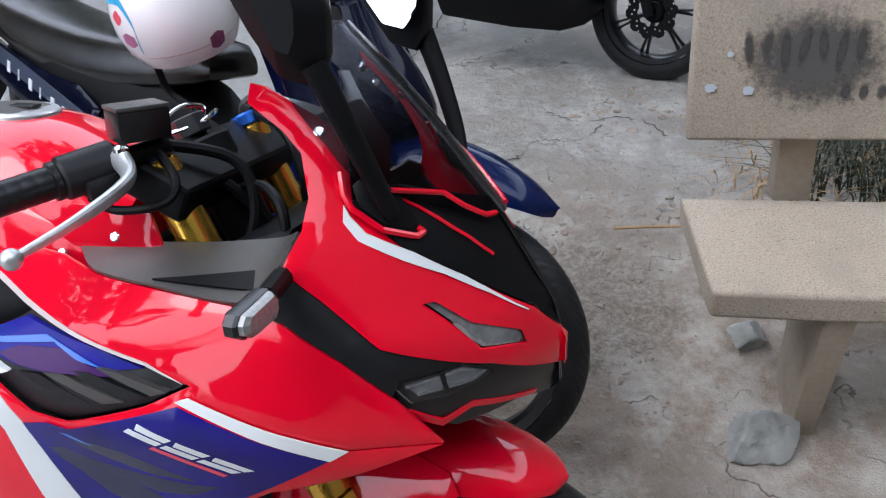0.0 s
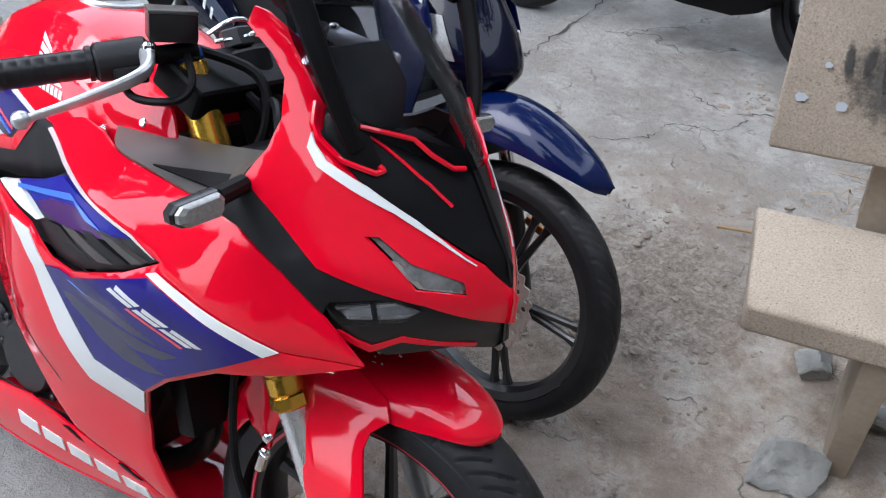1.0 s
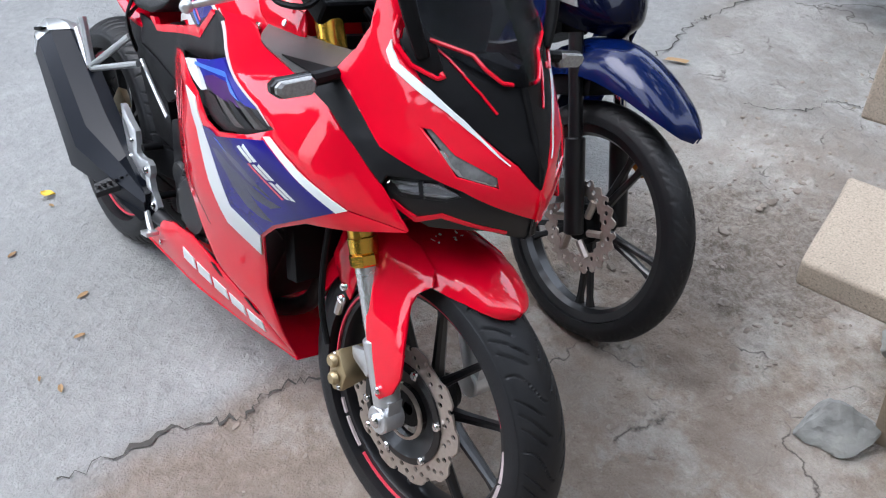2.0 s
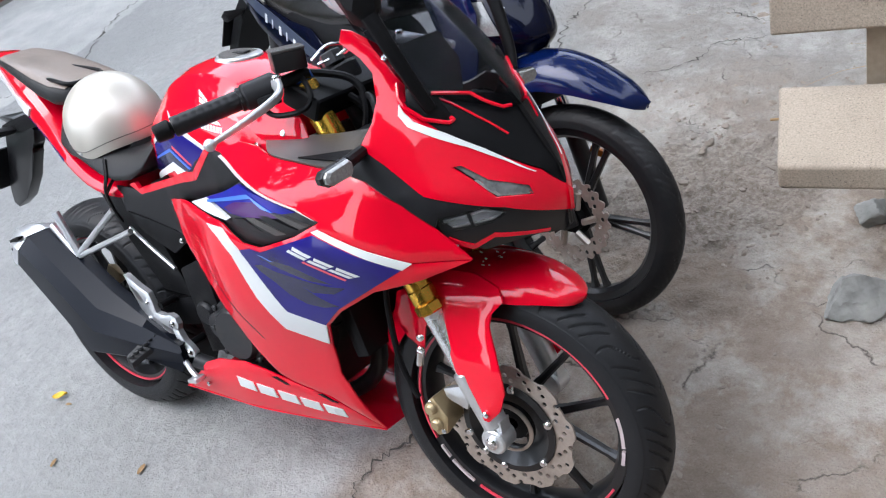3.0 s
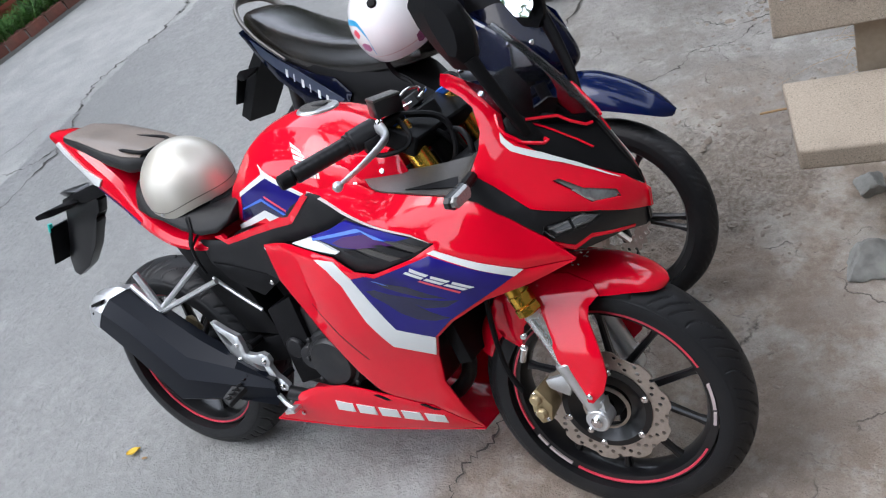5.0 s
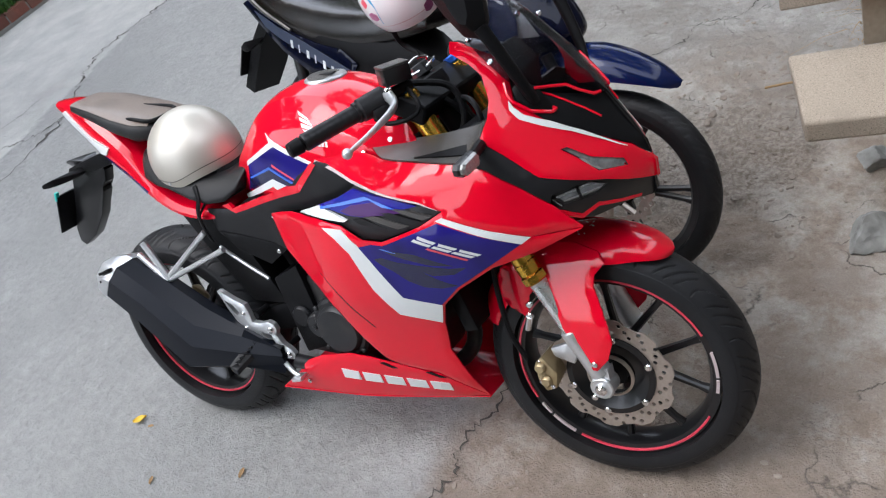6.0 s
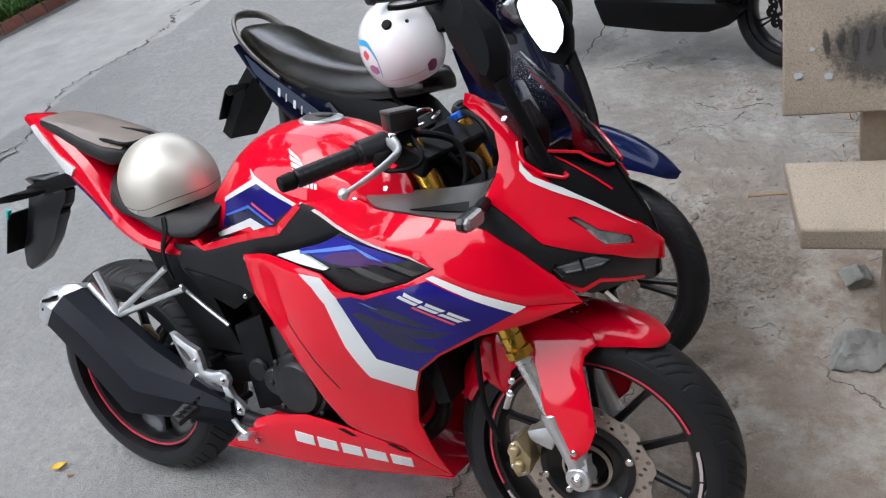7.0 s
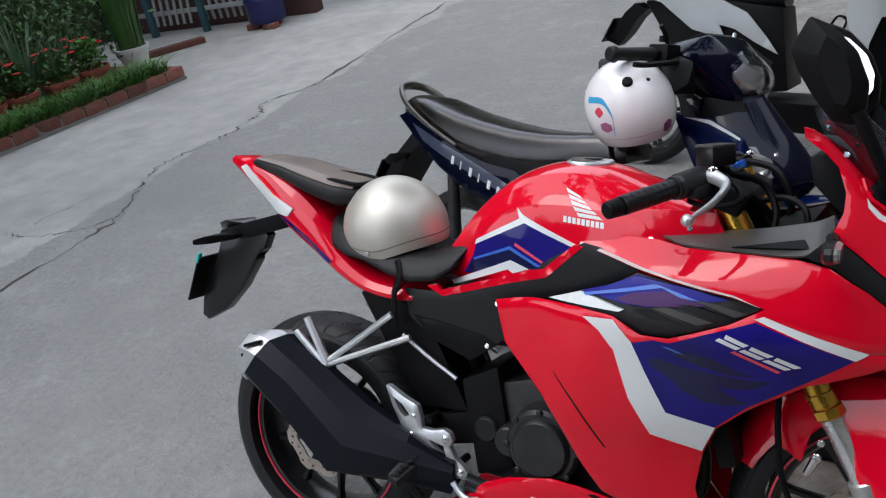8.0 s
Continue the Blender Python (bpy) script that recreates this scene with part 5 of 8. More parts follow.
# forks, caliper, front mudguard
for s in (-1, 1):
    yy = s * 0.103
    top, mid1, mid2, low = Vector((0.985, yy, 0.965)), Vector((1.185, yy, 0.545)), Vector((1.243, yy, 0.425)), Vector((1.288, yy, 0.325))
    bm = bmesh.new()
    cyl(bm, top, mid1, 0.0235, 0.0235, 28, bev=0.003)
    fork = part("fork_leg", bm, GOLD, bike, "gold anodised fork leg")
    d = (mid1 - top).normalized()
    bm = bmesh.new()
    cyl(bm, mid1 - d * 0.05, mid1 - d * 0.022, 0.0255, 0.0255, 28, bev=0.002)
    cyl(bm, mid1 - d * 0.022, mid1, 0.028, 0.028, 8, bev=0.003)
    cyl(bm, mid1 - d * 0.105, mid1 - d * 0.092, 0.0255, 0.0255, 28, bev=0.002)
    part("fork_collar", bm, GOLD, fork)
    bm = bmesh.new()
    cyl(bm, mid1, mid2 + d * 0.01, 0.0205, 0.0205, 28)
    part("fork_tube", bm, FORKSTEEL, fork, "polished steel fork tube")
    bm = bmesh.new()
    cyl(bm, mid2 - d * 0.01, low, 0.027, 0.024, 24, bev=0.003)
    cyl(bm, (1.290, yy - 0.022, 0.30), (1.290, yy + 0.022, 0.30), 0.026, 0.026, 28, bev=0.003)
    hull(bm, [low + Vector((0.02, 0.014, 0.02)), low + Vector((-0.02, 0.014, 0.0)), low + Vector((0.02, -0.014, 0.02)), low + Vector((-0.02, -0.014, 0)), Vector((1.31, yy - 0.014, 0.30)), Vector((1.268, yy - 0.014, 0.295)), Vector((1.31, yy + 0.014, 0.30)), Vector((1.268, yy + 0.014, 0.295))])
    part("fork_bottom", bm, SILVER, fork, "cast silver fork bottom")
    bm = bmesh.new()
    bolt(bm, (1.290, yy + s * 0.022, 0.30), (0, s, 0), 0.013, 0.008)
    bolt(bm, (1.272, yy + s * 0.02, 0.278), (0, s, 0), 0.007, 0.006)
    part("axle_nut", bm, CHROME, fork)
    bm = bmesh.new()
    cyl(bm, top - d * 0.0, top - d * 0.018, 0.0225, 0.0215, 28, bev=0.003)
    part("fork_cap", bm, mat("blue anodised", (0.03, 0.12, 0.5), 0.3, metal=0.8), fork, "blue anodised fork cap")
bm = bmesh.new()
hull(bm, [(1.146, -0.128, 0.352), (1.165, -0.128, 0.370), (1.196, -0.128, 0.330), (1.188, -0.128, 0.291), (1.161, -0.128, 0.280), (1.146, -0.128, 0.309), (1.146, -0.060, 0.345), (1.188, -0.060, 0.302), (1.161, -0.060, 0.287), (1.165, -0.060, 0.366)], 0.006)
cal = part("front_caliper", bm, BRASS, bike, "brass coloured front brake caliper")
bm = bmesh.new()
for p in ((1.161, -0.128, 0.345), (1.169, -0.128, 0.312)):
    cyl(bm, p, (p[0], -0.140, p[2]), 0.0135, 0.012, 24, bev=0.003)
part("piston_cover", bm, BRASS, cal)
for p in ((1.158, -0.127, 0.355), (1.154, -0.127, 0.306), (1.180, -0.127, 0.296)):
    bm = bmesh.new()
    bolt(bm, p, (0, -1, 0), 0.0055, 0.003)
    part("caliper_bolt", bm, CHROME, cal)
bm = bmesh.new()
hull(bm, [(1.185, -0.114, 0.385), (1.225, -0.114, 0.400), (1.245, -0.114, 0.378), (1.235, -0.114, 0.350), (1.19, -0.114, 0.365), (1.185, -0.102, 0.385), (1.225, -0.102, 0.400), (1.245, -0.102, 0.378), (1.235, -0.102, 0.350)], 0.003)
part("caliper_bracket", bm, SILVER, bike, "cast silver caliper bracket")
bm = bmesh.new()
tube(bm, [(1.13, -0.125, 0.36), (1.105, -0.13, 0.44), (1.10, -0.125, 0.58), (1.12, -0.11, 0.68), (1.06, -0.10, 0.85)], 0.006, 8)
part("brake_hose", bm, BLACK, bike, "black brake hose")
bm = bmesh.new()
bolt(bm, (1.165, -0.132, 0.475), (0, -1, 0), 0.009)
bolt(bm, (1.172, -0.135, 0.505), (0, -1, 0), 0.007)
cyl(bm, (1.165, -0.132, 0.475), (1.15, -0.125, 0.44), 0.008)
part("hose_fitting", bm, CHROME, bike)


def mudguard_point(u, v):
    a = radians(60 + 95 * u)
    r = cr([0, 0.12, 0.4, 0.8, 1.0], [0.312, 0.318, 0.321, 0.324, 0.324], u)
    w = cr([0, 0.015, 0.05, 0.1, 0.2, 0.45, 1.0], [0.004, 0.026, 0.044, 0.057, 0.072, 0.082, 0.078], u)
    drop = cr([0, 0.2, 0.5, 1.0], [0.012, 0.044, 0.066, 0.06], u)
    rr = r - drop * abs(v) ** 2.2
    return (1.287 + rr * math.cos(a), w * math.sin(v * 1.45) / math.sin(1.45), 0.300 + rr * math.sin(a))


bm = bmesh.new()
sheet(bm, mudguard_point, [q * q * (0.35 + 0.65 * q) for q in lin(0, 1, 44)], lin(-1, 1, 25), 0.003)
mg = part("front_mudguard", bm, RED, bike, "glossy red front mudguard")
GUARD = [(1.121, 0.583), (1.136, 0.598), (1.205, 0.612), (1.262, 0.612), (1.315, 0.598), (1.330, 0.578), (1.308, 0.556), (1.306, 0.535), (1.320, 0.492), (1.329, 0.454), (1.332, 0.415), (1.318, 0.375), (1.290, 0.346), (1.280, 0.340), (1.265, 0.373), (1.241, 0.418), (1.214, 0.482), (1.196, 0.52), (1.186, 0.546), (1.155, 0.572)]


def w_guard(x, z):
    return soft_step([0.30, 0.45, 0.52, 0.555, 0.58, 0.60, 0.615], [0.129, 0.126, 0.112, 0.098, 0.087, 0.074, 0.060], z)


shell("fork_guard", GUARD, w_guard, RED, bike, "red fork guard", ds=0.014)
shell("guard_slot", [(1.250, 0.585), (1.272, 0.577), (1.311, 0.569), (1.270, 0.562)], lambda x, z: w_guard(x, z) - 0.005, BLACK, bike, ds=0.02, thick=0.008)
shell("guard_flap", [(1.095, 0.565), (1.074, 0.506), (1.10, 0.468), (1.135, 0.445), (1.15, 0.50), (1.18, 0.53), (1.165, 0.57), (1.13, 0.58)], lambda x, z: 0.094, RED, bike, "red rear flap of the mudguard", ds=0.014)
for s in (-1, 1):
    bm = bmesh.new()
    bolt(bm, (1.288, s * 0.1285, 0.365), (0, s, 0), 0.007)
    part("guard_bolt", bm, CHROME, bike)
bm = bmesh.new()
rnd = random.Random(4)
for k in range(9):
    u, v = rnd.uniform(0.30, 0.42), rnd.uniform(-0.35, 0.15)
    p = Vector(mudguard_point(u, v))
    box(bm, (0.016 * rnd.uniform(0.5, 1.2), 0.004, 0.001), Matrix.Translation(p + Vector((0, 0, 0.001))) @ pose(0, 0, 0, 0, 28 + rnd.uniform(-10, 10), rnd.uniform(0, 180)))
part("sticker", bm, WHITE, bike, "small pale printed sticker, worn")

# steering head, bars, levers
bm = bmesh.new()
box(bm, (0.085, 0.27, 0.045), pose(0.998, 0, 0.94, 0, 25, 0), 0.010, 3)
box(bm, (0.07, 0.25, 0.03), pose(1.07, 0, 0.78, 0, 25, 0), 0.006)
cyl(bm, (0.98, 0, 0.97), (1.08, 0, 0.76), 0.032, 0.032, 24, bev=0.004)
part("triple_clamp", bm, BLACK, bike, "black fork clamps")
bm = bmesh.new()
cyl(bm, (0.968, 0, 0.972), (0.957, 0, 0.995), 0.024, 0.022, 6, bev=0.002)
part("stem_nut", bm, DARKMETAL, bike)
bm = bmesh.new()
tube(bm, [(0.93, -0.02, 0.985), (0.945, 0.01, 1.005), (0.955, 0.045, 1.0), (0.94, 0.06, 0.98), (0.97, 0.05, 0.995), (0.98, 0.0, 0.99), (0.955, -0.03, 0.98)], 0.003, 8)
part("key_wire", bm, CHROME, bike, "bent chrome wire at the ignition")
for s in (-1, 1):
    inner, outer = Vector((1.0, s * 0.10, 0.985)), Vector((0.862, s * 0.328, 0.944))
    d = (outer - inner).normalized()
    bm = bmesh.new()
    tube(bm, [inner, outer], 0.011, 14, smooth=False)
    bar = part("handlebar", bm, BLACK, bike, "black clip-on handlebar")
    bm = bmesh.new()
    g0 = inner + d * 0.13
    prof = [(0.010, -0.006), (0.021, -0.006), (0.021, 0.0)]
    for k in range(8):
        prof += [(0.0173, 0.001 + 0.0145 * k), (0.0173, 0.004 + 0.0145 * k), (0.0176, 0.005 + 0.0145 * k), (0.0176, 0.0145 + 0.0145 * k)]
    prof += [(0.0162, 0.119), (0.010, 0.119)]
    revolve(bm, prof, 24, Matrix.Translation(g0) @ d.to_track_quat("Y", "Z").to_matrix().to_4x4())
    part("grip", bm, GRIP, bar, "shiny black rubber grip")
    bm = bmesh.new()
    cyl(bm, outer - d * 0.018, outer + d * 0.012, 0.0165, 0.015, 22, bev=0.003)
    part("bar_end", bm, BLACK, bar)
    bm = bmesh.new()
    sw = inner + d * 0.095
    cyl(bm, sw - d * 0.038, sw + d * 0.030, 0.0245, 0.0235, 24, bev=0.006)
    box(bm, (0.03, 0.04, 0.022), Matrix.Translation(sw - d * 0.004 + Vector((0.016, 0, -0.014))) @ d.to_track_quat("Y", "Z").to_matrix().to_4x4(), 0.005)
    part("switch_housing", bm, CHARCOAL, bar, "dark switch housing")
    bm = bmesh.new()
    tube(bm, [(0.985, s * 0.165, 0.985), (1.02, s * 0.20, 0.970), (1.015, s * 0.27, 0.950), (0.992, s * 0.325, 0.931)], 0.0135, 12, r_end=0.006, flatten=0.65)
    bmesh.ops.create_uvsphere(bm, u_segments=16, v_segments=10, radius=0.0105, matrix=Matrix.Translation((0.989, s * 0.333, 0.929)))
    lever = part("brake_lever" if s < 0 else "clutch_lever", bm, SILVER, bar, "cast aluminium lever")
    bm = bmesh.new()
    bolt(bm, (0.992, s * 0.168, 0.993), (0, 0, 1), 0.009)
    part("pivot_bolt", bm, CHROME, bar)
bm = bmesh.new()
box(bm, (0.058, 0.042, 0.034), pose(0.988, -0.13, 1.014, 0, 0, 58), 0.004)
res = part("brake_reservoir", bm, GLOSSBLACK, bike, "black square brake fluid reservoir")
bm = bmesh.new()
box(bm, (0.059, 0.043, 0.005), pose(0.988, -0.13, 1.033, 0, 0, 58), 0.002)
part("reservoir_cap", bm, GREY, res, "flat grey reservoir cap")
ROUTES = [([(0.985, -0.11, 0.99), (1.03, -0.135, 0.955), (1.03, -0.16, 0.935), (0.985, -0.18, 0.93), (0.95, -0.175, 0.94)], 0.005), ([(0.97, -0.10, 0.985), (1.05, -0.05, 0.96), (1.08, -0.06, 0.90), (1.06, -0.09, 0.82)], 0.007),
          ([(0.97, 0.12, 0.985), (1.06, 0.06, 0.97), (1.09, 0.05, 0.90), (1.07, 0.07, 0.82)], 0.007), ([(1.0, -0.02, 0.90), (1.08, -0.05, 0.93), (1.13, -0.09, 0.92), (1.14, -0.1, 0.88)], 0.006)]
for dy, dz, dx in ((-0.045, -0.05, 0.0),):
    ROUTES.append(([(0.975 + dx, dy - 0.03, 0.985 + dz), (1.03 + dx, dy - 0.01, 0.985 + dz), (1.075 + dx, dy + 0.01, 0.93 + dz), (1.085 + dx, dy + 0.02, 0.85 + dz), (1.06, dy, 0.76)], 0.0075))
for pts, r in ROUTES:
    part("cable", tube(bmesh.new(), pts, r, 8), BLACK, bike, "black control cable")
bm = bmesh.new()
hull(bm, [(1.06, s * 0.13, 0.87) for s in (-1, 1)] + [(1.15, s * 0.15, 0.87) for s in (-1, 1)] + [(1.15, s * 0.10, 0.90) for s in (-1, 1)] + [(1.09, s * 0.08, 0.885) for s in (-1, 1)] + [(1.08, s * 0.12, 0.74) for s in (-1, 1)] + [(1.16, s * 0.13, 0.74) for s in (-1, 1)], 0.01)
part("cockpit_cover", bm, BLACK, bike, "black plastic behind the forks")
for s in (-1, 1):
    bm = bmesh.new()
    hull(bm, [(1.236, s * (w_nose(1.236, 0.962) + 0.004), 0.962), (1.246, s * (w_nose(1.246, 0.942) + 0.004), 0.942), (1.270, s * (w_nose(1.270, 0.922) + 0.004), 0.922), (1.295, s * (w_nose(1.295, 0.910) + 0.004), 0.910), (1.298, s * (w_nose(1.298, 0.916) + 0.003), 0.916), (1.276, s * 0.105, 0.952), (1.252, s * 0.118, 0.976), (1.27, s * 0.09, 0.93)], 0.003)
    base = part("mirror_base", bm, BLACK, bike, "black mirror base")
    bm = bmesh.new()
    tube(bm, [(1.275, s * 0.122, 0.930), (1.264, s * 0.136, 0.968), (1.240, s * 0.150, 1.03), (1.216, s * 0.158, 1.085)], 0.010, 12, r_end=0.014, flatten=0.75)
    part("mirror_stem", bm, BLACK, base)
    HEAD = [(1.141, 1.242), (1.112, 1.192), (1.124, 1.155), (1.148, 1.112), (1.178, 1.070), (1.212, 1.062), (1.230, 1.09), (1.232, 1.13), (1.214, 1.180), (1.176, 1.224)]
    HEAD = [(p[0] * (1 - f) + q[0] * f, p[1] * (1 - f) + q[1] * f) for p, q in zip(HEAD, HEAD[1:] + HEAD[:1]) for f in (0.07, 0.93)]
    cx, cz = 1.172, 1.152
    bm = bmesh.new()
    rings = []
    for f, yy in ((0.97, -0.012), (1.0, -0.004), (0.98, 0.004)):
        rings.append([(cx + (x - cx) * f, s * (0.152 + yy), cz + (z - cz) * f) for x, z in densify(HEAD, 0.02)])
    rings.append([(1.190 + (x - 1.190) * 0.42, s * 0.176, 1.150 + (z - 1.150) * 0.62) for x, z in densify(HEAD, 0.02)])
    loft(bm, rings)
    head = part("mirror_head", bm, BLACK, base, "folded black mirror housing", sharp=22)
    bm = bmesh.new()
    prism(bm, [(cx + (x - cx) * 0.82, cz + 0.006 + (z - cz) * 0.74) for x, z in HEAD], s * 0.1405, s * 0.1385)
    bmesh.ops.rotate(bm, cent=(cx, s * 0.14, cz), matrix=Matrix.Rotation(radians(-11 * s), 3, "X"), verts=bm.verts)
    bmesh.ops.translate(bm, vec=(0, -s * 0.012, 0), verts=bm.verts)
    part("mirror_glass", bm, MIRROR, base, "mirror glass")
    # indicator
    bm = bmesh.new()
    tube(bm, [(1.19, s * 0.205, 0.885), (1.197, s * 0.25, 0.882)], 0.011, 10, smooth=False)
    stalk = part("indicator_stalk", bm, BLACK, bike)
    IND = [(-0.034, -0.005), (-0.027, -0.014), (0.023, -0.016), (0.036, -0.008), (0.038, 0.003), (0.030, 0.011), (-0.025, 0.016), (-0.034, 0.008)]
    bm = bmesh.new()
    loft(bm, [[(1.190 + dx, s * (0.276 + y * f), 0.876 + z * f) for y, z in IND] for dx, f in ((-0.007, 0.75), (-0.002, 0.97), (0.008, 1.0), (0.011, 0.94))])
    part("indicator_body", bm, GLOSSBLACK, stalk, sharp=25)
    bm = bmesh.new()
    loft(bm, [[(1.190 + dx, s * (0.276 + y * f), 0.876 + z * f) for y, z in IND] for dx, f in ((0.009, 0.90), (0.016, 0.87), (0.020, 0.72))])
    part("indicator_lens", bm, INDLENS, stalk, "ribbed grey indicator lens", sharp=25)
    for p, q in (((1.146, 0.122, 1.044), (-0.3, 1, 0.5)), ((1.199, 0.121, 1.012), (0.1, 1, 0.5)), ((0.876, 0.150, 0.861), (0, 1, 0.8)), ((0.945, 0.140, 0.884), (0, 1, 0.4)), ((0.546, 0.136, 0.712), (0, 1, 0)), ((0.511, 0.124, 0.613), (0, 1, 0)), ((0.482, 0.147, 0.245), (0, 1, 0))):
        bm = bmesh.new()
        bolt(bm, (p[0], s * p[1], p[2]), (q[0], s * q[1], q[2]), 0.0062, 0.004)
        part("fairing_screw", bm, CHROME, bike)

nose_strip("mirror_trim", [(1.224, 0.973), (1.231, 0.953), (1.241, 0.939), (1.268, 0.917), (1.297, 0.905), (1.301, 0.908), (1.295, 0.913)], 0.0035, "red trim round the mirror base", lift=0.003)

# engine, frame, radiator and exhaust
bm = bmesh.new()
hull(bm, [(0.45, s * 0.085, 0.30) for s in (-1, 1)] + [(0.83, s * 0.09, 0.26) for s in (-1, 1)] + [(0.90, s * 0.08, 0.42) for s in (-1, 1)] + [(0.86, s * 0.08, 0.60) for s in (-1, 1)] + [(0.52, s * 0.085, 0.52) for s in (-1, 1)], 0.01)
part("engine_block", bm, DARKMETAL, bike, "dark grey engine block")
bm = bmesh.new()
cyl(bm, (0.632, -0.08, 0.405), (0.632, -0.135, 0.405), 0.088, 0.082, 40, bev=0.008)
cyl(bm, (0.632, -0.13, 0.405), (0.632, -0.148, 0.405), 0.066, 0.062, 40, bev=0.004)
cyl(bm, (0.55, -0.08, 0.40), (0.55, -0.125, 0.40), 0.036, 0.034, 30, bev=0.004)
cover = part("clutch_cover", bm, DARKMETAL, bike, "dark clutch cover")
for k in range(8):
    a = 2 * math.pi * k / 8
    bm = bmesh.new()
    bolt(bm, (0.632 + 0.079 * math.cos(a), -0.135, 0.405 + 0.079 * math.sin(a)), (0, -1, 0), 0.007)
    part("cover_bolt", bm, DARKMETAL, cover)
bm = bmesh.new()
for k in range(9):
    box(bm, (0.20, 0.17, 0.004), pose(0.80, 0, 0.47 + 0.018 * k, 0, 14, 0))
part("cooling_fins", bm, DARKMETAL, bike)
bm = bmesh.new()
box(bm, (0.035, 0.27, 0.24), pose(0.985, 0, 0.545, 0, -14, 0), 0.004)
part("radiator", bm, BLACK, bike, "black radiator")
bm = bmesh.new()
hull(bm, [(0.40, s * 0.095, 0.73) for s in (-1, 1)] + [(0.95, s * 0.13, 0.86) for s in (-1, 1)] + [(1.0, s * 0.12, 0.66) for s in (-1, 1)] + [(0.45, s * 0.085, 0.60) for s in (-1, 1)] + [(0.85, s * 0.13, 0.62) for s in (-1, 1)], 0.01)
part("main_frame", bm, BLACK, bike, "black steel frame")
bm = bmesh.new()
hull(bm, [(0.43, s * 0.10, 0.52) for s in (-1, 1)] + [(0.52, s * 0.10, 0.56) for s in (-1, 1)] + [(0.55, s * 0.10, 0.33) for s in (-1, 1)] + [(0.46, s * 0.10, 0.30) for s in (-1, 1)], 0.006)
pv = part("pivot_plate", bm, BLACK, bike)
bm = bmesh.new()
cyl(bm, (0.49, -0.10, 0.415), (0.49, -0.112, 0.415), 0.03, 0.028, 28, bev=0.003)
part("pivot_cap", bm, CHARCOAL, pv)
for s in (-1, 1):
    bm = bmesh.new()
    hull(bm, [(0.47, s * 0.085, 0.45), (0.47, s * 0.085, 0.37), (-0.02, s * 0.10, 0.33), (-0.02, s * 0.10, 0.285), (0.47, s * 0.06, 0.45), (0.47, s * 0.06, 0.37), (-0.02, s * 0.078, 0.33), (-0.02, s * 0.078, 0.285)], 0.006)
    part("swingarm", bm, BLACK, bike, "black swingarm")
    bm = bmesh.new()
    tube(bm, [(0.285, s * 0.104, 0.612), (0.35, s * 0.104, 0.566), (0.42, s * 0.104, 0.522)], 0.0048, 10)
    part("subframe_tube", bm, SILVER, bike, "silver subframe tube")
bm = bmesh.new()
hull(bm, [(0.16, s * 0.085, 0.70) for s in (-1, 1)] + [(0.33, s * 0.095, 0.69) for s in (-1, 1)] + [(0.44, s * 0.09, 0.44) for s in (-1, 1)] + [(0.315, s * 0.085, 0.44) for s in (-1, 1)] + [(0.235, s * 0.085, 0.56) for s in (-1, 1)], 0.006)
part("inner_fender", bm, BLACK, bike)
bm = bmesh.new()
cyl(bm, (0.37, 0.02, 0.62), (0.42, 0.02, 0.44), 0.032, 0.032, 20)
part("shock_absorber", bm, DARKMETAL, bike)


def muffler_ring(top, crease, low, bottom, out, grow=0.0):
    """Six-cornered slanted section: top, outer crease, outer low edge, bottom, and the inner side."""
    mid = -0.165
    pts = [(top[0], -0.125, top[1] - 0.01), (top[0], mid + 0.004, top[1]), (0.5 * (top[0] + crease[0]), out + 0.022, 0.5 * (top[1] + crease[1]) + 0.012), (crease[0], out, crease[1]), (low[0], out + 0.006, low[1]), (bottom[0], mid - 0.008, bottom[1]), (bottom[0], -0.125, bottom[1] + 0.012)]
    c = Vector([sum(p[k] for p in pts) / len(pts) for k in range(3)])
    return [tuple(c + (Vector(p) - c) * (1 + grow)) for p in pts]


JOINT = ((-0.008, 0.600), (-0.060, 0.560), (-0.105, 0.510), (-0.135, 0.476), -0.222)
bm = bmesh.new()
loft(bm, [muffler_ring(*JOINT, -0.06), muffler_ring(*JOINT), muffler_ring((0.078, 0.545), (0.036, 0.505), (-0.005, 0.435), (-0.035, 0.392), -0.228), muffler_ring((0.205, 0.458), (0.180, 0.372), (0.125, 0.300), (0.098, 0.278), -0.226),
          muffler_ring((0.325, 0.398), (0.325, 0.350), (0.310, 0.305), (0.300, 0.283), -0.200), muffler_ring((0.43, 0.345), (0.43, 0.325), (0.43, 0.295), (0.43, 0.280), -0.165)])
bmesh.ops.bevel(bm, geom=[e for e in bm.edges if e.calc_face_angle(0) > 0.3], offset=0.004, segments=2, profile=0.6, affect="EDGES")
muf = part("muffler", bm, MUFFLER, bike, "blue black angular muffler", sharp=25)
bm = bmesh.new()
loft(bm, [muffler_ring((-0.10, 0.598), (-0.132, 0.568), (-0.158, 0.522), (-0.160, 0.488), -0.205, -0.12), muffler_ring((-0.088, 0.606), (-0.122, 0.572), (-0.152, 0.520), (-0.156, 0.484), -0.210, -0.03), muffler_ring((-0.03, 0.608), (-0.078, 0.565), (-0.120, 0.513), (-0.145, 0.478), -0.220, 0.03), muffler_ring(*JOINT, 0.03)])
bmesh.ops.bevel(bm, geom=[e for e in bm.edges if e.calc_face_angle(0) > 0.3], offset=0.003, segments=2, profile=0.6, affect="EDGES")
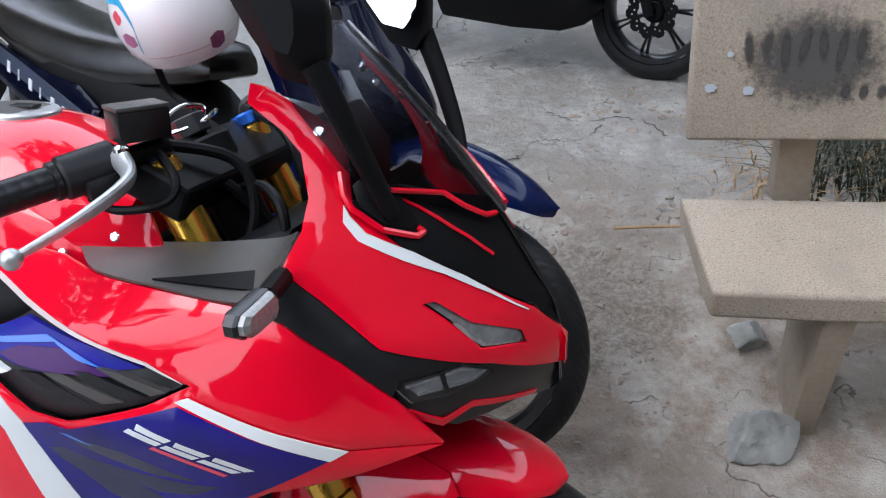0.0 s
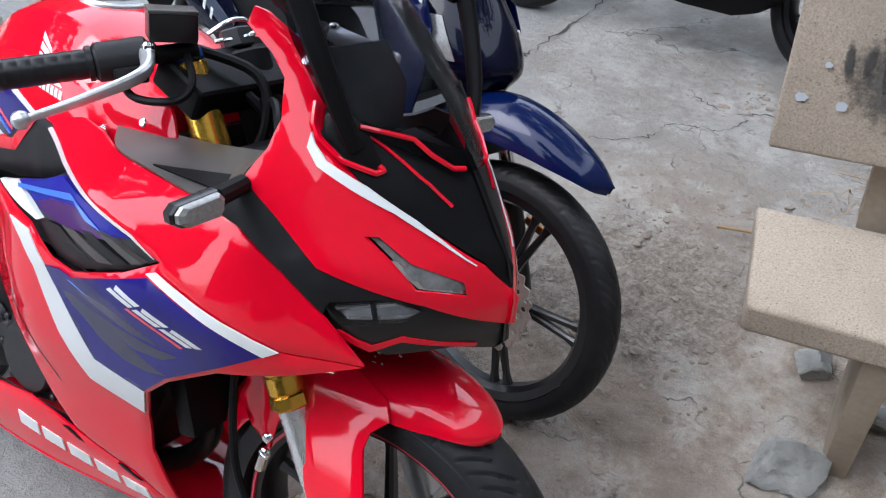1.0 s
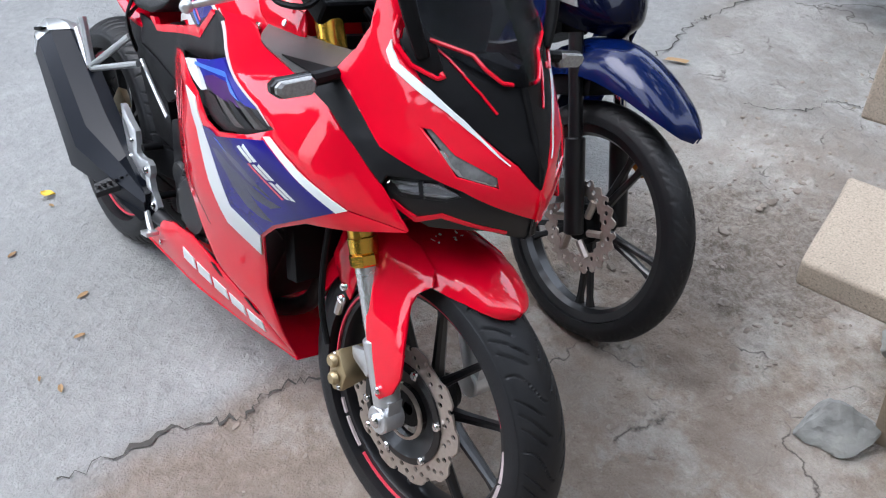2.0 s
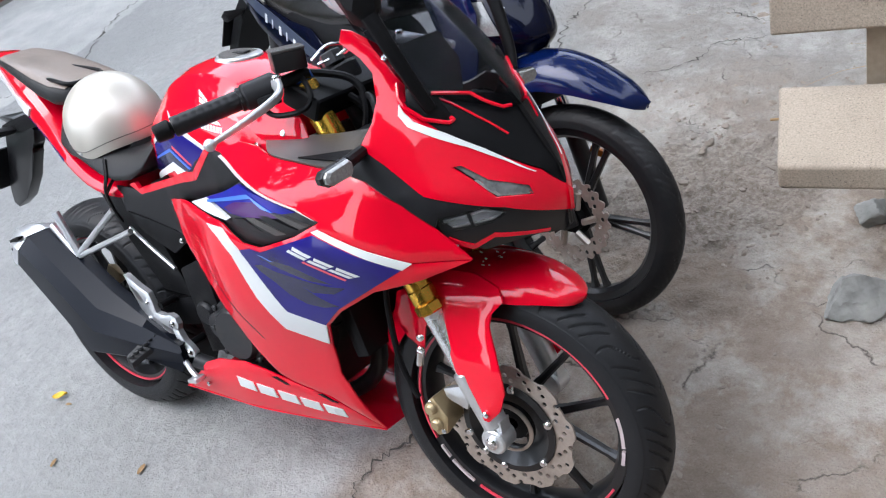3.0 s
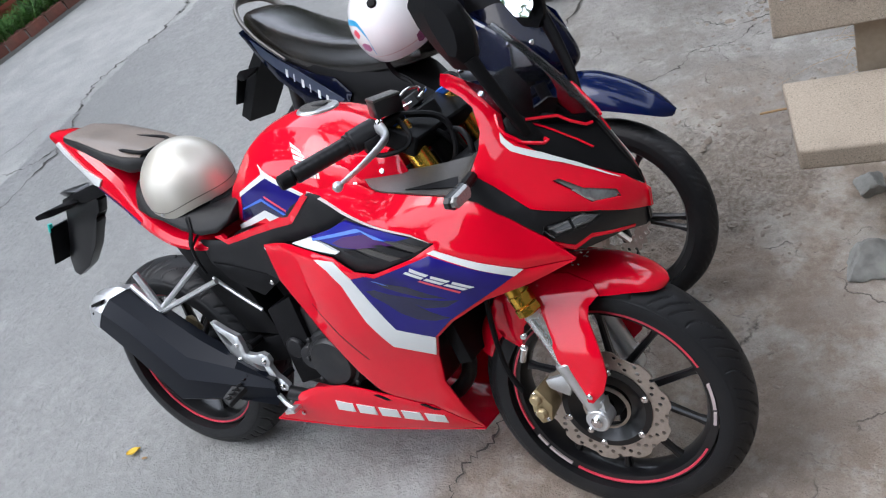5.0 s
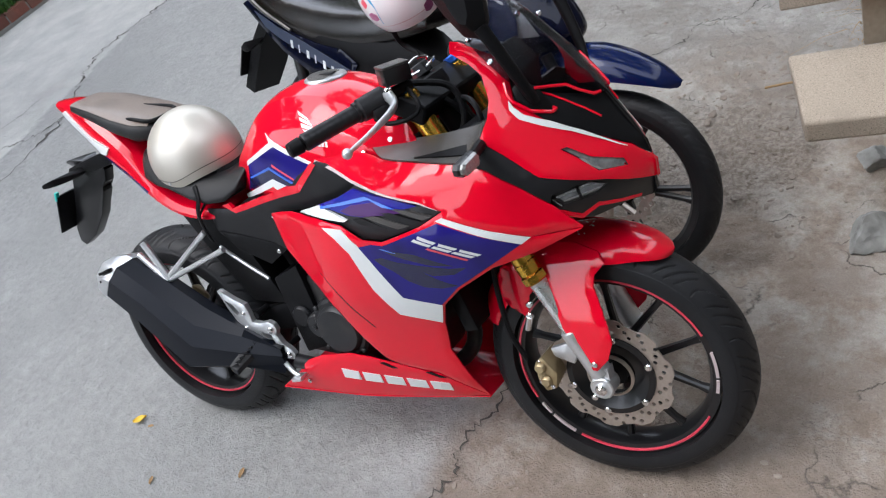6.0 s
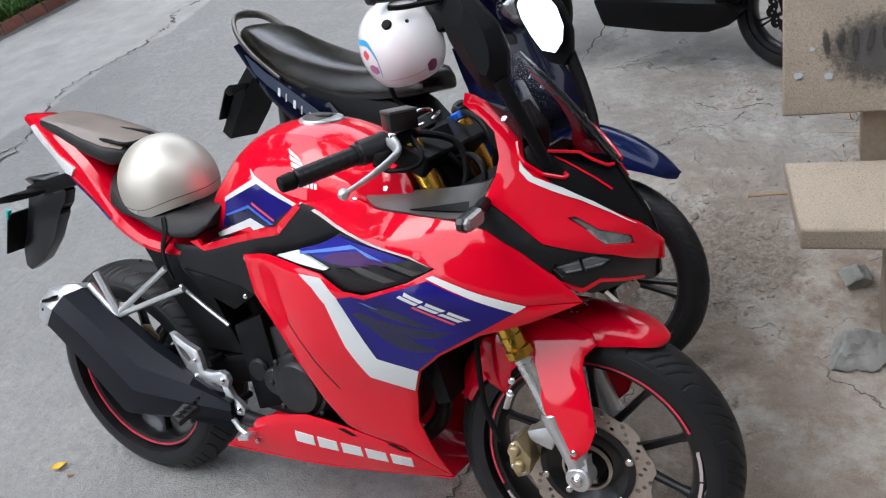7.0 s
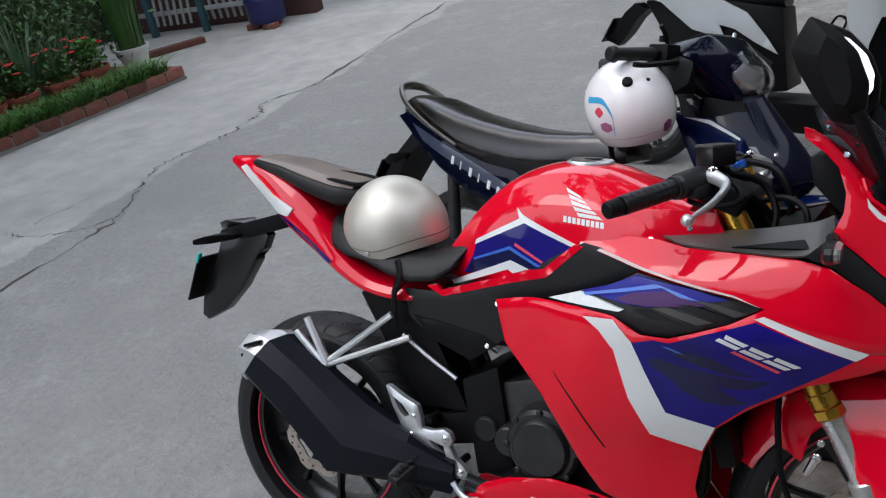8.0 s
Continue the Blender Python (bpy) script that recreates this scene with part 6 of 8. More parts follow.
tip = part("muffler_tip", bm, SILVER, muf, "silver muffler end cap", sharp=25)
for k in range(2):
    bm = bmesh.new()
    a, b = Vector((-0.050 - 0.020 * k, -0.213 + 0.006 * k, 0.592 - 0.024 * k)), Vector((-0.098 - 0.014 * k, -0.213 + 0.003 * k, 0.578 - 0.026 * k))
    hull(bm, [a + Vector((0, -0.004, 0.005)), a + Vector((0, -0.004, -0.005)), b + Vector((0, -0.006, 0.004)), b + Vector((0, -0.006, -0.004)), a + Vector((0, 0.02, 0)), b + Vector((0, 0.02, 0))], 0.0012)
    part("cap_slot", bm, BLACK, tip)
bm = bmesh.new()
tube(bm, [(0.45, -0.14, 0.30), (0.60, -0.09, 0.245), (0.80, -0.05, 0.235), (0.93, -0.02, 0.32), (0.92, 0, 0.50)], 0.019, 14)
part("exhaust_pipe", bm, DARKMETAL, bike)
# foot rest brackets
for s in (-1, 1):
    bm = bmesh.new()
    for a, b, r in (((0.048, 0.645), (0.098, 0.535), 0.0105), ((0.012, 0.608), (0.09, 0.53), 0.0095), ((0.09, 0.535), (0.272, 0.664), 0.0078), ((0.085, 0.528), (0.318, 0.614), 0.0078)):
        tube(bm, [(a[0], s * 0.15, a[1]), (b[0], s * (0.15 if b[0] < 0.2 else 0.125), b[1])], r, 8, smooth=False)
    hang = part("pillion_hanger", bm, SILVER, bike, "cast aluminium pillion foot rest hanger")
    bm = bmesh.new()
    bolt(bm, (0.040, s * 0.165, 0.531), (0, s, 0), 0.012, 0.01)
    cyl(bm, (0.06, s * 0.15, 0.535), (0.03, s * 0.165, 0.528), 0.012, 0.012, 12)
    part("hanger_bolt", bm, CHROME, hang)
    bm = bmesh.new()
    BR = [(0.256, 0.500), (0.266, 0.500), (0.304, 0.477), (0.338, 0.462), (0.344, 0.440), (0.347, 0.410), (0.372, 0.408), (0.402, 0.415), (0.418, 0.408), (0.424, 0.392), (0.416, 0.376), (0.428, 0.350), (0.447, 0.336), (0.458, 0.322), (0.450, 0.306), (0.432, 0.304), (0.411, 0.312), (0.385, 0.336), (0.363, 0.354), (0.327, 0.369), (0.298, 0.393), (0.272, 0.451)]
    bm = shell_bm(BR, flat(0.148), s, thick=0.014, roll=0.004, ds=0.010, holes=[[(0.276, 0.478), (0.290, 0.446), (0.305, 0.432), (0.318, 0.438), (0.300, 0.462)], [(0.362, 0.388), (0.382, 0.366), (0.410, 0.345), (0.402, 0.378)]])
    br = part("foot_bracket", bm, SILVER, bike, "cast aluminium foot rest bracket")
    bm = bmesh.new()
    cyl(bm, (0.43, s * 0.09, 0.335), (0.43, s * 0.136, 0.335), 0.009, 0.009, 12)
    part("bracket_spacer", bm, BLACK, br)
    part("bracket_spacer", cyl(bmesh.new(), (0.36, s * 0.09, 0.428), (0.36, s * 0.136, 0.428), 0.009, 0.009, 12), BLACK, br)
    for p in ((0.407, 0.394), (0.442, 0.321), (0.330, 0.438), (0.322, 0.394)):
        bm = bmesh.new()
        bolt(bm, (p[0], s * 0.148, p[1]), (0, s, 0), 0.009 if p[0] > 0.4 else 0.006, 0.005)
        part("bracket_bolt", bm, CHROME, br)
    bm = bmesh.new()
    hull(bm, [(0.305, s * 0.232, 0.330), (0.330, s * 0.236, 0.318), (0.335, s * 0.150, 0.376), (0.372, s * 0.152, 0.358), (0.305, s * 0.232, 0.312), (0.330, s * 0.236, 0.302), (0.338, s * 0.150, 0.358), (0.372, s * 0.152, 0.342)], 0.004)
    part("foot_peg", bm, RUBBER, br, "ribbed black foot peg")
    for k in range(7):
        t = 0.04 + 0.14 * k
        part("peg_rib", box(bmesh.new(), (0.032, 0.006, 0.005), pose(0.319 + 0.036 * t, s * (0.232 - 0.080 * t), 0.327 + 0.044 * t, 0, -22, 0)), RUBBER, br)
    bm = bmesh.new()
    tube(bm, [(0.40, s * 0.150, 0.34), (0.425, s * 0.155, 0.30), (0.452, s * 0.160, 0.274), (0.480, s * 0.165, 0.268)], 0.007, 8)
    box(bm, (0.035, 0.03, 0.010), pose(0.474, s * 0.170, 0.270, 0, -12, 0), 0.002)
    part("foot_pedal", bm, SILVER, br)
# side stand
bm = bmesh.new()
sp = LEANED.inverted() @ Vector((0.50, 0.33, 0.004))
tube(bm, [(0.55, 0.10, 0.26), tuple(sp)], 0.011, 10, smooth=False)
box(bm, (0.06, 0.035, 0.008), Matrix.Translation(sp) @ pose(0, 0, 0, 17.5, 0, 0), 0.002)
part("side_stand", bm, BLACK, bike)
bm = bmesh.new()
revolve(bm, [(0.09, 0.085), (0.09, 0.091), (0.03, 0.091), (0.03, 0.085)], 40, Matrix.Translation((-0.008, 0, 0.307)))
part("sprocket", bm, DARKMETAL, bike)

# ---- silver half helmet on the seat ----


def rim_angle(v, cut, rise):
    """How low the shell reaches at azimuth v: deep over the ears, raised at the brow."""
    brow = max(0.0, math.cos(v))
    return cut + rise * (3 * brow ** 2 - 2 * brow ** 3) ** 0.8


def helmet_shell(bm, rx, ry, rz, cut, thick, rise=0.0):
    def at(u, v):
        low = rim_angle(v, cut, rise)
        a = low + (math.pi / 2 - 0.01 - low) * u
        return (rx * math.cos(v) * math.cos(a), ry * math.sin(v) * math.cos(a), rz * math.sin(a))
    sheet(bm, at, lin(0, 1, 21), [2 * math.pi * k / 56 for k in range(57)], -thick)
    return bm


hs = root("half_helmet", LEANED @ pose(0.232, -0.022, 0.845, 6, 3, 0), "silver half helmet resting on the rider seat", "helmet")
bm = bmesh.new()
helmet_shell(bm, 0.129, 0.113, 0.123, -0.42, 0.005, 0.26)
part("helmet_shell", bm, HELMSILVER, hs, "silver painted shell", sharp=60)
bm = bmesh.new()
helmet_shell(bm, 0.122, 0.106, 0.116, -0.40, 0.012, 0.25)
part("liner", bm, BLACK, hs, "black liner", sharp=60)
bm = bmesh.new()
seam = []
for k in range(65):
    v = 2 * math.pi * k / 64
    a = rim_angle(v, -0.42, 0.26) + 0.19
    seam.append((0.1292 * math.cos(v) * math.cos(a), 0.1132 * math.sin(v) * math.cos(a), 0.1232 * math.sin(a)))
tube(bm, seam, 0.0011, 6, smooth=False)
part("rim_line", bm, RAIL, hs, "fine moulded line above the rim")
bm = bmesh.new()
hull(bm, [(0.112, -0.05, -0.015), (0.112, 0.04, -0.015), (0.142, -0.035, -0.03), (0.142, 0.03, -0.03), (0.138, -0.04, -0.062), (0.138, 0.03, -0.062), (0.09, -0.07, -0.06), (0.09, 0.05, -0.06)], 0.008)
part("chin_pad", bm, BLACK, hs, "black padded strap end")
for a in (-150, -95, -40, 20, 140):
    bm = bmesh.new()
    c, s_ = math.cos(radians(a)), math.sin(radians(a))
    bolt(bm, (0.129 * 0.962 * c, 0.113 * 0.962 * s_, -0.033 if c < 0.3 else -0.01), (c, s_, -0.2), 0.005, 0.003)
    part("rivet", bm, SILVER, hs)
bm = bmesh.new()
tube(bm, [(0.06, -0.10, -0.045), (0.075, -0.118, -0.075), (0.066, -0.128, -0.11), (0.058, -0.122, -0.16), (0.052, -0.11, -0.20)], 0.010, 8, flatten=0.4)
tube(bm, [(0.10, -0.07, -0.04), (0.12, -0.09, -0.05), (0.085, -0.115, -0.09), (0.06, -0.126, -0.12)], 0.008, 8, flatten=0.4)
part("strap", bm, BLACK, hs, "black chin strap hanging down")


# ---- concrete bench ----
def bench():
    M = pose(1.545, 0.86, 0, 0, 0, 8)
    r = root("bench", M, "weathered terrazzo concrete bench with sprayed backrest", "bench")
    bm = bmesh.new()
    L = 1.25
    vs = [(-0.02, 0.145), (L, 0.145), (L - 0.03, -0.15), (0.018, -0.15)]
    a = [bm.verts.new((x, y, 0.398)) for x, y in vs]
    b = [bm.verts.new((x, y, 0.458)) for x, y in vs]
    bm.faces.new(a)
    bm.faces.new(list(reversed(b)))
    for i in range(4):
        bm.faces.new((a[i], b[i], b[(i + 1) % 4], a[(i + 1) % 4]))
    bmesh.ops.subdivide_edges(bm, edges=bm.edges[:], cuts=5, use_grid_fill=True)
    bmesh.ops.bevel(bm, geom=[e for e in bm.edges if e.calc_face_angle(0) > 1.0], offset=0.009, segments=3, profile=0.5, affect="EDGES")
    for v in bm.verts:
        v.co += 0.003 * noise.noise_vector(v.co * 9)
    part("bench_seat", bm, CONCRETE, r, "speckled seat slab with worn front edge", sharp=50)
    bm = bmesh.new()
    box(bm, (L + 0.02, 0.055, 0.34), pose(L / 2 - 0.01, 0.172, 0.770, -11, 0, 0), 0.007, 3)
    for v in bm.verts:
        v.co += 0.003 * noise.noise_vector(v.co * 8)
    back = part("bench_back", bm, CONCRETE, r, "speckled backrest slab", sharp=50)
    for x in (0.195, 1.0):
        bm = bmesh.new()
        hull(bm, [(x - 0.036, 0.13, 0.44), (x + 0.036, 0.13, 0.44), (x - 0.036, 0.19, 0.44), (x + 0.036, 0.19, 0.44), (x - 0.034, 0.165, 0.90), (x + 0.034, 0.165, 0.90), (x - 0.034, 0.26, 0.90), (x + 0.034, 0.26, 0.90)], 0.006)
        bmesh.ops.translate(bm, vec=(0, 0.035, 0), verts=bm.verts)
        part("back_post", bm, POST, r)
        bm = bmesh.new()
        xl = x + 0.045
        hull(bm, [(xl - 0.026, -0.140, 0.40), (xl + 0.030, -0.140, 0.40), (xl - 0.024, 0.10, 0.40), (xl + 0.028, 0.10, 0.40), (xl - 0.022, -0.062, 0.0), (xl + 0.026, -0.062, 0.0), (xl - 0.022, 0.12, 0.0), (xl + 0.026, 0.12, 0.0)], 0.007)
        part("bench_leg", bm, POST, r, "slanted concrete leg")
    # sprayed smudges, as plain bars on the backrest
    rnd = random.Random(12)

    def on_back(x, z):
        return (x, 0.172 - 0.0285 / math.cos(radians(11)) + (z - 0.77) * math.tan(radians(11)) - 0.0035, z)

    def quad(w, h):
        bm = bmesh.new()
        bm.faces.new([bm.verts.new(p) for p in ((-w / 2, 0, -h / 2), (w / 2, 0, -h / 2), (w / 2, 0, h / 2), (-w / 2, 0, h / 2))])
        return bm

    bars = [(0.075 + 0.031 * k, 0.778 + 0.006 * math.sin(2.2 * k), (-7, 5, -2, 9)[k % 4]) for k in range(7)]
    for k, (x, z, t) in enumerate(bars):
        q = part("spray_bar", quad(0.03, 0.13), SPRAYBAR, back)
        q.matrix_basis = Matrix.Translation(on_back(x, z)) @ Matrix.Translation((0, -0.0006 * (k % 2), 0)) @ pose(0, 0, 0, -11, t, 0) @ Matrix.Diagonal((1, 1, (1.0, 0.85, 1.1)[k % 3], 1))
    for k in range(3):
        q = part("spray_bar", quad(0.03, 0.13), SPRAYBAR, back)
        q.matrix_basis = Matrix.Translation(on_back(0.245 + 0.03 * k, 0.700)) @ Matrix.Translation((0, -0.0018, 0)) @ pose(0, 0, 0, -11, 0, 0) @ Matrix.Diagonal((1, 1, 0.42, 1))
    q = part("overspray", quad(0.38, 0.23), SPRAYHAZE, back, "thin black overspray")
    q.matrix_basis = Matrix.Translation(on_back(0.19, 0.757)) @ Matrix.Translation((0, 0.0015, 0)) @ pose(0, 0, 0, -11, 0, 0)
    for x, z, q in ((0.044, 0.768, 0.007), (0.014, 0.709, 0.011), (0.079, 0.703, 0.011)):
        bm = bmesh.new()
        lo = [bm.verts.new(on_back(x + q * rnd.uniform(0.7, 1.2) * math.cos(2 * math.pi * k / 14), z + q * 0.8 * rnd.uniform(0.7, 1.2) * math.sin(2 * math.pi * k / 14))) for k in range(14)]
        bm.faces.new(lo)
        part("paint_splash", bm, CHALK, back)


bench()


# ---- rocks and ground litter ----
def rock(name, m, size, seed, label, cat="rock"):
    bm = bmesh.new()
    bmesh.ops.create_icosphere(bm, subdivisions=4, radius=1.0)
    off = Vector((seed * 7.1, seed * 3.3, seed))
    for v in bm.verts:
        n = v.co.normalized()
        d = 1.15
        for k in range(16):
            ax = Vector((math.sin(seed + k * 2.1), math.cos(seed * 1.7 + k * 1.7), math.sin(seed * 0.6 + k * 1.3))).normalized()
            d = min(d, (0.70 + 0.16 * math.sin(seed * 3.1 + k * 5.3)) / n.dot(ax) if n.dot(ax) > 0.35 else d)
        d += 0.05 * noise.noise(n * 2.6 + off) + 0.035 * noise.noise(n * 7 + off) + 0.02 * noise.noise(n * 17 + off)
        v.co = Vector((n.x * size[0], n.y * size[1], n.z * size[2])) * d
    ob = part(name, bm, ROCK, None, sharp=24)
    ob.matrix_world = m
    return tagged(ob, label, cat, "loose rocks")


rock("rock", pose(1.71, 0.78, 0.036, 8, -18, 30), (0.098, 0.070, 0.076), 2, "grey angular rock lying against the bench leg")
rock("rock", pose(1.685, 1.10, 0.025, 0, 8, 70), (0.062, 0.050, 0.040), 5, "grey rock lying under the bench seat")
rock("rock", pose(1.83, 1.02, 0.02, 0, 0, 20), (0.05, 0.04, 0.03), 8, "grey rock lying under the bench")

rnd = random.Random(31)
bm = bmesh.new()
for k in range(900):
    if k < 600:
        x, y = rnd.gauss(1.24, 0.15), rnd.gauss(1.18, 0.24)
        s = abs(rnd.gauss(0.002, 0.004)) + 0.0015
    elif k < 690:
        x, y = rnd.gauss(1.35, 0.18), rnd.gauss(2.25, 0.08)
        s = abs(rnd.gauss(0.005, 0.006)) + 0.0015
    elif k < 740:
        x, y = rnd.gauss(1.6, 0.12), rnd.gauss(1.62, 0.1)
        s = abs(rnd.gauss(0.006, 0.005)) + 0.002
    else:
        x, y = rnd.uniform(0.8, 1.9), rnd.uniform(-0.3, 2.4)
        s = abs(rnd.gauss(0.004, 0.002)) + 0.0015
    g = bmesh.ops.create_icosphere(bm, subdivisions=1, radius=s, matrix=pose(x, y, ground_height(x, y) - s * 0.05, rnd.uniform(-15, 15), rnd.uniform(-15, 15), rnd.uniform(0, 360)) @ Matrix.Diagonal((rnd.uniform(0.8, 1.9), rnd.uniform(0.7, 1.2), rnd.uniform(0.35, 0.7), 1)))
    for v in g["verts"]:
        v.co += s * 0.45 * noise.noise_vector(v.co * 70)
tagged(part("gravel", bm, PEBBLE, None, sharp=25), "scattered gravel and crumbled concrete on the shoulder", "gravel", kind="stuff")

bm = bmesh.new()
sheet(bm, lambda u, v: ((u - 0.5) * 0.05, 0.014 * v * math.sin(math.pi * min(1, u + 0.05)), 0.006 + 0.008 * (u - 0.5) ** 2 + 0.006 * v * v), lin(0, 1, 9), lin(-1, 1, 5), 0.0006)
lf = part("fallen_leaf", bm, YELLOWLEAF, None)
lf.matrix_world = pose(-0.37, -0.13, 0.004, 0, 0, 40)
tagged(lf, "small yellow fallen leaf on the asphalt", "leaf")
bm = bmesh.new()
tube(bm, [(1.32, 1.47, 0.03), (1.40, 1.485, 0.034), (1.52, 1.50, 0.04), (1.60, 1.51, 0.03)], 0.004, 6)
tagged(part("twig", bm, STRAW, None), "dry brown twig on the ground", "twig")
bm = bmesh.new()
sheet(bm, lambda u, v: (0.44 + 0.07 * u, 1.80 + 0.012 * v + 0.03 * u, 0.012 + 0.01 * u * (1 - u)), lin(0, 1, 6), lin(-1, 1, 4), 0.0006)
tagged(part("fallen_leaf", bm, STRAW, None), "dry brown leaf on the concrete", "leaf")
for k in range(7):
    bm = bmesh.new()
    s = rnd.uniform(0.006, 0.014)
    sheet(bm, lambda u, v: ((u - 0.5) * s * 2.4, s * 0.6 * v * math.sin(math.pi * (0.1 + 0.8 * u)), 0.004 * v * v), lin(0, 1, 5), lin(-1, 1, 3), 0.0006)
    q = part("leaf_litter", bm, STRAW, None)
    x, y = rnd.uniform(-0.6, 0.5), rnd.uniform(-0.6, -0.1)
    q.matrix_world = pose(x, y, ground_height(x, y) + 0.003, 0, 0, rnd.uniform(0, 360))
    tagged(q, "tiny dry leaf scrap on the asphalt", "leaf", "leaf scraps")


# ---- dark blue moped ----
BLUEFRAME = pose(-0.089, 0.924, 0, 0, 0, -15.7) @ pose(0, 0, 0, -19, -1.2, 0)
mop = root("moped", BLUEFRAME, "dark blue moped with long black seat, parked leaning", "motorcycle")


def plain_wheel(parent, m, R, hw, rb, name, label, spokes=5, spread_deg=4, sw=0.012, groove=0.002):
    w = part(name, rim_bm(rb, hw * 0.8), GLOSSBLACK, parent, label)
    w.matrix_basis = m
    part("tyre", tyre_bm(R, hw, rb + 0.006, 600, groove, 15), RUBBER, w, "black treaded tyre")
    part("hub", hub_bm(0.045, 0.05), BLACK, w)
    cast_spokes(w, spokes, 0.04, rb - 0.016, spread_deg, sw, 0.010, GLOSSBLACK)
    return w


TURN_B = pose(1.13, 0, 0) @ pose(0, 0, 0, 0, 0, 10) @ pose(-1.13, 0, 0)
bw = plain_wheel(mop, TURN_B @ pose(1.219, 0, 0.274), 0.274, 0.036, 0.214, "front_wheel", "black cast front wheel", 5, 5, 0.009)
bm = disc_bm(0.11, 0.07, 24, 30, 0.006)
d3 = part("brake_disc", bm, STEEL, bw, "worn steel brake disc")
d3.location = (0, -0.045, 0)
for k in range(6):
    a = 2 * math.pi * k / 6
    part("disc_arm", tube(bmesh.new(), [(0.035 * math.cos(a), 0, 0.035 * math.sin(a)), (0.075 * math.cos(a + 0.25), 0, 0.075 * math.sin(a + 0.25))], 0.009, 6, smooth=False), STEEL, d3)
brw = plain_wheel(mop, pose(-0.005, 0, 0.276), 0.276, 0.042, 0.214, "rear_wheel", "black rear wheel", 5, 5, 0.010)
for s in (-1, 1):
    bm = bmesh.new()
    cyl(bm, (1.06, s * 0.07, 0.66), (1.165, s * 0.07, 0.43), 0.016, 0.016, 18)
    f = part("fork_leg", bm, CHROME if s > 0 else GLOSSBLACK, mop)
    f.matrix_basis = TURN_B
    bm = bmesh.new()
    cyl(bm, (1.15, s * 0.07, 0.46), (1.235, s * 0.07, 0.265), 0.023, 0.022, 20, bev=0.003)
    part("fork_slider", bm, GLOSSBLACK, f, "black fork slider")
bm = bmesh.new()
hull(bm, [(1.10, -0.075, 0.33), (1.15, -0.075, 0.36), (1.16, -0.075, 0.30), (1.12, -0.075, 0.27), (1.10, -0.03, 0.33), (1.15, -0.03, 0.36), (1.16, -0.03, 0.30), (1.12, -0.03, 0.27)], 0.005)
c_ = part("front_caliper", bm, SILVER, mop, "silver brake caliper")
c_.matrix_basis = TURN_B
bm = bmesh.new()
box(bm, (0.05, 0.012, 0.018), pose(1.21, 0.10, 0.40, 0, 15, 0), 0.003)
a_ = part("side_reflector", bm, mat("amber plastic", (0.5, 0.16, 0.01), 0.3, var=0.1), mop, "amber side reflector")
a_.matrix_basis = TURN_B


def moped_guard(u, v):
    x = 0.985 + 0.415 * u
    z = cr([0, 0.2, 0.42, 0.65, 0.85, 1.0], [0.60, 0.655, 0.674, 0.658, 0.622, 0.580], u)
    w = cr([0, 0.3, 0.6, 0.85, 0.96, 1.0], [0.058, 0.078, 0.075, 0.058, 0.034, 0.006], u)
    d = cr([0, 0.3, 0.7, 1.0], [0.085, 0.088, 0.062, 0.018], u)
    return (x - 0.01 * abs(v), w * math.sin(v * 1.4) / math.sin(1.4), z - d * abs(v) ** 2)


bm = bmesh.new()
sheet(bm, moped_guard, lin(0, 1, 30), lin(-1, 1, 21), 0.003)
g_ = part("front_mudguard", bm, NAVY, mop, "glossy dark blue beak mudguard")
g_.matrix_basis = TURN_B
bm = bmesh.new()
hull(bm, [(1.0, s * 0.055, 0.60) for s in (-1, 1)] + [(1.12, s * 0.05, 0.60) for s in (-1, 1)] + [(1.14, s * 0.06, 0.55) for s in (-1, 1)] + [(1.02, s * 0.06, 0.50) for s in (-1, 1)], 0.006)
i_ = part("inner_guard", bm, BLACK, mop)
i_.matrix_basis = TURN_B
# front shroud: pointed shell below the headlamp


def shroud_point(u, v):
    z = cr([0, 0.25, 0.5, 0.75, 1.0], [0.91, 0.836, 0.775, 0.715, 0.672], u)
    xf = cr([0, 0.25, 0.5, 0.75, 1.0], [0.975, 1.044, 1.102, 1.140, 1.118], u)
    w = cr([0, 0.3, 0.6, 1.0], [0.085, 0.110, 0.118, 0.085], u)
    return (xf - 0.17 * abs(v) ** 1.7, w * math.sin(v * 1.45) / math.sin(1.45), z - 0.02 * abs(v))


bm = bmesh.new()
sheet(bm, shroud_point, lin(0, 1, 20), lin(-1, 1, 25), 0.004)
part("front_shroud", bm, NAVYBLACK, mop, "glossy blue black front shroud")
bm = bmesh.new()
hull(bm, [(0.86, s * 0.10, 0.90) for s in (-1, 1)] + [(0.95, s * 0.06, 0.89) for s in (-1, 1)] + [(1.08, s * 0.045, 0.71) for s in (-1, 1)] + [(0.86, s * 0.10, 0.72) for s in (-1, 1)] + [(1.02, s * 0.05, 0.67) for s in (-1, 1)], 0.01)
part("shroud_core", bm, BLACK, mop)
for s in (-1, 1):
    bm = bmesh.new()
    p = Vector(shroud_point(0.5, 0.45 * s))
    bolt(bm, p, (0.8, s * 0.6, 0.35), 0.007, 0.003)
    part("shroud_screw", bm, CHROME, mop)
    bm = bmesh.new()
    sheet(bm, lambda u, v: tuple(Vector(shroud_point(0.42 + 0.3 * u, s * (0.62 + 0.25 * v))) + Vector((0.003, s * 0.004, 0.002))), lin(0, 1, 6), lin(0, 1, 5), 0.003 * s)
    part("side_lamp", bm, INDLENS, mop, "grey clear side lamp")
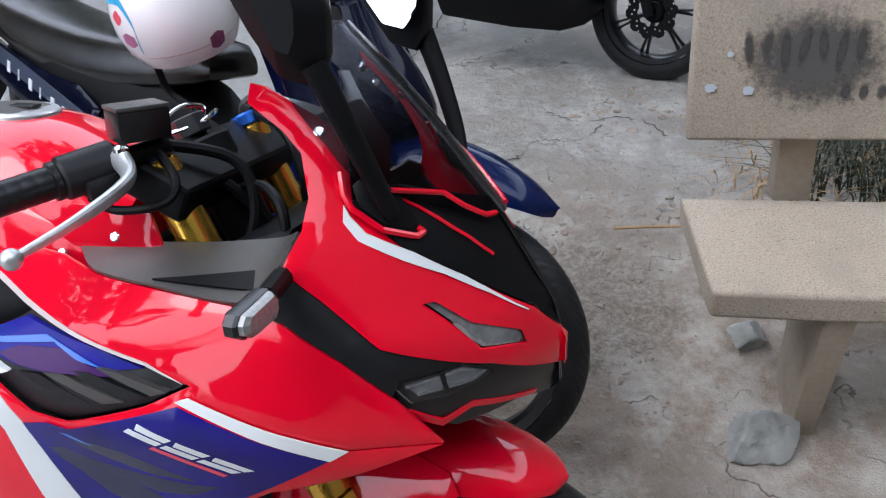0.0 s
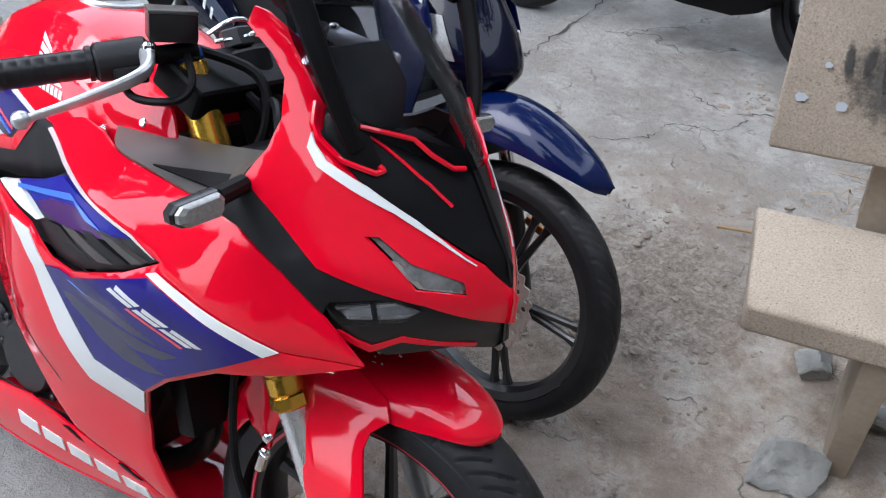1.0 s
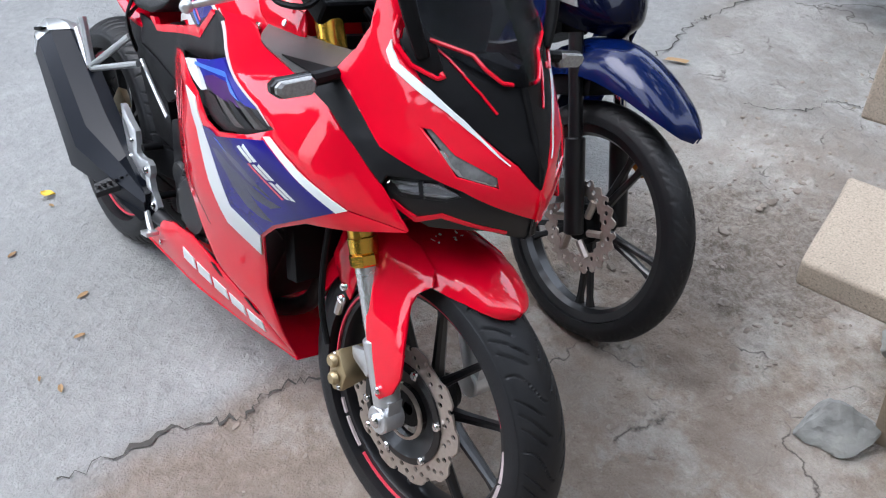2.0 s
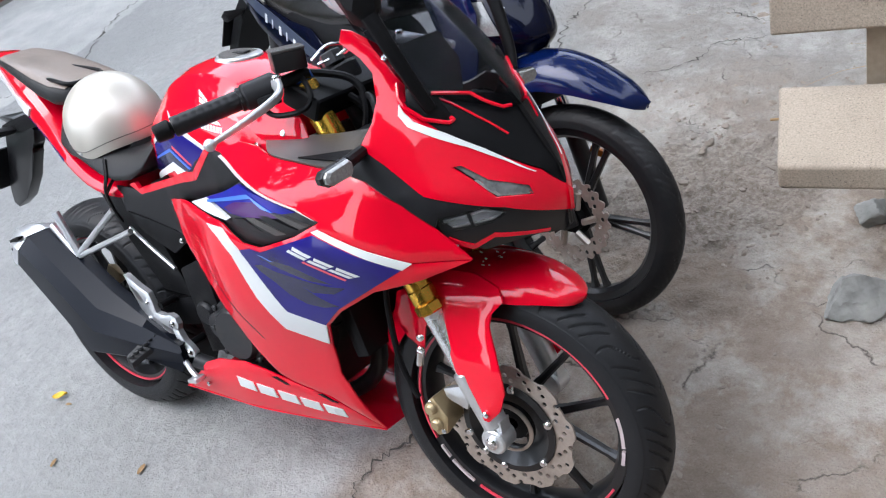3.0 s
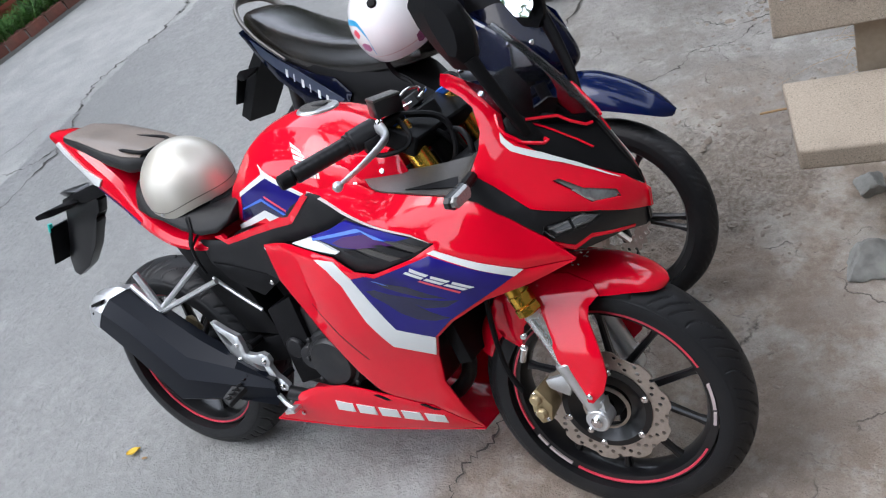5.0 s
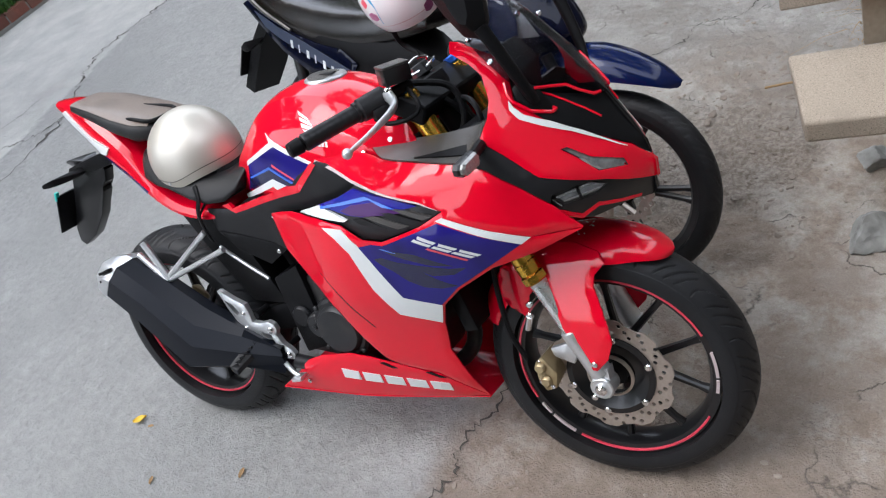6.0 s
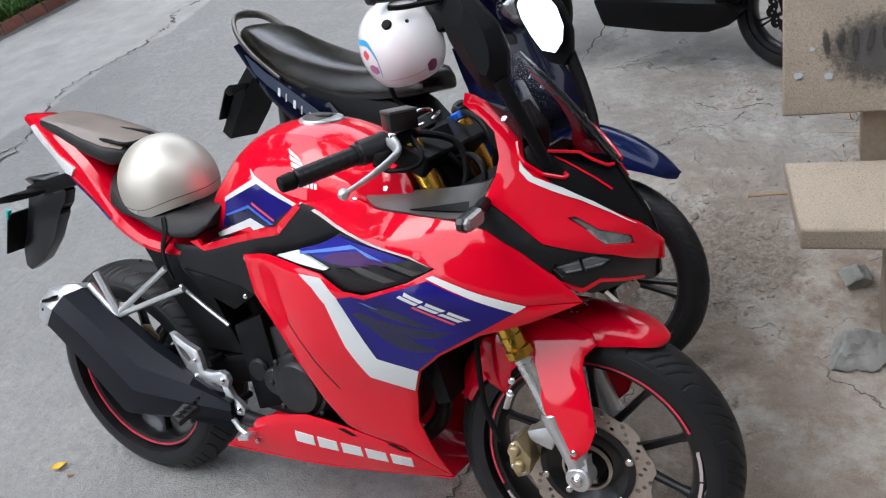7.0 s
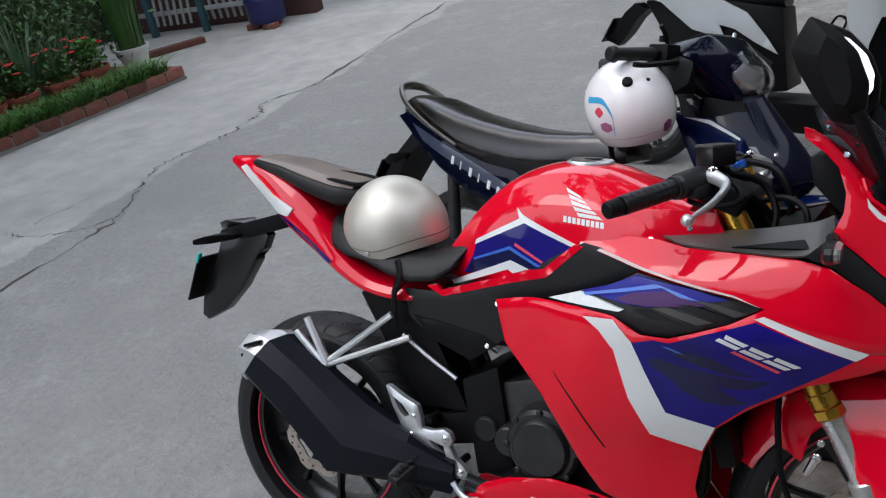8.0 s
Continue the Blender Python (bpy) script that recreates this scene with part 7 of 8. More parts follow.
LEG = [(0.80, 0.85), (0.90, 0.845), (0.99, 0.805), (1.02, 0.76), (1.02, 0.66), (1.0, 0.55), (0.97, 0.42), (0.88, 0.33), (0.80, 0.36), (0.84, 0.50), (0.88, 0.62), (0.88, 0.70), (0.83, 0.79)]
shell("leg_shield", LEG, lambda x, z: 0.125 + 0.06 * max(0, 0.95 - x), NAVY, mop, "dark blue leg shield", ds=0.02)
shell("shield_flash", [(0.83, 0.845), (0.90, 0.842), (0.985, 0.803), (0.985, 0.797), (0.90, 0.832)], lambda x, z: 0.125 + 0.06 * max(0, 0.95 - x), WHITE, mop, "white stripe on the leg shield", lift=0.002, thick=0.002, roll=0.0003)
bm = bmesh.new()
hull(bm, [(0.72, s * 0.085, 1.03) for s in (-1, 1)] + [(0.86, s * 0.10, 1.055) for s in (-1, 1)] + [(0.93, s * 0.075, 0.995) for s in (-1, 1)] + [(0.945, s * 0.06, 0.885) for s in (-1, 1)] + [(0.78, s * 0.09, 0.92) for s in (-1, 1)] + [(0.90, s * 0.06, 0.86) for s in (-1, 1)] + [(0.76, s * 0.16, 1.0) for s in (-1, 1)] + [(0.84, s * 0.17, 1.0) for s in (-1, 1)], 0.015)
hc = part("handlebar_cowl", bm, NAVYBLACK, mop, "blue black handlebar cowl", sharp=45)
for s in (-1, 1):
    bm = bmesh.new()
    tube(bm, [(0.83, s * 0.08, 1.0), (0.80, s * 0.20, 1.0), (0.755, s * 0.37, 0.992)], 0.011, 10)
    hb = part("handlebar", bm, BLACK, mop)
    bm = bmesh.new()
    cyl(bm, (0.785, s * 0.235, 0.999), (0.757, s * 0.36, 0.993), 0.017, 0.016, 18, bev=0.003)
    cyl(bm, (0.757, s * 0.36, 0.993), (0.752, s * 0.378, 0.992), 0.021, 0.019, 18, bev=0.003)
    part("grip", bm, RUBBER, hb, "black grip")
    bm = bmesh.new()
    hull(bm, [(0.79 + a, s * b, 1.0 + c) for a in (-0.025, 0.03) for b in (0.16, 0.225) for c in (-0.028, 0.024)], 0.006)
    part("switch_block", bm, BLACK, hb)
    if s < 0:
        bm = bmesh.new()
        hull(bm, [(0.825, -0.16, 1.0), (0.865, -0.17, 0.985), (0.885, -0.225, 0.93), (0.86, -0.245, 0.905), (0.835, -0.235, 0.90), (0.80, -0.19, 0.93), (0.80, -0.24, 0.985), (0.87, -0.15, 0.90)], 0.008)
        part("lever_shroud", bm, BLACK, hb, "black plastic shroud round the lever pivot")
    bm = bmesh.new()
    tube(bm, [(0.82, s * 0.18, 0.985), (0.85, s * 0.24, 0.98), (0.83, s * 0.33, 0.97), (0.82, s * 0.37, 0.97)], 0.007, 8)
    part("lever", bm, BLACK, hb)
    bm = bmesh.new()
    tube(bm, [(0.79, s * 0.175, 1.02), (0.785, s * 0.185, 1.05), (0.78, s * 0.20, 1.07)], 0.006, 8)
    cyl(bm, (0.782, s * 0.185, 1.03), (0.782, s * 0.185, 1.045), 0.011, 0.011, 10)
    part("mirror_stub", bm, BLACK if s < 0 else CHROME, hb, "empty mirror mount")
bm = bmesh.new()
sheet(bm, lambda u, v: (0.915 + 0.072 * math.cos(u) * math.cos(v), 0.098 * math.sin(u) * math.cos(v), 0.962 + 0.063 * math.sin(v) - 0.35 * 0.072 * math.cos(u)), [radians(-82 + 164 * k / 24) for k in range(25)], [radians(-70 + 140 * k / 12) for k in range(13)], 0.003)
part("headlamp", bm, HEADLENS, hc, "clear wrap-round headlamp lens").visible_shadow = False
bm = bmesh.new()
sheet(bm, lambda u, v: (0.905 + 0.058 * math.cos(u) * math.cos(v), 0.086 * math.sin(u) * math.cos(v), 0.962 + 0.053 * math.sin(v) - 0.35 * 0.072 * math.cos(u)), [radians(-82 + 164 * k / 48) for k in range(49)], [radians(-70 + 140 * k / 12) for k in range(13)], 0.003)
part("lamp_bowl", bm, REFLECT, hc)
bm = bmesh.new()
hull(bm, [(0.74, s * 0.06, 1.03) for s in (-1, 1)] + [(0.83, s * 0.08, 1.06) for s in (-1, 1)] + [(0.87, s * 0.07, 1.045) for s in (-1, 1)], 0.006)
part("speedometer", bm, GLOSSBLACK, hc)
# body, seat and tail
bm = bmesh.new()
hull(bm, [(0.30, s * 0.09, 0.30) for s in (-1, 1)] + [(0.78, s * 0.09, 0.28) for s in (-1, 1)] + [(0.88, s * 0.08, 0.45) for s in (-1, 1)] + [(0.30, s * 0.09, 0.52) for s in (-1, 1)] + [(0.60, s * 0.08, 0.50) for s in (-1, 1)], 0.01)
part("engine_block", bm, DARKMETAL, mop, "dark engine block")
bm = bmesh.new()
rings = []
for x, t, b0, w in ((-0.27, 0.80, 0.75, 0.06), (-0.18, 0.80, 0.69, 0.09), (0.0, 0.76, 0.60, 0.115), (0.2, 0.72, 0.54, 0.12), (0.42, 0.69, 0.50, 0.115), (0.54, 0.66, 0.49, 0.09), (0.66, 0.60, 0.46, 0.06), (0.86, 0.66, 0.56, 0.05), (0.96, 0.80, 0.62, 0.05)):
    rings.append([(x, w * c, b0 + (t - b0) * h) for c, h in ((-0.7, 0), (-1, 0.3), (-1, 0.75), (-0.85, 1), (0.85, 1), (1, 0.75), (1, 0.3), (0.7, 0))])
loft(bm, rings)
part("body_shell", bm, BLACK, mop, "black body shell", sharp=40)
TAILB = [(-0.285, 0.775), (-0.24, 0.79), (-0.10, 0.735), (0.03, 0.685), (0.16, 0.655), (0.27, 0.645), (0.34, 0.60), (0.30, 0.545), (0.22, 0.53), (0.08, 0.555), (-0.06, 0.625), (-0.18, 0.70)]
shell("side_cover", TAILB, lambda x, z: 0.128 - 0.12 * max(0, -x - 0.05), NAVYBLACK, mop, "blue black side cover", ds=0.02)
shell("cover_band", [(-0.20, 0.755), (-0.08, 0.715), (0.05, 0.672), (0.17, 0.628), (0.30, 0.58), (0.27, 0.555), (0.12, 0.605), (-0.02, 0.655), (-0.14, 0.70)], lambda x, z: 0.128 - 0.12 * max(0, -x - 0.05), mat("grey blue decal", (0.04, 0.05, 0.085), 0.3, coat=0.7, var=0.15), mop, "grey blue band", lift=0.002, thick=0.002, roll=0.0003)
for k, wd in enumerate((0.011, 0.004, 0.012, 0.004, 0.012, 0.011)):
    x0, z0 = 0.006 + 0.040 * k, 0.640 - 0.0155 * k
    shell("letter_block", [(x0, z0), (x0 + 0.004, z0 + 0.026), (x0 + 0.004 + wd, z0 + 0.026 - 0.35 * wd), (x0 + wd, z0 - 0.35 * wd)], lambda x, z: 0.128 - 0.12 * max(0, -x - 0.05), WHITE, mop, "white lettering block", lift=0.004, thick=0.002, roll=0.0002, ds=0.02)
bm = bmesh.new()
rings = []
for x, t, b0, w in ((-0.305, 0.812, 0.785, 0.045), (-0.285, 0.832, 0.775, 0.07), (-0.24, 0.848, 0.768, 0.092), (-0.17, 0.842, 0.745, 0.108), (-0.09, 0.820, 0.715, 0.118), (0.0, 0.800, 0.688, 0.122), (0.12, 0.782, 0.662, 0.122), (0.24, 0.769, 0.650, 0.120), (0.36, 0.766, 0.655, 0.116), (0.46, 0.772, 0.668, 0.108), (0.54, 0.778, 0.682, 0.098), (0.60, 0.772, 0.695, 0.086), (0.628, 0.750, 0.705, 0.072)):
    h = t - b0
    half = [(0.90, 0.0), (0.97, 0.10), (0.99, 0.30), (0.965, 0.52), (0.93, 0.70), (0.885, 0.83), (0.82, 0.905), (0.70, 0.95), (0.5, 0.98), (0.25, 0.995)]
    rings.append([(x, -w * q, b0 + h * f) for q, f in half] + [(x, 0.0, t)] + [(x, w * q, b0 + h * f) for q, f in reversed(half)])
loft(bm, rings)
part("long_seat", bm, MOPSEAT, mop, "long smooth black seat with scattered brown patches", sharp=60)
bm = bmesh.new()
for s in (-1, 1):
    tube(bm, [(-0.335, -s * 0.012, 0.878), (-0.315, s * 0.06, 0.868), (-0.24, s * 0.108, 0.82), (-0.12, s * 0.132, 0.762), (0.03, s * 0.136, 0.70)], 0.016, 12, r_end=0.006, flatten=0.7)
part("grab_rail", bm, RAIL, mop, "worn dull metal grab rail")
bm = bmesh.new()
hull(bm, [(-0.29, s * 0.045, 0.78) for s in (-1, 1)] + [(-0.27, s * 0.06, 0.74) for s in (-1, 1)] + [(-0.32, s * 0.04, 0.80) for s in (-1, 1)] + [(-0.20, s * 0.06, 0.72) for s in (-1, 1)], 0.006)
part("tail_lamp", bm, mat("red lens", (0.3, 0.01, 0.01), 0.15, coat=0.5), mop, "red tail lamp")
bm = bmesh.new()
loft(bm, [[(x, -w, z), (x - 0.05, -w, z + 0.02), (x - 0.05, w, z + 0.02), (x, w, z)] for x, z, w in ((-0.20, 0.70, 0.06), (-0.27, 0.62, 0.07), (-0.34, 0.52, 0.07), (-0.42, 0.42, 0.06))])
part("rear_mudguard", bm, BLACK, mop, "black rear mudguard")
bm = bmesh.new()
box(bm, (0.008, 0.19, 0.13), pose(-0.40, 0, 0.555, 0, 28, 0), 0.002)
pl = part("plate_holder", bm, BLACK, mop, "black plate holder")
bm = bmesh.new()
box(bm, (0.003, 0.18, 0.125), pose(-0.406, 0, 0.553, 0, 28, 0), 0.001)
part("number_plate", bm, PLATE, pl)
for s in (-1, 1):
    bm = bmesh.new()
    hull(bm, [(-0.25, s * 0.06, 0.65), (-0.27, s * 0.06, 0.63), (-0.29, s * 0.13, 0.645), (-0.325, s * 0.13, 0.62), (-0.31, s * 0.12, 0.60), (-0.275, s * 0.12, 0.61)], 0.004)
    part("rear_indicator", bm, BLACK, mop)
    bm = bmesh.new()
    cyl(bm, (0.02, s * 0.10, 0.30), (-0.01, s * 0.10, 0.60), 0.024, 0.020, 14)
    part("shock_absorber", bm, DARKMETAL, mop)
bm = bmesh.new()
tube(bm, [(0.60, -0.09, 0.33), (0.45, -0.12, 0.25), (0.2, -0.13, 0.25), (-0.05, -0.13, 0.30), (-0.25, -0.13, 0.36)], 0.03, 14, r_end=0.04)
part("exhaust", bm, DARKMETAL, mop)
bm = bmesh.new()
sp2 = BLUEFRAME.inverted() @ Vector((0.40, 1.10, 0.006))
tube(bm, [(0.40, 0.09, 0.28), tuple(sp2)], 0.010, 8, smooth=False)
part("side_stand", bm, BLACK, mop)

# ---- white helmet hung from the moped's bar ----
wh = root("open_helmet", BLUEFRAME @ pose(0.748, -0.262, 0.868, 24, 4, -20), "white helmet with small stickers hung on the handlebar", "helmet")
bm = bmesh.new()
helmet_shell(bm, 0.124, 0.108, 0.122, -0.62, 0.005)
ws = part("helmet_shell", bm, HELMWHITE, wh, "glossy white shell", sharp=60)
bm = bmesh.new()
helmet_shell(bm, 0.116, 0.10, 0.114, -0.6, 0.01)
part("liner", bm, BLACK, wh, sharp=60)
bm = bmesh.new()
revolve(bm, [(1.0, 0.0), (1.006, 0.004), (1.0, 0.008), (0.99, 0.004)], 64, Matrix.Translation((0, 0, -0.045)) @ Matrix.Diagonal((0.1155, 0.1005, 0.5, 1)) @ Matrix.Rotation(radians(90), 4, "X"))
part("trim_line", bm, mat("pink trim", (0.6, 0.45, 0.45), 0.4), wh, "thin pink line")


def on_helmet(az, el, lift=1.006):
    return Vector((0.124 * lift * math.cos(az) * math.cos(el), 0.108 * lift * math.sin(az) * math.cos(el), 0.122 * lift * math.sin(el)))


bm = bmesh.new()
p = on_helmet(radians(-32), radians(47), 1.0)
bolt(bm, p, p, 0.0135, 0.006)
part("visor_button", bm, BLACK, wh, "black visor button")
bm = bmesh.new()
p = on_helmet(radians(4), radians(41), 1.0)
bolt(bm, p, p, 0.005, 0.002)
part("snap", bm, CHARCOAL, wh)
bm = bmesh.new()
sheet(bm, lambda u, v: on_helmet(radians(cr([0, 0.25, 0.5, 0.75, 1.0], [-104, -77, -65, -61, -64], u)), radians(cr([0, 0.25, 0.5, 0.75, 1.0], [26, 28, 17, 4, -14], u) + 3.2 * v * (1.2 - u * 0.6))), lin(0, 1, 12), lin(-1, 1, 3), 0.0006)
part("sticker", bm, CYAN, wh, "curved blue sticker")
bm = bmesh.new()
sheet(bm, lambda u, v: on_helmet(radians(-87 + 13 * u), radians(14 + 7 * v * (1 - 1.6 * abs(u - 0.5)))), lin(0, 1, 6), lin(-1, 1, 5), 0.0006)
part("sticker", bm, REDMARK, wh, "red patch sticker")
bm = bmesh.new()
sheet(bm, lambda u, v: on_helmet(radians(-81 + 16 * u), radians(-4 + 7 * v * (1 - abs(u - 0.5)))), lin(0, 1, 6), lin(-1, 1, 4), 0.0006)
part("sticker", bm, mat("mauve sticker", (0.4, 0.12, 0.25), 0.4, var=0.5, grain=120), wh, "mauve patch sticker")
bm = bmesh.new()
sheet(bm, lambda u, v: on_helmet(radians(2 + 16 * u), radians(-20 + 7 * v * (1.2 - abs(u - 0.5)))), lin(0, 1, 6), lin(-1, 1, 4), 0.0006)
part("sticker", bm, mat("plum sticker", (0.2, 0.05, 0.12), 0.4, var=0.6, grain=120), wh, "dark plum sticker")
bm = bmesh.new()
tube(bm, [(-0.03, -0.06, -0.07), (-0.03, -0.065, -0.12), (-0.02, -0.06, -0.15), (0.01, -0.05, -0.17), (0.035, -0.06, -0.19)], 0.007, 8, flatten=0.5)
part("strap", bm, BLACK, wh, "black chin strap")

# ---- white scooter ----
SCOOTFRAME = pose(0.10, 2.55, 0, 0, 0, -4) @ pose(0, 0, 0, -12, 0, 0)
sc = root("scooter", SCOOTFRAME, "white and black scooter parked behind the moped", "scooter")
TURN_S = pose(1.24, 0, 0) @ pose(0, 0, 0, 0, 0, -12) @ pose(-1.24, 0, 0)
plain_wheel(sc, TURN_S @ pose(1.22, 0, 0.25), 0.25, 0.045, 0.178, "front_wheel", "black cast front wheel", 7, 4, 0.006)
plain_wheel(sc, pose(0.0, 0, 0.25), 0.25, 0.05, 0.178, "rear_wheel", "black rear wheel", 5, 5, 0.010)
bm = disc_bm(0.095, 0.05, 10, 30, 0.004)
q = part("brake_disc", bm, BLACK, sc)
q.matrix_basis = TURN_S @ pose(1.22, -0.06, 0.25)
for s in (-1, 1):
    bm = bmesh.new()
    cyl(bm, (1.10, s * 0.075, 0.58), (1.22, s * 0.075, 0.235), 0.02, 0.019, 16, bev=0.003)
    q = part("fork_leg", bm, BLACK, sc, "black fork leg")
    q.matrix_basis = TURN_S


SGUARD = [(1.00, 0.44), (1.07, 0.49), (1.12, 0.515), (1.155, 0.465), (1.18, 0.46), (1.21, 0.48), (1.26, 0.535), (1.31, 0.52), (1.37, 0.495), (1.36, 0.53), (1.31, 0.575), (1.25, 0.60), (1.16, 0.60), (1.10, 0.555), (1.04, 0.49)]
for q in shell("mudguard_side", SGUARD, lambda x, z: 0.068 - 0.6 * max(0, z - 0.56) - 0.2 * max(0, x - 1.28), SCOOTWHITE, sc, "white front mudguard", ds=0.02, roll=0.006):
    q.matrix_basis = TURN_S
bm = bmesh.new()
sheet(bm, lambda u, v: (1.06 + 0.28 * u, 0.046 * v, cr([0, 0.3, 0.6, 1.0], [0.535, 0.60, 0.60, 0.545], u) - 0.012 * v * v), lin(0, 1, 14), lin(-1, 1, 9), 0.003)
q = part("mudguard_top", bm, SCOOTWHITE, sc)
q.matrix_basis = TURN_S
APRON = [(0.86, 0.95), (0.96, 0.98), (1.10, 0.80), (1.19, 0.68), (1.17, 0.655), (1.0, 0.65), (0.962, 0.55), (0.952, 0.42), (0.915, 0.48), (0.89, 0.56), (0.87, 0.69)]
shell("apron", APRON, lambda x, z: 0.19 - 0.75 * max(0, x - 1.0), SCOOTWHITE, sc, "glossy white front apron", ds=0.025, both=False)
bm = bmesh.new()
hull(bm, [(0.90, s * 0.16, 0.93) for s in (-1, 1)] + [(1.06, s * 0.07, 0.90) for s in (-1, 1)] + [(1.15, s * 0.05, 0.66) for s in (-1, 1)] + [(1.02, s * 0.05, 0.45) for s in (-1, 1)] + [(0.95, s * 0.17, 0.40) for s in (-1, 1)] + [(0.88, s * 0.15, 0.60) for s in (-1, 1)] + [(1.0, s * 0.07, 0.25) for s in (-1, 1)] + [(0.95, s * 0.15, 0.26) for s in (-1, 1)], 0.01)
part("front_inner", bm, BLACK, sc, "black inner front panel")
bm = bmesh.new()
hull(bm, [(0.42, s * 0.17, 0.33) for s in (-1, 1)] + [(0.98, s * 0.17, 0.30) for s in (-1, 1)] + [(1.04, s * 0.13, 0.25) for s in (-1, 1)] + [(0.99, s * 0.12, 0.20) for s in (-1, 1)] + [(0.90, s * 0.12, 0.172) for s in (-1, 1)] + [(0.72, s * 0.12, 0.175) for s in (-1, 1)] + [(0.45, s * 0.13, 0.205) for s in (-1, 1)], 0.022)
part("footboard", bm, BLACK, sc, "black footboard")
bm = bmesh.new()
hull(bm, [(0.62, s * 0.13, 0.70) for s in (-1, 1)] + [(0.66, s * 0.14, 0.36) for s in (-1, 1)] + [(0.30, s * 0.15, 0.34) for s in (-1, 1)] + [(0.12, s * 0.10, 0.60) for s in (-1, 1)] + [(0.02, s * 0.10, 0.76) for s in (-1, 1)] + [(0.42, s * 0.14, 0.74) for s in (-1, 1)], 0.012)
part("rear_body", bm, BLACK, sc, "black underseat body")
REARP = [(-0.12, 0.86), (0.0, 0.86), (0.16, 0.82), (0.36, 0.76), (0.49, 0.69), (0.57, 0.59), (0.62, 0.515), (0.53, 0.565), (0.44, 0.625), (0.375, 0.645), (0.42, 0.545), (0.34, 0.605), (0.26, 0.63), (0.12, 0.75), (0.0, 0.79), (-0.10, 0.82)]
shell("rear_panel", REARP, lambda x, z: 0.175 - 0.22 * max(0, 0.15 - x), SCOOTWHITE, sc, "glossy white rear side panel", ds=0.025)
shell("rear_trim", [(0.40, 0.60), (0.50, 0.555), (0.60, 0.48), (0.55, 0.42), (0.44, 0.46)], lambda x, z: 0.168, CHARCOAL, sc, "dark insert", ds=0.03)
bm = bmesh.new()
rings = []
for x, t, h, w in ((-0.25, 0.90, 0.05, 0.07), (-0.15, 0.90, 0.08, 0.11), (0.1, 0.85, 0.09, 0.14), (0.3, 0.81, 0.10, 0.15), (0.5, 0.80, 0.10, 0.13), (0.62, 0.77, 0.07, 0.09)):
    rings.append([(x, w * math.copysign(abs(math.cos(a)) ** 0.7, math.cos(a)), t - h + h * (0.5 + 0.5 * math.copysign(abs(math.sin(a)) ** 0.75, math.sin(a)))) for a in [2 * math.pi * k / 24 for k in range(24)]])
loft(bm, rings)
part("scooter_seat", bm, VINYL, sc, "black scooter seat", sharp=60)
bm = bmesh.new()
loft(bm, [[(x, -w, z), (x - 0.06, -w, z + 0.03), (x - 0.06, w, z + 0.03), (x, w, z)] for x, z, w in ((0.02, 0.72, 0.06), (-0.03, 0.68, 0.06), (-0.08, 0.61, 0.055), (-0.13, 0.56, 0.04))])
part("rear_mudguard", bm, BLACK, sc, "black rear mudguard")
bm = bmesh.new()
box(bm, (0.006, 0.17, 0.12), pose(-0.165, 0, 0.635, 0, 30, 0), 0.002)
part("number_plate", bm, DARKMETAL, sc, "number plate seen from behind")
bm = bmesh.new()
hull(bm, [(0.05, -0.17, 0.50), (0.30, -0.18, 0.36), (0.05, -0.17, 0.36), (-0.18, -0.17, 0.52), (-0.18, -0.17, 0.42), (0.05, -0.11, 0.50), (0.30, -0.12, 0.36), (-0.18, -0.11, 0.44)], 0.012)
part("exhaust", bm, DARKMETAL, sc)
bag = root("shopping_bag", SCOOTFRAME @ pose(0.80, -0.10, 0.56, 0, 28, 0), "beige striped woven bag hung inside the scooter's apron", "bag")
bm = bmesh.new()
loft(bm, [[(0.052 * w * math.copysign(abs(math.cos(a)) ** 0.45, math.cos(a)), 0.034 * d * math.copysign(abs(math.sin(a)) ** 0.6, math.sin(a)), z) for a in [2 * math.pi * k / 24 for k in range(24)]]
          for z, w, d in ((-0.058, 0.90, 0.75), (-0.052, 1.0, 0.95), (-0.01, 1.03, 1.12), (0.035, 1.0, 0.9), (0.058, 0.97, 0.45), (0.064, 0.95, 0.25))])
cloth = part("bag_body", bm, CHECK, bag, sharp=50)
for k in range(6):
    for s in (-1, 1):
        bm = bmesh.new()
        z = -0.042 + 0.016 * k
        sheet(bm, lambda u, v: (0.046 * u, s * (0.0345 + 0.0045 * (1 - (z / 0.06) ** 2)) * (1 - 0.10 * u ** 4), z + 0.0022 * v), lin(-1, 1, 9), lin(-1, 1, 2), 0.0006 * s)
        part("stripe", bm, REDMARK if k % 3 == 1 else BARREL, cloth)
for s in (-1, 1):
    bm = bmesh.new()
    tube(bm, [(-0.026, s * 0.010, 0.055), (-0.018, s * 0.012, 0.10), (0.018, s * 0.012, 0.10), (0.026, s * 0.010, 0.055)], 0.004, 8)
    part("bag_handle", bm, BLACK, bag)
bm = bmesh.new()
tube(bm, [(0.97, -0.33, 0.99), (0.95, -0.12, 1.02), (0.95, 0.12, 1.02), (0.97, 0.33, 0.99)], 0.014, 10)
part("handlebar", bm, BLACK, sc)
bm = bmesh.new()
hull(bm, [(0.90, s * 0.12, 1.0) for s in (-1, 1)] + [(1.05, s * 0.08, 1.0) for s in (-1, 1)] + [(0.95, s * 0.10, 1.06) for s in (-1, 1)] + [(1.05, s * 0.06, 0.92) for s in (-1, 1)], 0.015)
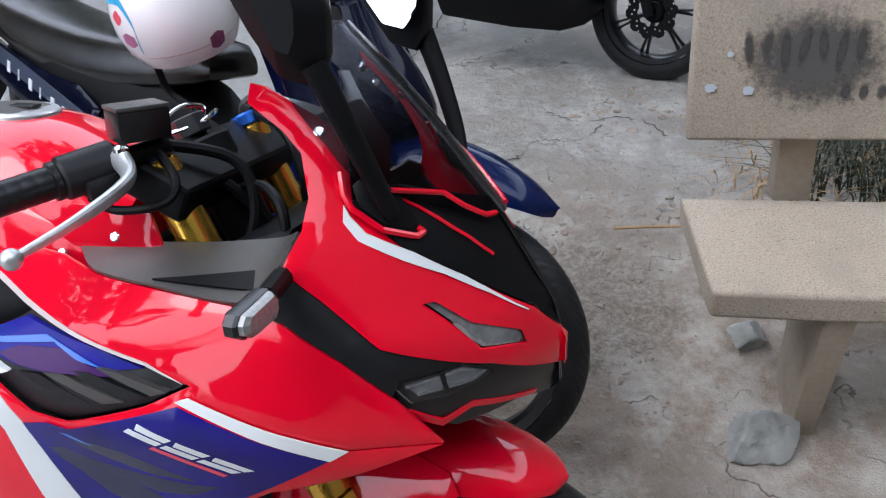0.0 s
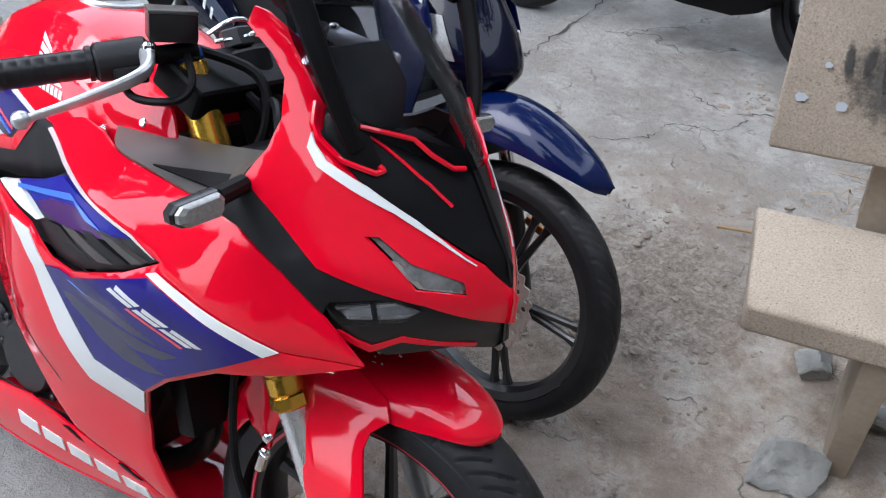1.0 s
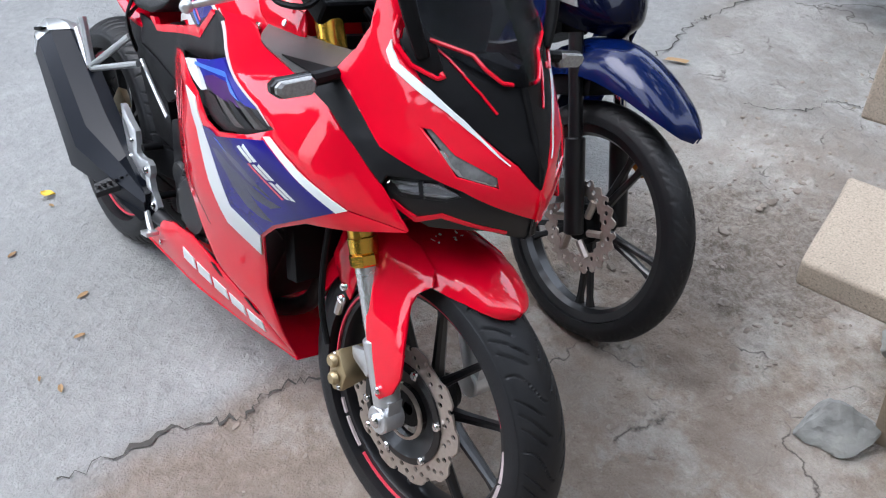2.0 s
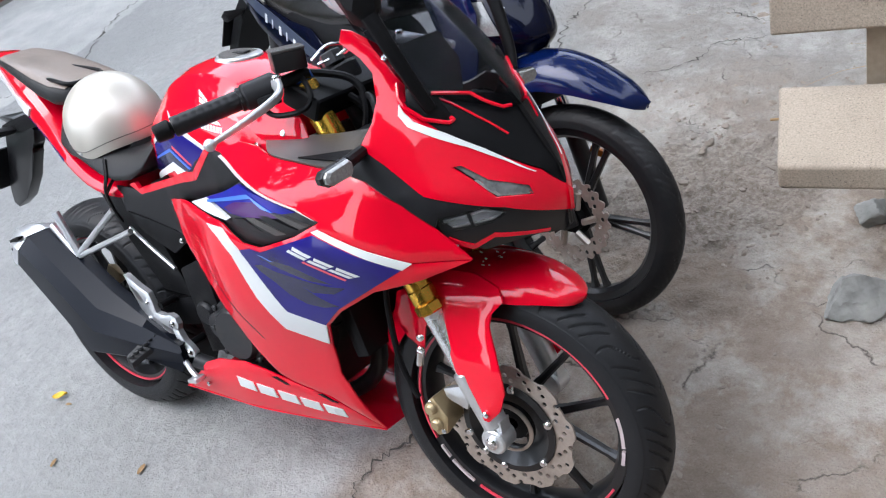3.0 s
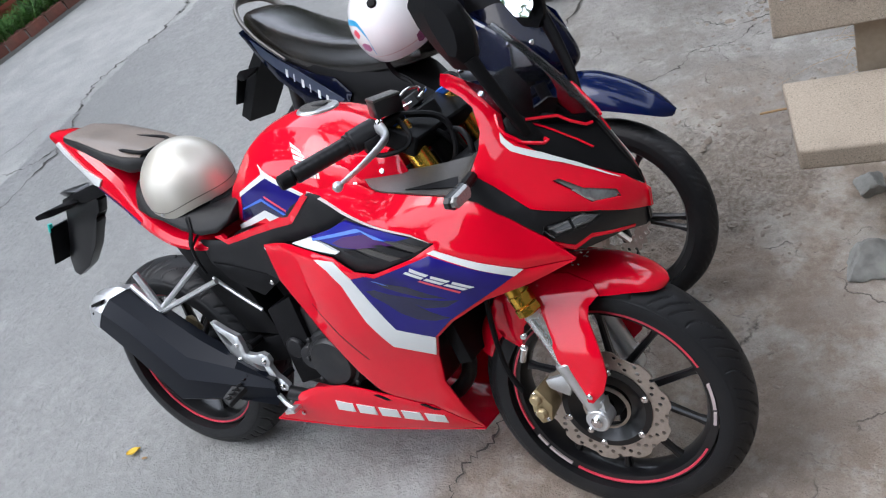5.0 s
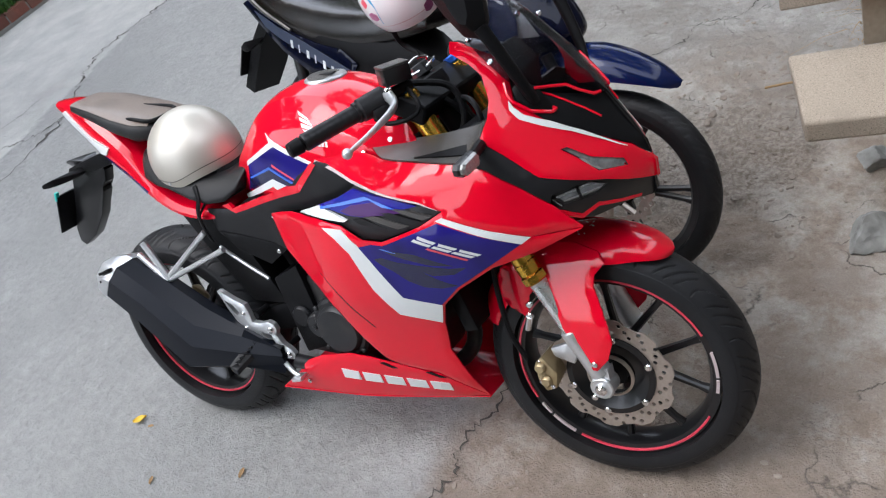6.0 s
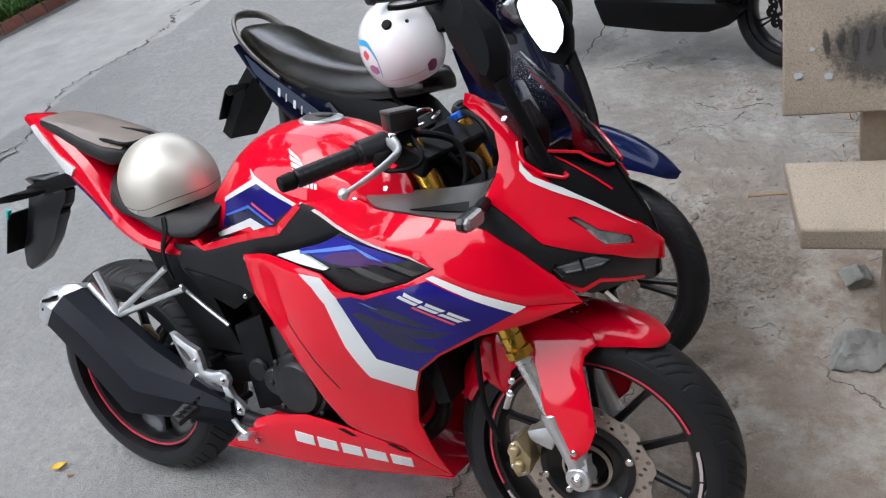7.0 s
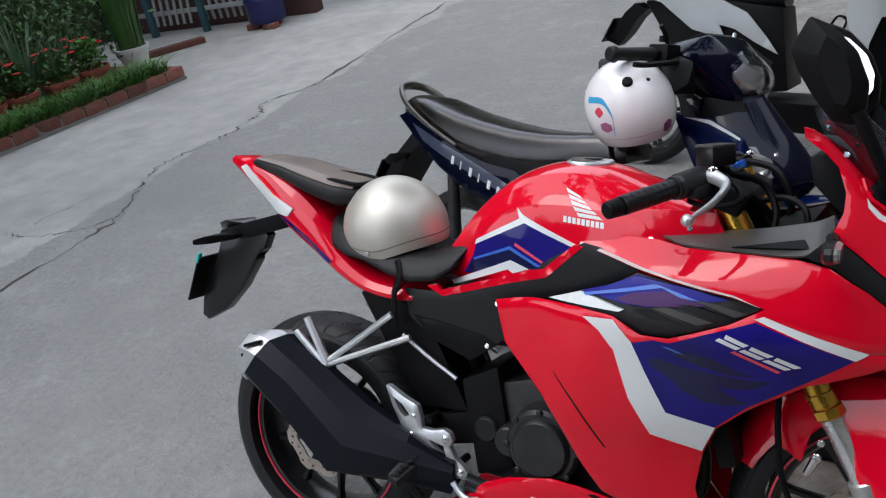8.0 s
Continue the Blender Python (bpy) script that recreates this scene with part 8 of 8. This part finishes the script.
part("handlebar_cowl", bm, SCOOTWHITE, sc)
# ---- planter across the lane ----
CURB = pose(-4.76, 2.42, 0, 0, 0, -6.5)  # runs along +y of this frame to the corner
kerb = tagged(new("planter_kerb"), "low red brick kerb along the planter bed", "kerb", kind="structure")
kerb.matrix_world = CURB
bm = bmesh.new()
box(bm, (0.10, 6.4, 0.03), pose(-0.05, -1.35, 0.012))
box(bm, (0.088, 6.36, 0.085), pose(-0.055, -1.35, 0.05))
part("mortar_bed", bm, PLASTER, kerb)
brick_me = None
rnd = random.Random(17)
bm = bmesh.new()
box(bm, (0.105, 0.20, 0.085), None, 0.007, 2)
for k in range(31):
    if brick_me is None:
        b0 = part("brick", bm, BRICK, kerb)
        brick_me = b0.data
    else:
        b0 = new("brick", brick_me)
        b0.parent = kerb
    b0.matrix_basis = pose(-0.055 + rnd.uniform(-0.006, 0.006), 1.745 - 0.212 * k, 0.070 + rnd.uniform(-0.006, 0.006), rnd.uniform(-2, 2), rnd.uniform(-3, 3), rnd.uniform(-2.5, 2.5))
for k in range(5):
    b0 = new("brick", brick_me)
    b0.parent = kerb
    b0.matrix_basis = pose(-0.20 - 0.212 * k, 1.80, 0.070, 0, 0, 90 + rnd.uniform(-2, 2))
bm = bmesh.new()
sheet(bm, lambda u, v: (-0.11 - 1.9 * u, -4.4 + 6.2 * v, 0.06 + 0.02 * noise.noise(Vector((u * 9, v * 25, 0)))), lin(0, 1, 10), lin(0, 1, 40), 0.05)
so = part("planter_soil", bm, SOIL, None)
so.matrix_world = CURB
tagged(so, "dark planter soil behind the brick kerb", "soil", kind="structure")


def blades(bm, n, box_, h0, h1, width, rnd, lean=0.5):
    for _ in range(n):
        x, y = rnd.uniform(box_[0], box_[1]), rnd.uniform(box_[2], box_[3])
        a, h = rnd.uniform(0, 2 * math.pi), rnd.uniform(h0, h1)
        d = Vector((math.cos(a), math.sin(a), 0))
        s = Vector((-d.y, d.x, 0)) * width
        prev = None
        reach = lean * rnd.uniform(0.3, 1.2) * h
        for k in range(4):
            t = k / 3
            p = Vector((x, y, box_[4])) + d * (reach * t * t) + Vector((0, 0, h * (t - 0.35 * lean * t * t)))
            w = 1 - t * 0.92
            cur = [bm.verts.new(p - s * w), bm.verts.new(p + s * w)]
            if prev:
                bm.faces.new((prev[0], prev[1], cur[1], cur[0]))
            prev = cur
    return bm


rnd = random.Random(5)
bm = bmesh.new()
blades(bm, 7000, (-0.36, -0.05, -4.3, 1.74, 0.07), 0.12, 0.30, 0.0075, rnd, 1.1)
gr = part("grass_border", bm, LEAF, None)
gr.matrix_world = CURB
tagged(gr, "tufted bright green border grass along the brick kerb", "grass", kind="stuff")


def pot(m, r, h, material, label, seed, white=False):
    p0 = root("flower_pot" if not white else "plant_pot", m, label, "flower pot", "potted plants")
    bm = bmesh.new()
    revolve(bm, [(0.0, 0), (r * 0.72, 0), (r * 0.97, h * 0.82), (r * 1.06, h * 0.83), (r * 1.08, h), (r * 0.97, h), (r * 0.93, h * 0.85), (0.0, h * 0.85)], 36, Matrix.Rotation(radians(90), 4, "X"))
    part("pot", bm, material, p0)
    return p0


def flower_plant(p0, h, seed, spread_r=0.16):
    rnd = random.Random(seed)
    bm = bmesh.new()
    for _ in range(460):
        a, r, z = rnd.uniform(0, 2 * math.pi), spread_r * math.sqrt(rnd.random()), h + 0.26 * rnd.random() ** 0.8
        r *= 1.1 - 0.4 * (z - h) / 0.22
        c = Vector((r * math.cos(a), r * math.sin(a), z))
        q = Euler((rnd.uniform(-0.9, 0.9), rnd.uniform(-0.9, 0.9), rnd.uniform(0, 6.28))).to_matrix()
        s = rnd.uniform(0.018, 0.034)
        vs = [bm.verts.new(c + q @ Vector(p)) for p in ((-s, 0, 0), (0, -s * 0.5, s * 0.15), (s, 0, 0), (0, s * 0.5, s * 0.15))]
        bm.faces.new(vs)
    part("foliage", bm, LEAF, p0)
    for k in range(9):
        bm = bmesh.new()
        a, r = rnd.uniform(0, 6.28), spread_r * rnd.uniform(0.2, 0.95)
        c = Vector((r * math.cos(a), r * math.sin(a), h + rnd.uniform(0.17, 0.31)))
        for j in range(6):
            b = j * math.pi / 3 + rnd.uniform(-0.2, 0.2)
            e = Vector((math.cos(b), math.sin(b), rnd.uniform(-0.1, 0.3))) * 0.038
            t = Vector((-math.sin(b), math.cos(b), 0)) * 0.021
            bm.faces.new([bm.verts.new(v) for v in (c, c + e * 0.6 - t, c + e, c + e * 0.6 + t)])
        part("blossom", bm, PETAL, p0, "red blossom")


def spiky_plant(p0, h, n, hh, seed, width, material, lean=0.6, base=0.02):
    rnd = random.Random(seed)
    bm = bmesh.new()
    for _ in range(n):
        a = rnd.uniform(0, 2 * math.pi)
        d = Vector((math.cos(a), math.sin(a), 0))
        s = Vector((-d.y, d.x, 0)) * width
        L = hh * rnd.uniform(0.6, 1.1)
        rc = lean * rnd.uniform(0.1, 1.0)
        prev = None
        for k in range(7):
            t = k / 6
            p = d * (base * (0.3 + rc / lean) + L * rc * t ** 1.5) + Vector((0, 0, h + L * t * (1 - 0.25 * rc * t)))
            w = (1 - t) ** 0.7 * (0.6 + 0.4 * math.sin(math.pi * min(1, t + 0.3))) + 0.02
            cur = [bm.verts.new(p - s * w + Vector((0, 0, 0.3 * width * w))), bm.verts.new(p), bm.verts.new(p + s * w + Vector((0, 0, 0.3 * width * w)))]
            if prev:
                bm.faces.new((prev[0], prev[1], cur[1], cur[0]))
                bm.faces.new((prev[1], prev[2], cur[2], cur[1]))
            prev = cur
    part("leaves", bm, material, p0)


for k, y in enumerate((-0.55, -0.12, 0.30, 0.62, 0.98, 1.32)):
    p0 = pot(CURB @ pose(-0.52 - 0.03 * (k % 2), y, 0.07), 0.15, 0.20, TERRACOTTA, "round terracotta pot with red flowering plant", k)
    if k in (1, 4):
        spiky_plant(p0, 0.17, 26, 0.42, k, 0.022, LEAFPALE)
    flower_plant(p0, 0.18, 40 + k)
p0 = pot(pose(-5.30, 4.42, 0.06), 0.15, 0.22, POTWHITE, "white plastic pot with tall snake plant", 9, True)
spiky_plant(p0, 0.18, 260, 1.15, 77, 0.014, LEAFDARK, 0.17, 0.10)
for k, (x, y, hh) in enumerate(((-0.62, 0.1, 0.62), (-0.70, 0.8, 0.85), (-0.85, -0.6, 0.8), (-0.80, 1.2, 0.6))):
    e = root("aloe_plant", CURB @ pose(x, y, 0.06), "spiky grey green plant in the planter bed", "plant", "bed plants")
    spiky_plant(e, 0.0, 30, hh, 90 + k, 0.028, LEAFPALE)
rnd = random.Random(66)
bm = bmesh.new()
for _ in range(16000):
    c = Vector((-1.25 + rnd.gauss(0, 0.26), rnd.uniform(-4.4, 1.9), 0))
    top = 0.9 + 0.5 * noise.noise(Vector((c.x * 2, c.y * 1.6, 3)))
    c.z = 0.1 + top * rnd.random() ** 0.7
    q3 = Euler((rnd.uniform(-1.2, 1.2), rnd.uniform(-1.2, 1.2), rnd.uniform(0, 6.28))).to_matrix()
    s = rnd.uniform(0.02, 0.05)
    bm.faces.new([bm.verts.new(c + q3 @ Vector(p)) for p in ((-s, 0, 0), (0, -s * 0.4, s * 0.1), (s, 0, 0), (0, s * 0.4, s * 0.1))])
hd = part("hedge", bm, LEAFDARK, None)
hd.matrix_world = CURB
tagged(hd, "dense dark green shrubs behind the flower pots", "hedge", kind="stuff")

# ---- gate, drum, garden wall and added blocker walls ----
gate = root("garden_gate", pose(-6.25, 6.0, 0, 0, 0, 10), "weathered garden gate with teal posts and pale rails", "gate")
for x in (-0.9, -0.35, 0.35):
    bm = bmesh.new()
    box(bm, (0.07, 0.07, 1.5), pose(x, 0, 0.75), 0.006)
    part("post", bm, TEAL, gate, "teal painted post")
for k in range(12):
    bm = bmesh.new()
    box(bm, (0.03, 0.02, 1.1), pose(-0.22 + 0.09 * k, 0.0 if k < 6 else 0.06, 0.66, 0, 6 if k < 6 else -4, 0), 0.003)
    part("rail", bm, PALEWOOD, gate, "pale upright rail")
for z in (0.25, 1.0):
    bm = bmesh.new()
    box(bm, (1.9, 0.03, 0.05), pose(0.05, 0.03, z), 0.004)
    part("cross_rail", bm, PALEWOOD, gate)
bm = bmesh.new()
prof = [(0.0, 0), (0.19, 0), (0.205, 0.03), (0.21, 0.22), (0.217, 0.24), (0.21, 0.26), (0.21, 0.46), (0.217, 0.48), (0.21, 0.50), (0.205, 0.70), (0.19, 0.73), (0, 0.73)]
revolve(bm, prof, 48, Matrix.Rotation(radians(90), 4, "X"))
dr = part("drum", bm, BARREL, None)
dr.matrix_world = pose(-5.02, 6.08, 0.06)
tagged(dr, "blue plastic drum standing on blocks", "drum")
for k, (x, y) in enumerate(((-4.90, 5.96), (-5.14, 5.98), (-5.02, 6.18))):
    bm = bmesh.new()
    box(bm, (0.15, 0.10, 0.06), None, 0.006)
    bb = part("block", bm, BRICK, None)
    bb.matrix_world = pose(x, y, 0.03, 0, 0, 12 * k)
    tagged(bb, "small concrete block under the blue drum", "block", "drum blocks")
bm = bmesh.new()
box(bm, (0.85, 0.12, 0.06), pose(-5.72, 5.2, 0.03, 0, 0, 62), 0.008)
tagged(part("gate_step", bm, BRICK, None), "low red brick step before the gate", "step", kind="structure")
# Only wall_garden is seen; the other walls are added to shape light and reflections.
for nm, m, size, mt, lb in (("wall_garden", pose(-7.4, 6.18, 1.6, 0, 0, 10), (5.4, 0.2, 3.2), DARKWALL, "dark red house wall behind the gate"), ("wall_house", pose(-7.4, 4.6, 2.7), (0.2, 14.4, 5.6), DARKBLOCKER, "dark wall added beyond the planter to block low sky"), ("wall_yard", pose(-7.4, -5.85, 0.95), (0.2, 6.5, 2.1), DARKBLOCKER, "unseen low dark wall added to leave bright sky above"), ("wall_far", pose(-1.6, 12.0, 2.5), (11.9, 0.2, 5.2), DARKBLOCKER, "unseen dark wall added down the lane to darken reflections"),
                            ("wall_lane_end", pose(-6.45, -9.0, 2.85), (4.1, 0.2, 5.9), DARKBLOCKER, "unseen dark wall added left of the sky gap over the lane"), ("wall_lane_corner", pose(-0.5, -9.0, 2.85), (3.2, 0.2, 5.9), DARKBLOCKER, "unseen dark wall added right of the sky gap over the lane"), ("wall_behind", pose(4.0, -4.6, 5.0), (5.6, 0.2, 10.2), DARKBLOCKER, "unseen dark wall added behind the parking place to block sky"),
                            ("wall_corner", pose(1.2, -6.9, 5.0), (0.2, 4.4, 10.2), DARKBLOCKER, "unseen dark side wall added along the lane to block sky"), ("wall_shoulder", pose(4.3, 3.7, 2.2), (0.2, 16.5, 4.6), GREYBLOCKER, "unseen grey wall added beyond the shoulder to block sky and shape reflections")):
    bm = bmesh.new()
    box(bm, size, m, 0.01)
    tagged(part(nm, bm, mt, None), lb, "wall", kind="structure")

def blocker_tree(m, limbs, area, count, low, seed, gap, label):
    """A bent trunk, five limbs and a broad crown of single leaves with gaps."""
    tree = root("tree", m, label, "tree", "street trees")
    bm = bmesh.new()
    tube(bm, [(0, 0, -0.05), (0.05, -0.1, 0.25 * low), (-0.1, -0.3, 0.53 * low), (-0.35, -0.7, 0.8 * low)], 0.20, 14, r_end=0.11)
    trunk = part("trunk", bm, BARK, tree, "rough grey brown trunk")
    for p in limbs:
        bm = bmesh.new()
        tube(bm, [(-0.25, -0.5, 0.69 * low), (-0.25 + 0.45 * p[0], -0.5 + 0.4 * p[1], 0.89 * low), p], 0.085, 9, r_end=0.02)
        part("limb", bm, BARK, trunk)
    rnd = random.Random(seed)
    bm = bmesh.new()
    for _ in range(count):
        c = Vector((rnd.uniform(area[0], area[1]), rnd.uniform(area[2], area[3]), 0))
        thin = max(0.0, min(1.0, (area[2] + 4.0 - c.y) / 4.0))
        if rnd.random() < 0.2 * thin or noise.noise(Vector((c.x * 0.9, c.y * 0.9, seed))) < gap:
            continue
        c.z = low + 1.5 * rnd.random() + 0.5 * noise.noise(c * 0.7)
        q3 = Euler((rnd.uniform(-0.8, 0.8), rnd.uniform(-0.8, 0.8), rnd.uniform(0, 6.28))).to_matrix()
        q = rnd.uniform(0.2, 0.38)
        bm.faces.new([bm.verts.new(c + q3 @ Vector(p)) for p in ((-q, 0, 0), (0, -q * 0.45, q * 0.1), (q, 0, 0), (0, q * 0.45, q * 0.1))])
    part("crown", bm, LEAFDARK, tree, "crown of many dark green leaves with gaps")


# Trees are known from mirror foliage; places and crowns are set to block sky.
blocker_tree(pose(3.1, 6.6, 0), ((-3.6, -3.2, 6.6), (-1.2, -5.2, 6.9), (-4.2, -0.4, 7.0), (0.4, -3.4, 7.2), (-2.2, 1.6, 7.0)), (-5.2, 1.4, -6.4, 3.2), 2300, 6.4, 2, -0.2, "unseen leafy tree set to block sky over the parking place")
blocker_tree(pose(-6.3, -1.2, 0), ((-1.6, -1.8, 5.4), (1.4, -1.6, 5.3), (1.6, 1.2, 5.5), (-1.2, 1.6, 5.6), (0.2, 2.4, 5.9)), (-2.4, 2.2, -2.6, 3.4), 1700, 5.0, 5, -0.05, "unseen leafy tree set to break up sky reflections")
# Unseen leaves added along the wall tops to roughen the reflected sky edge.
rnd = random.Random(21)
bm = bmesh.new()
for _ in range(7000):
    c = Vector((rnd.uniform(-8.6, 1.4), -8.9 + rnd.gauss(0, 0.5), 0))
    if -4.6 < c.x < -1.9:
        continue
    c.z = 4.6 + 2.6 * rnd.random() ** 1.6 * (0.75 + 0.9 * noise.noise(Vector((c.x * 0.8, c.y, 7))))
    q3 = Euler((rnd.uniform(-1.2, 1.2), rnd.uniform(-1.2, 1.2), rnd.uniform(0, 6.28))).to_matrix()
    q = rnd.uniform(0.07, 0.16)
    bm.faces.new([bm.verts.new(c + q3 @ Vector(p)) for p in ((-q, 0, 0), (0, -q * 0.45, q * 0.1), (q, 0, 0), (0, q * 0.45, q * 0.1))])
tagged(part("creeper", bm, LEAFDARK, None), "unseen leaves added above the lane walls to break up reflections", "creeper", kind="stuff")

# ---- weeds behind the bench ----
rnd = random.Random(8)
bm = bmesh.new()
blades(bm, 1500, (1.75, 3.0, 1.72, 2.35, 0.0), 0.06, 0.30, 0.004, rnd, 1.2)
wd = tagged(part("weeds", bm, SHADEDWEED, None), "green weeds behind the concrete bench, darkened for shade", "weeds", kind="stuff")
bm = bmesh.new()
blades(bm, 350, (1.55, 2.6, 1.62, 2.3, 0.0), 0.05, 0.18, 0.003, rnd, 1.6)
tagged(part("dry_grass", bm, STRAW, None), "dry straw tufts among the weeds", "grass", kind="stuff")
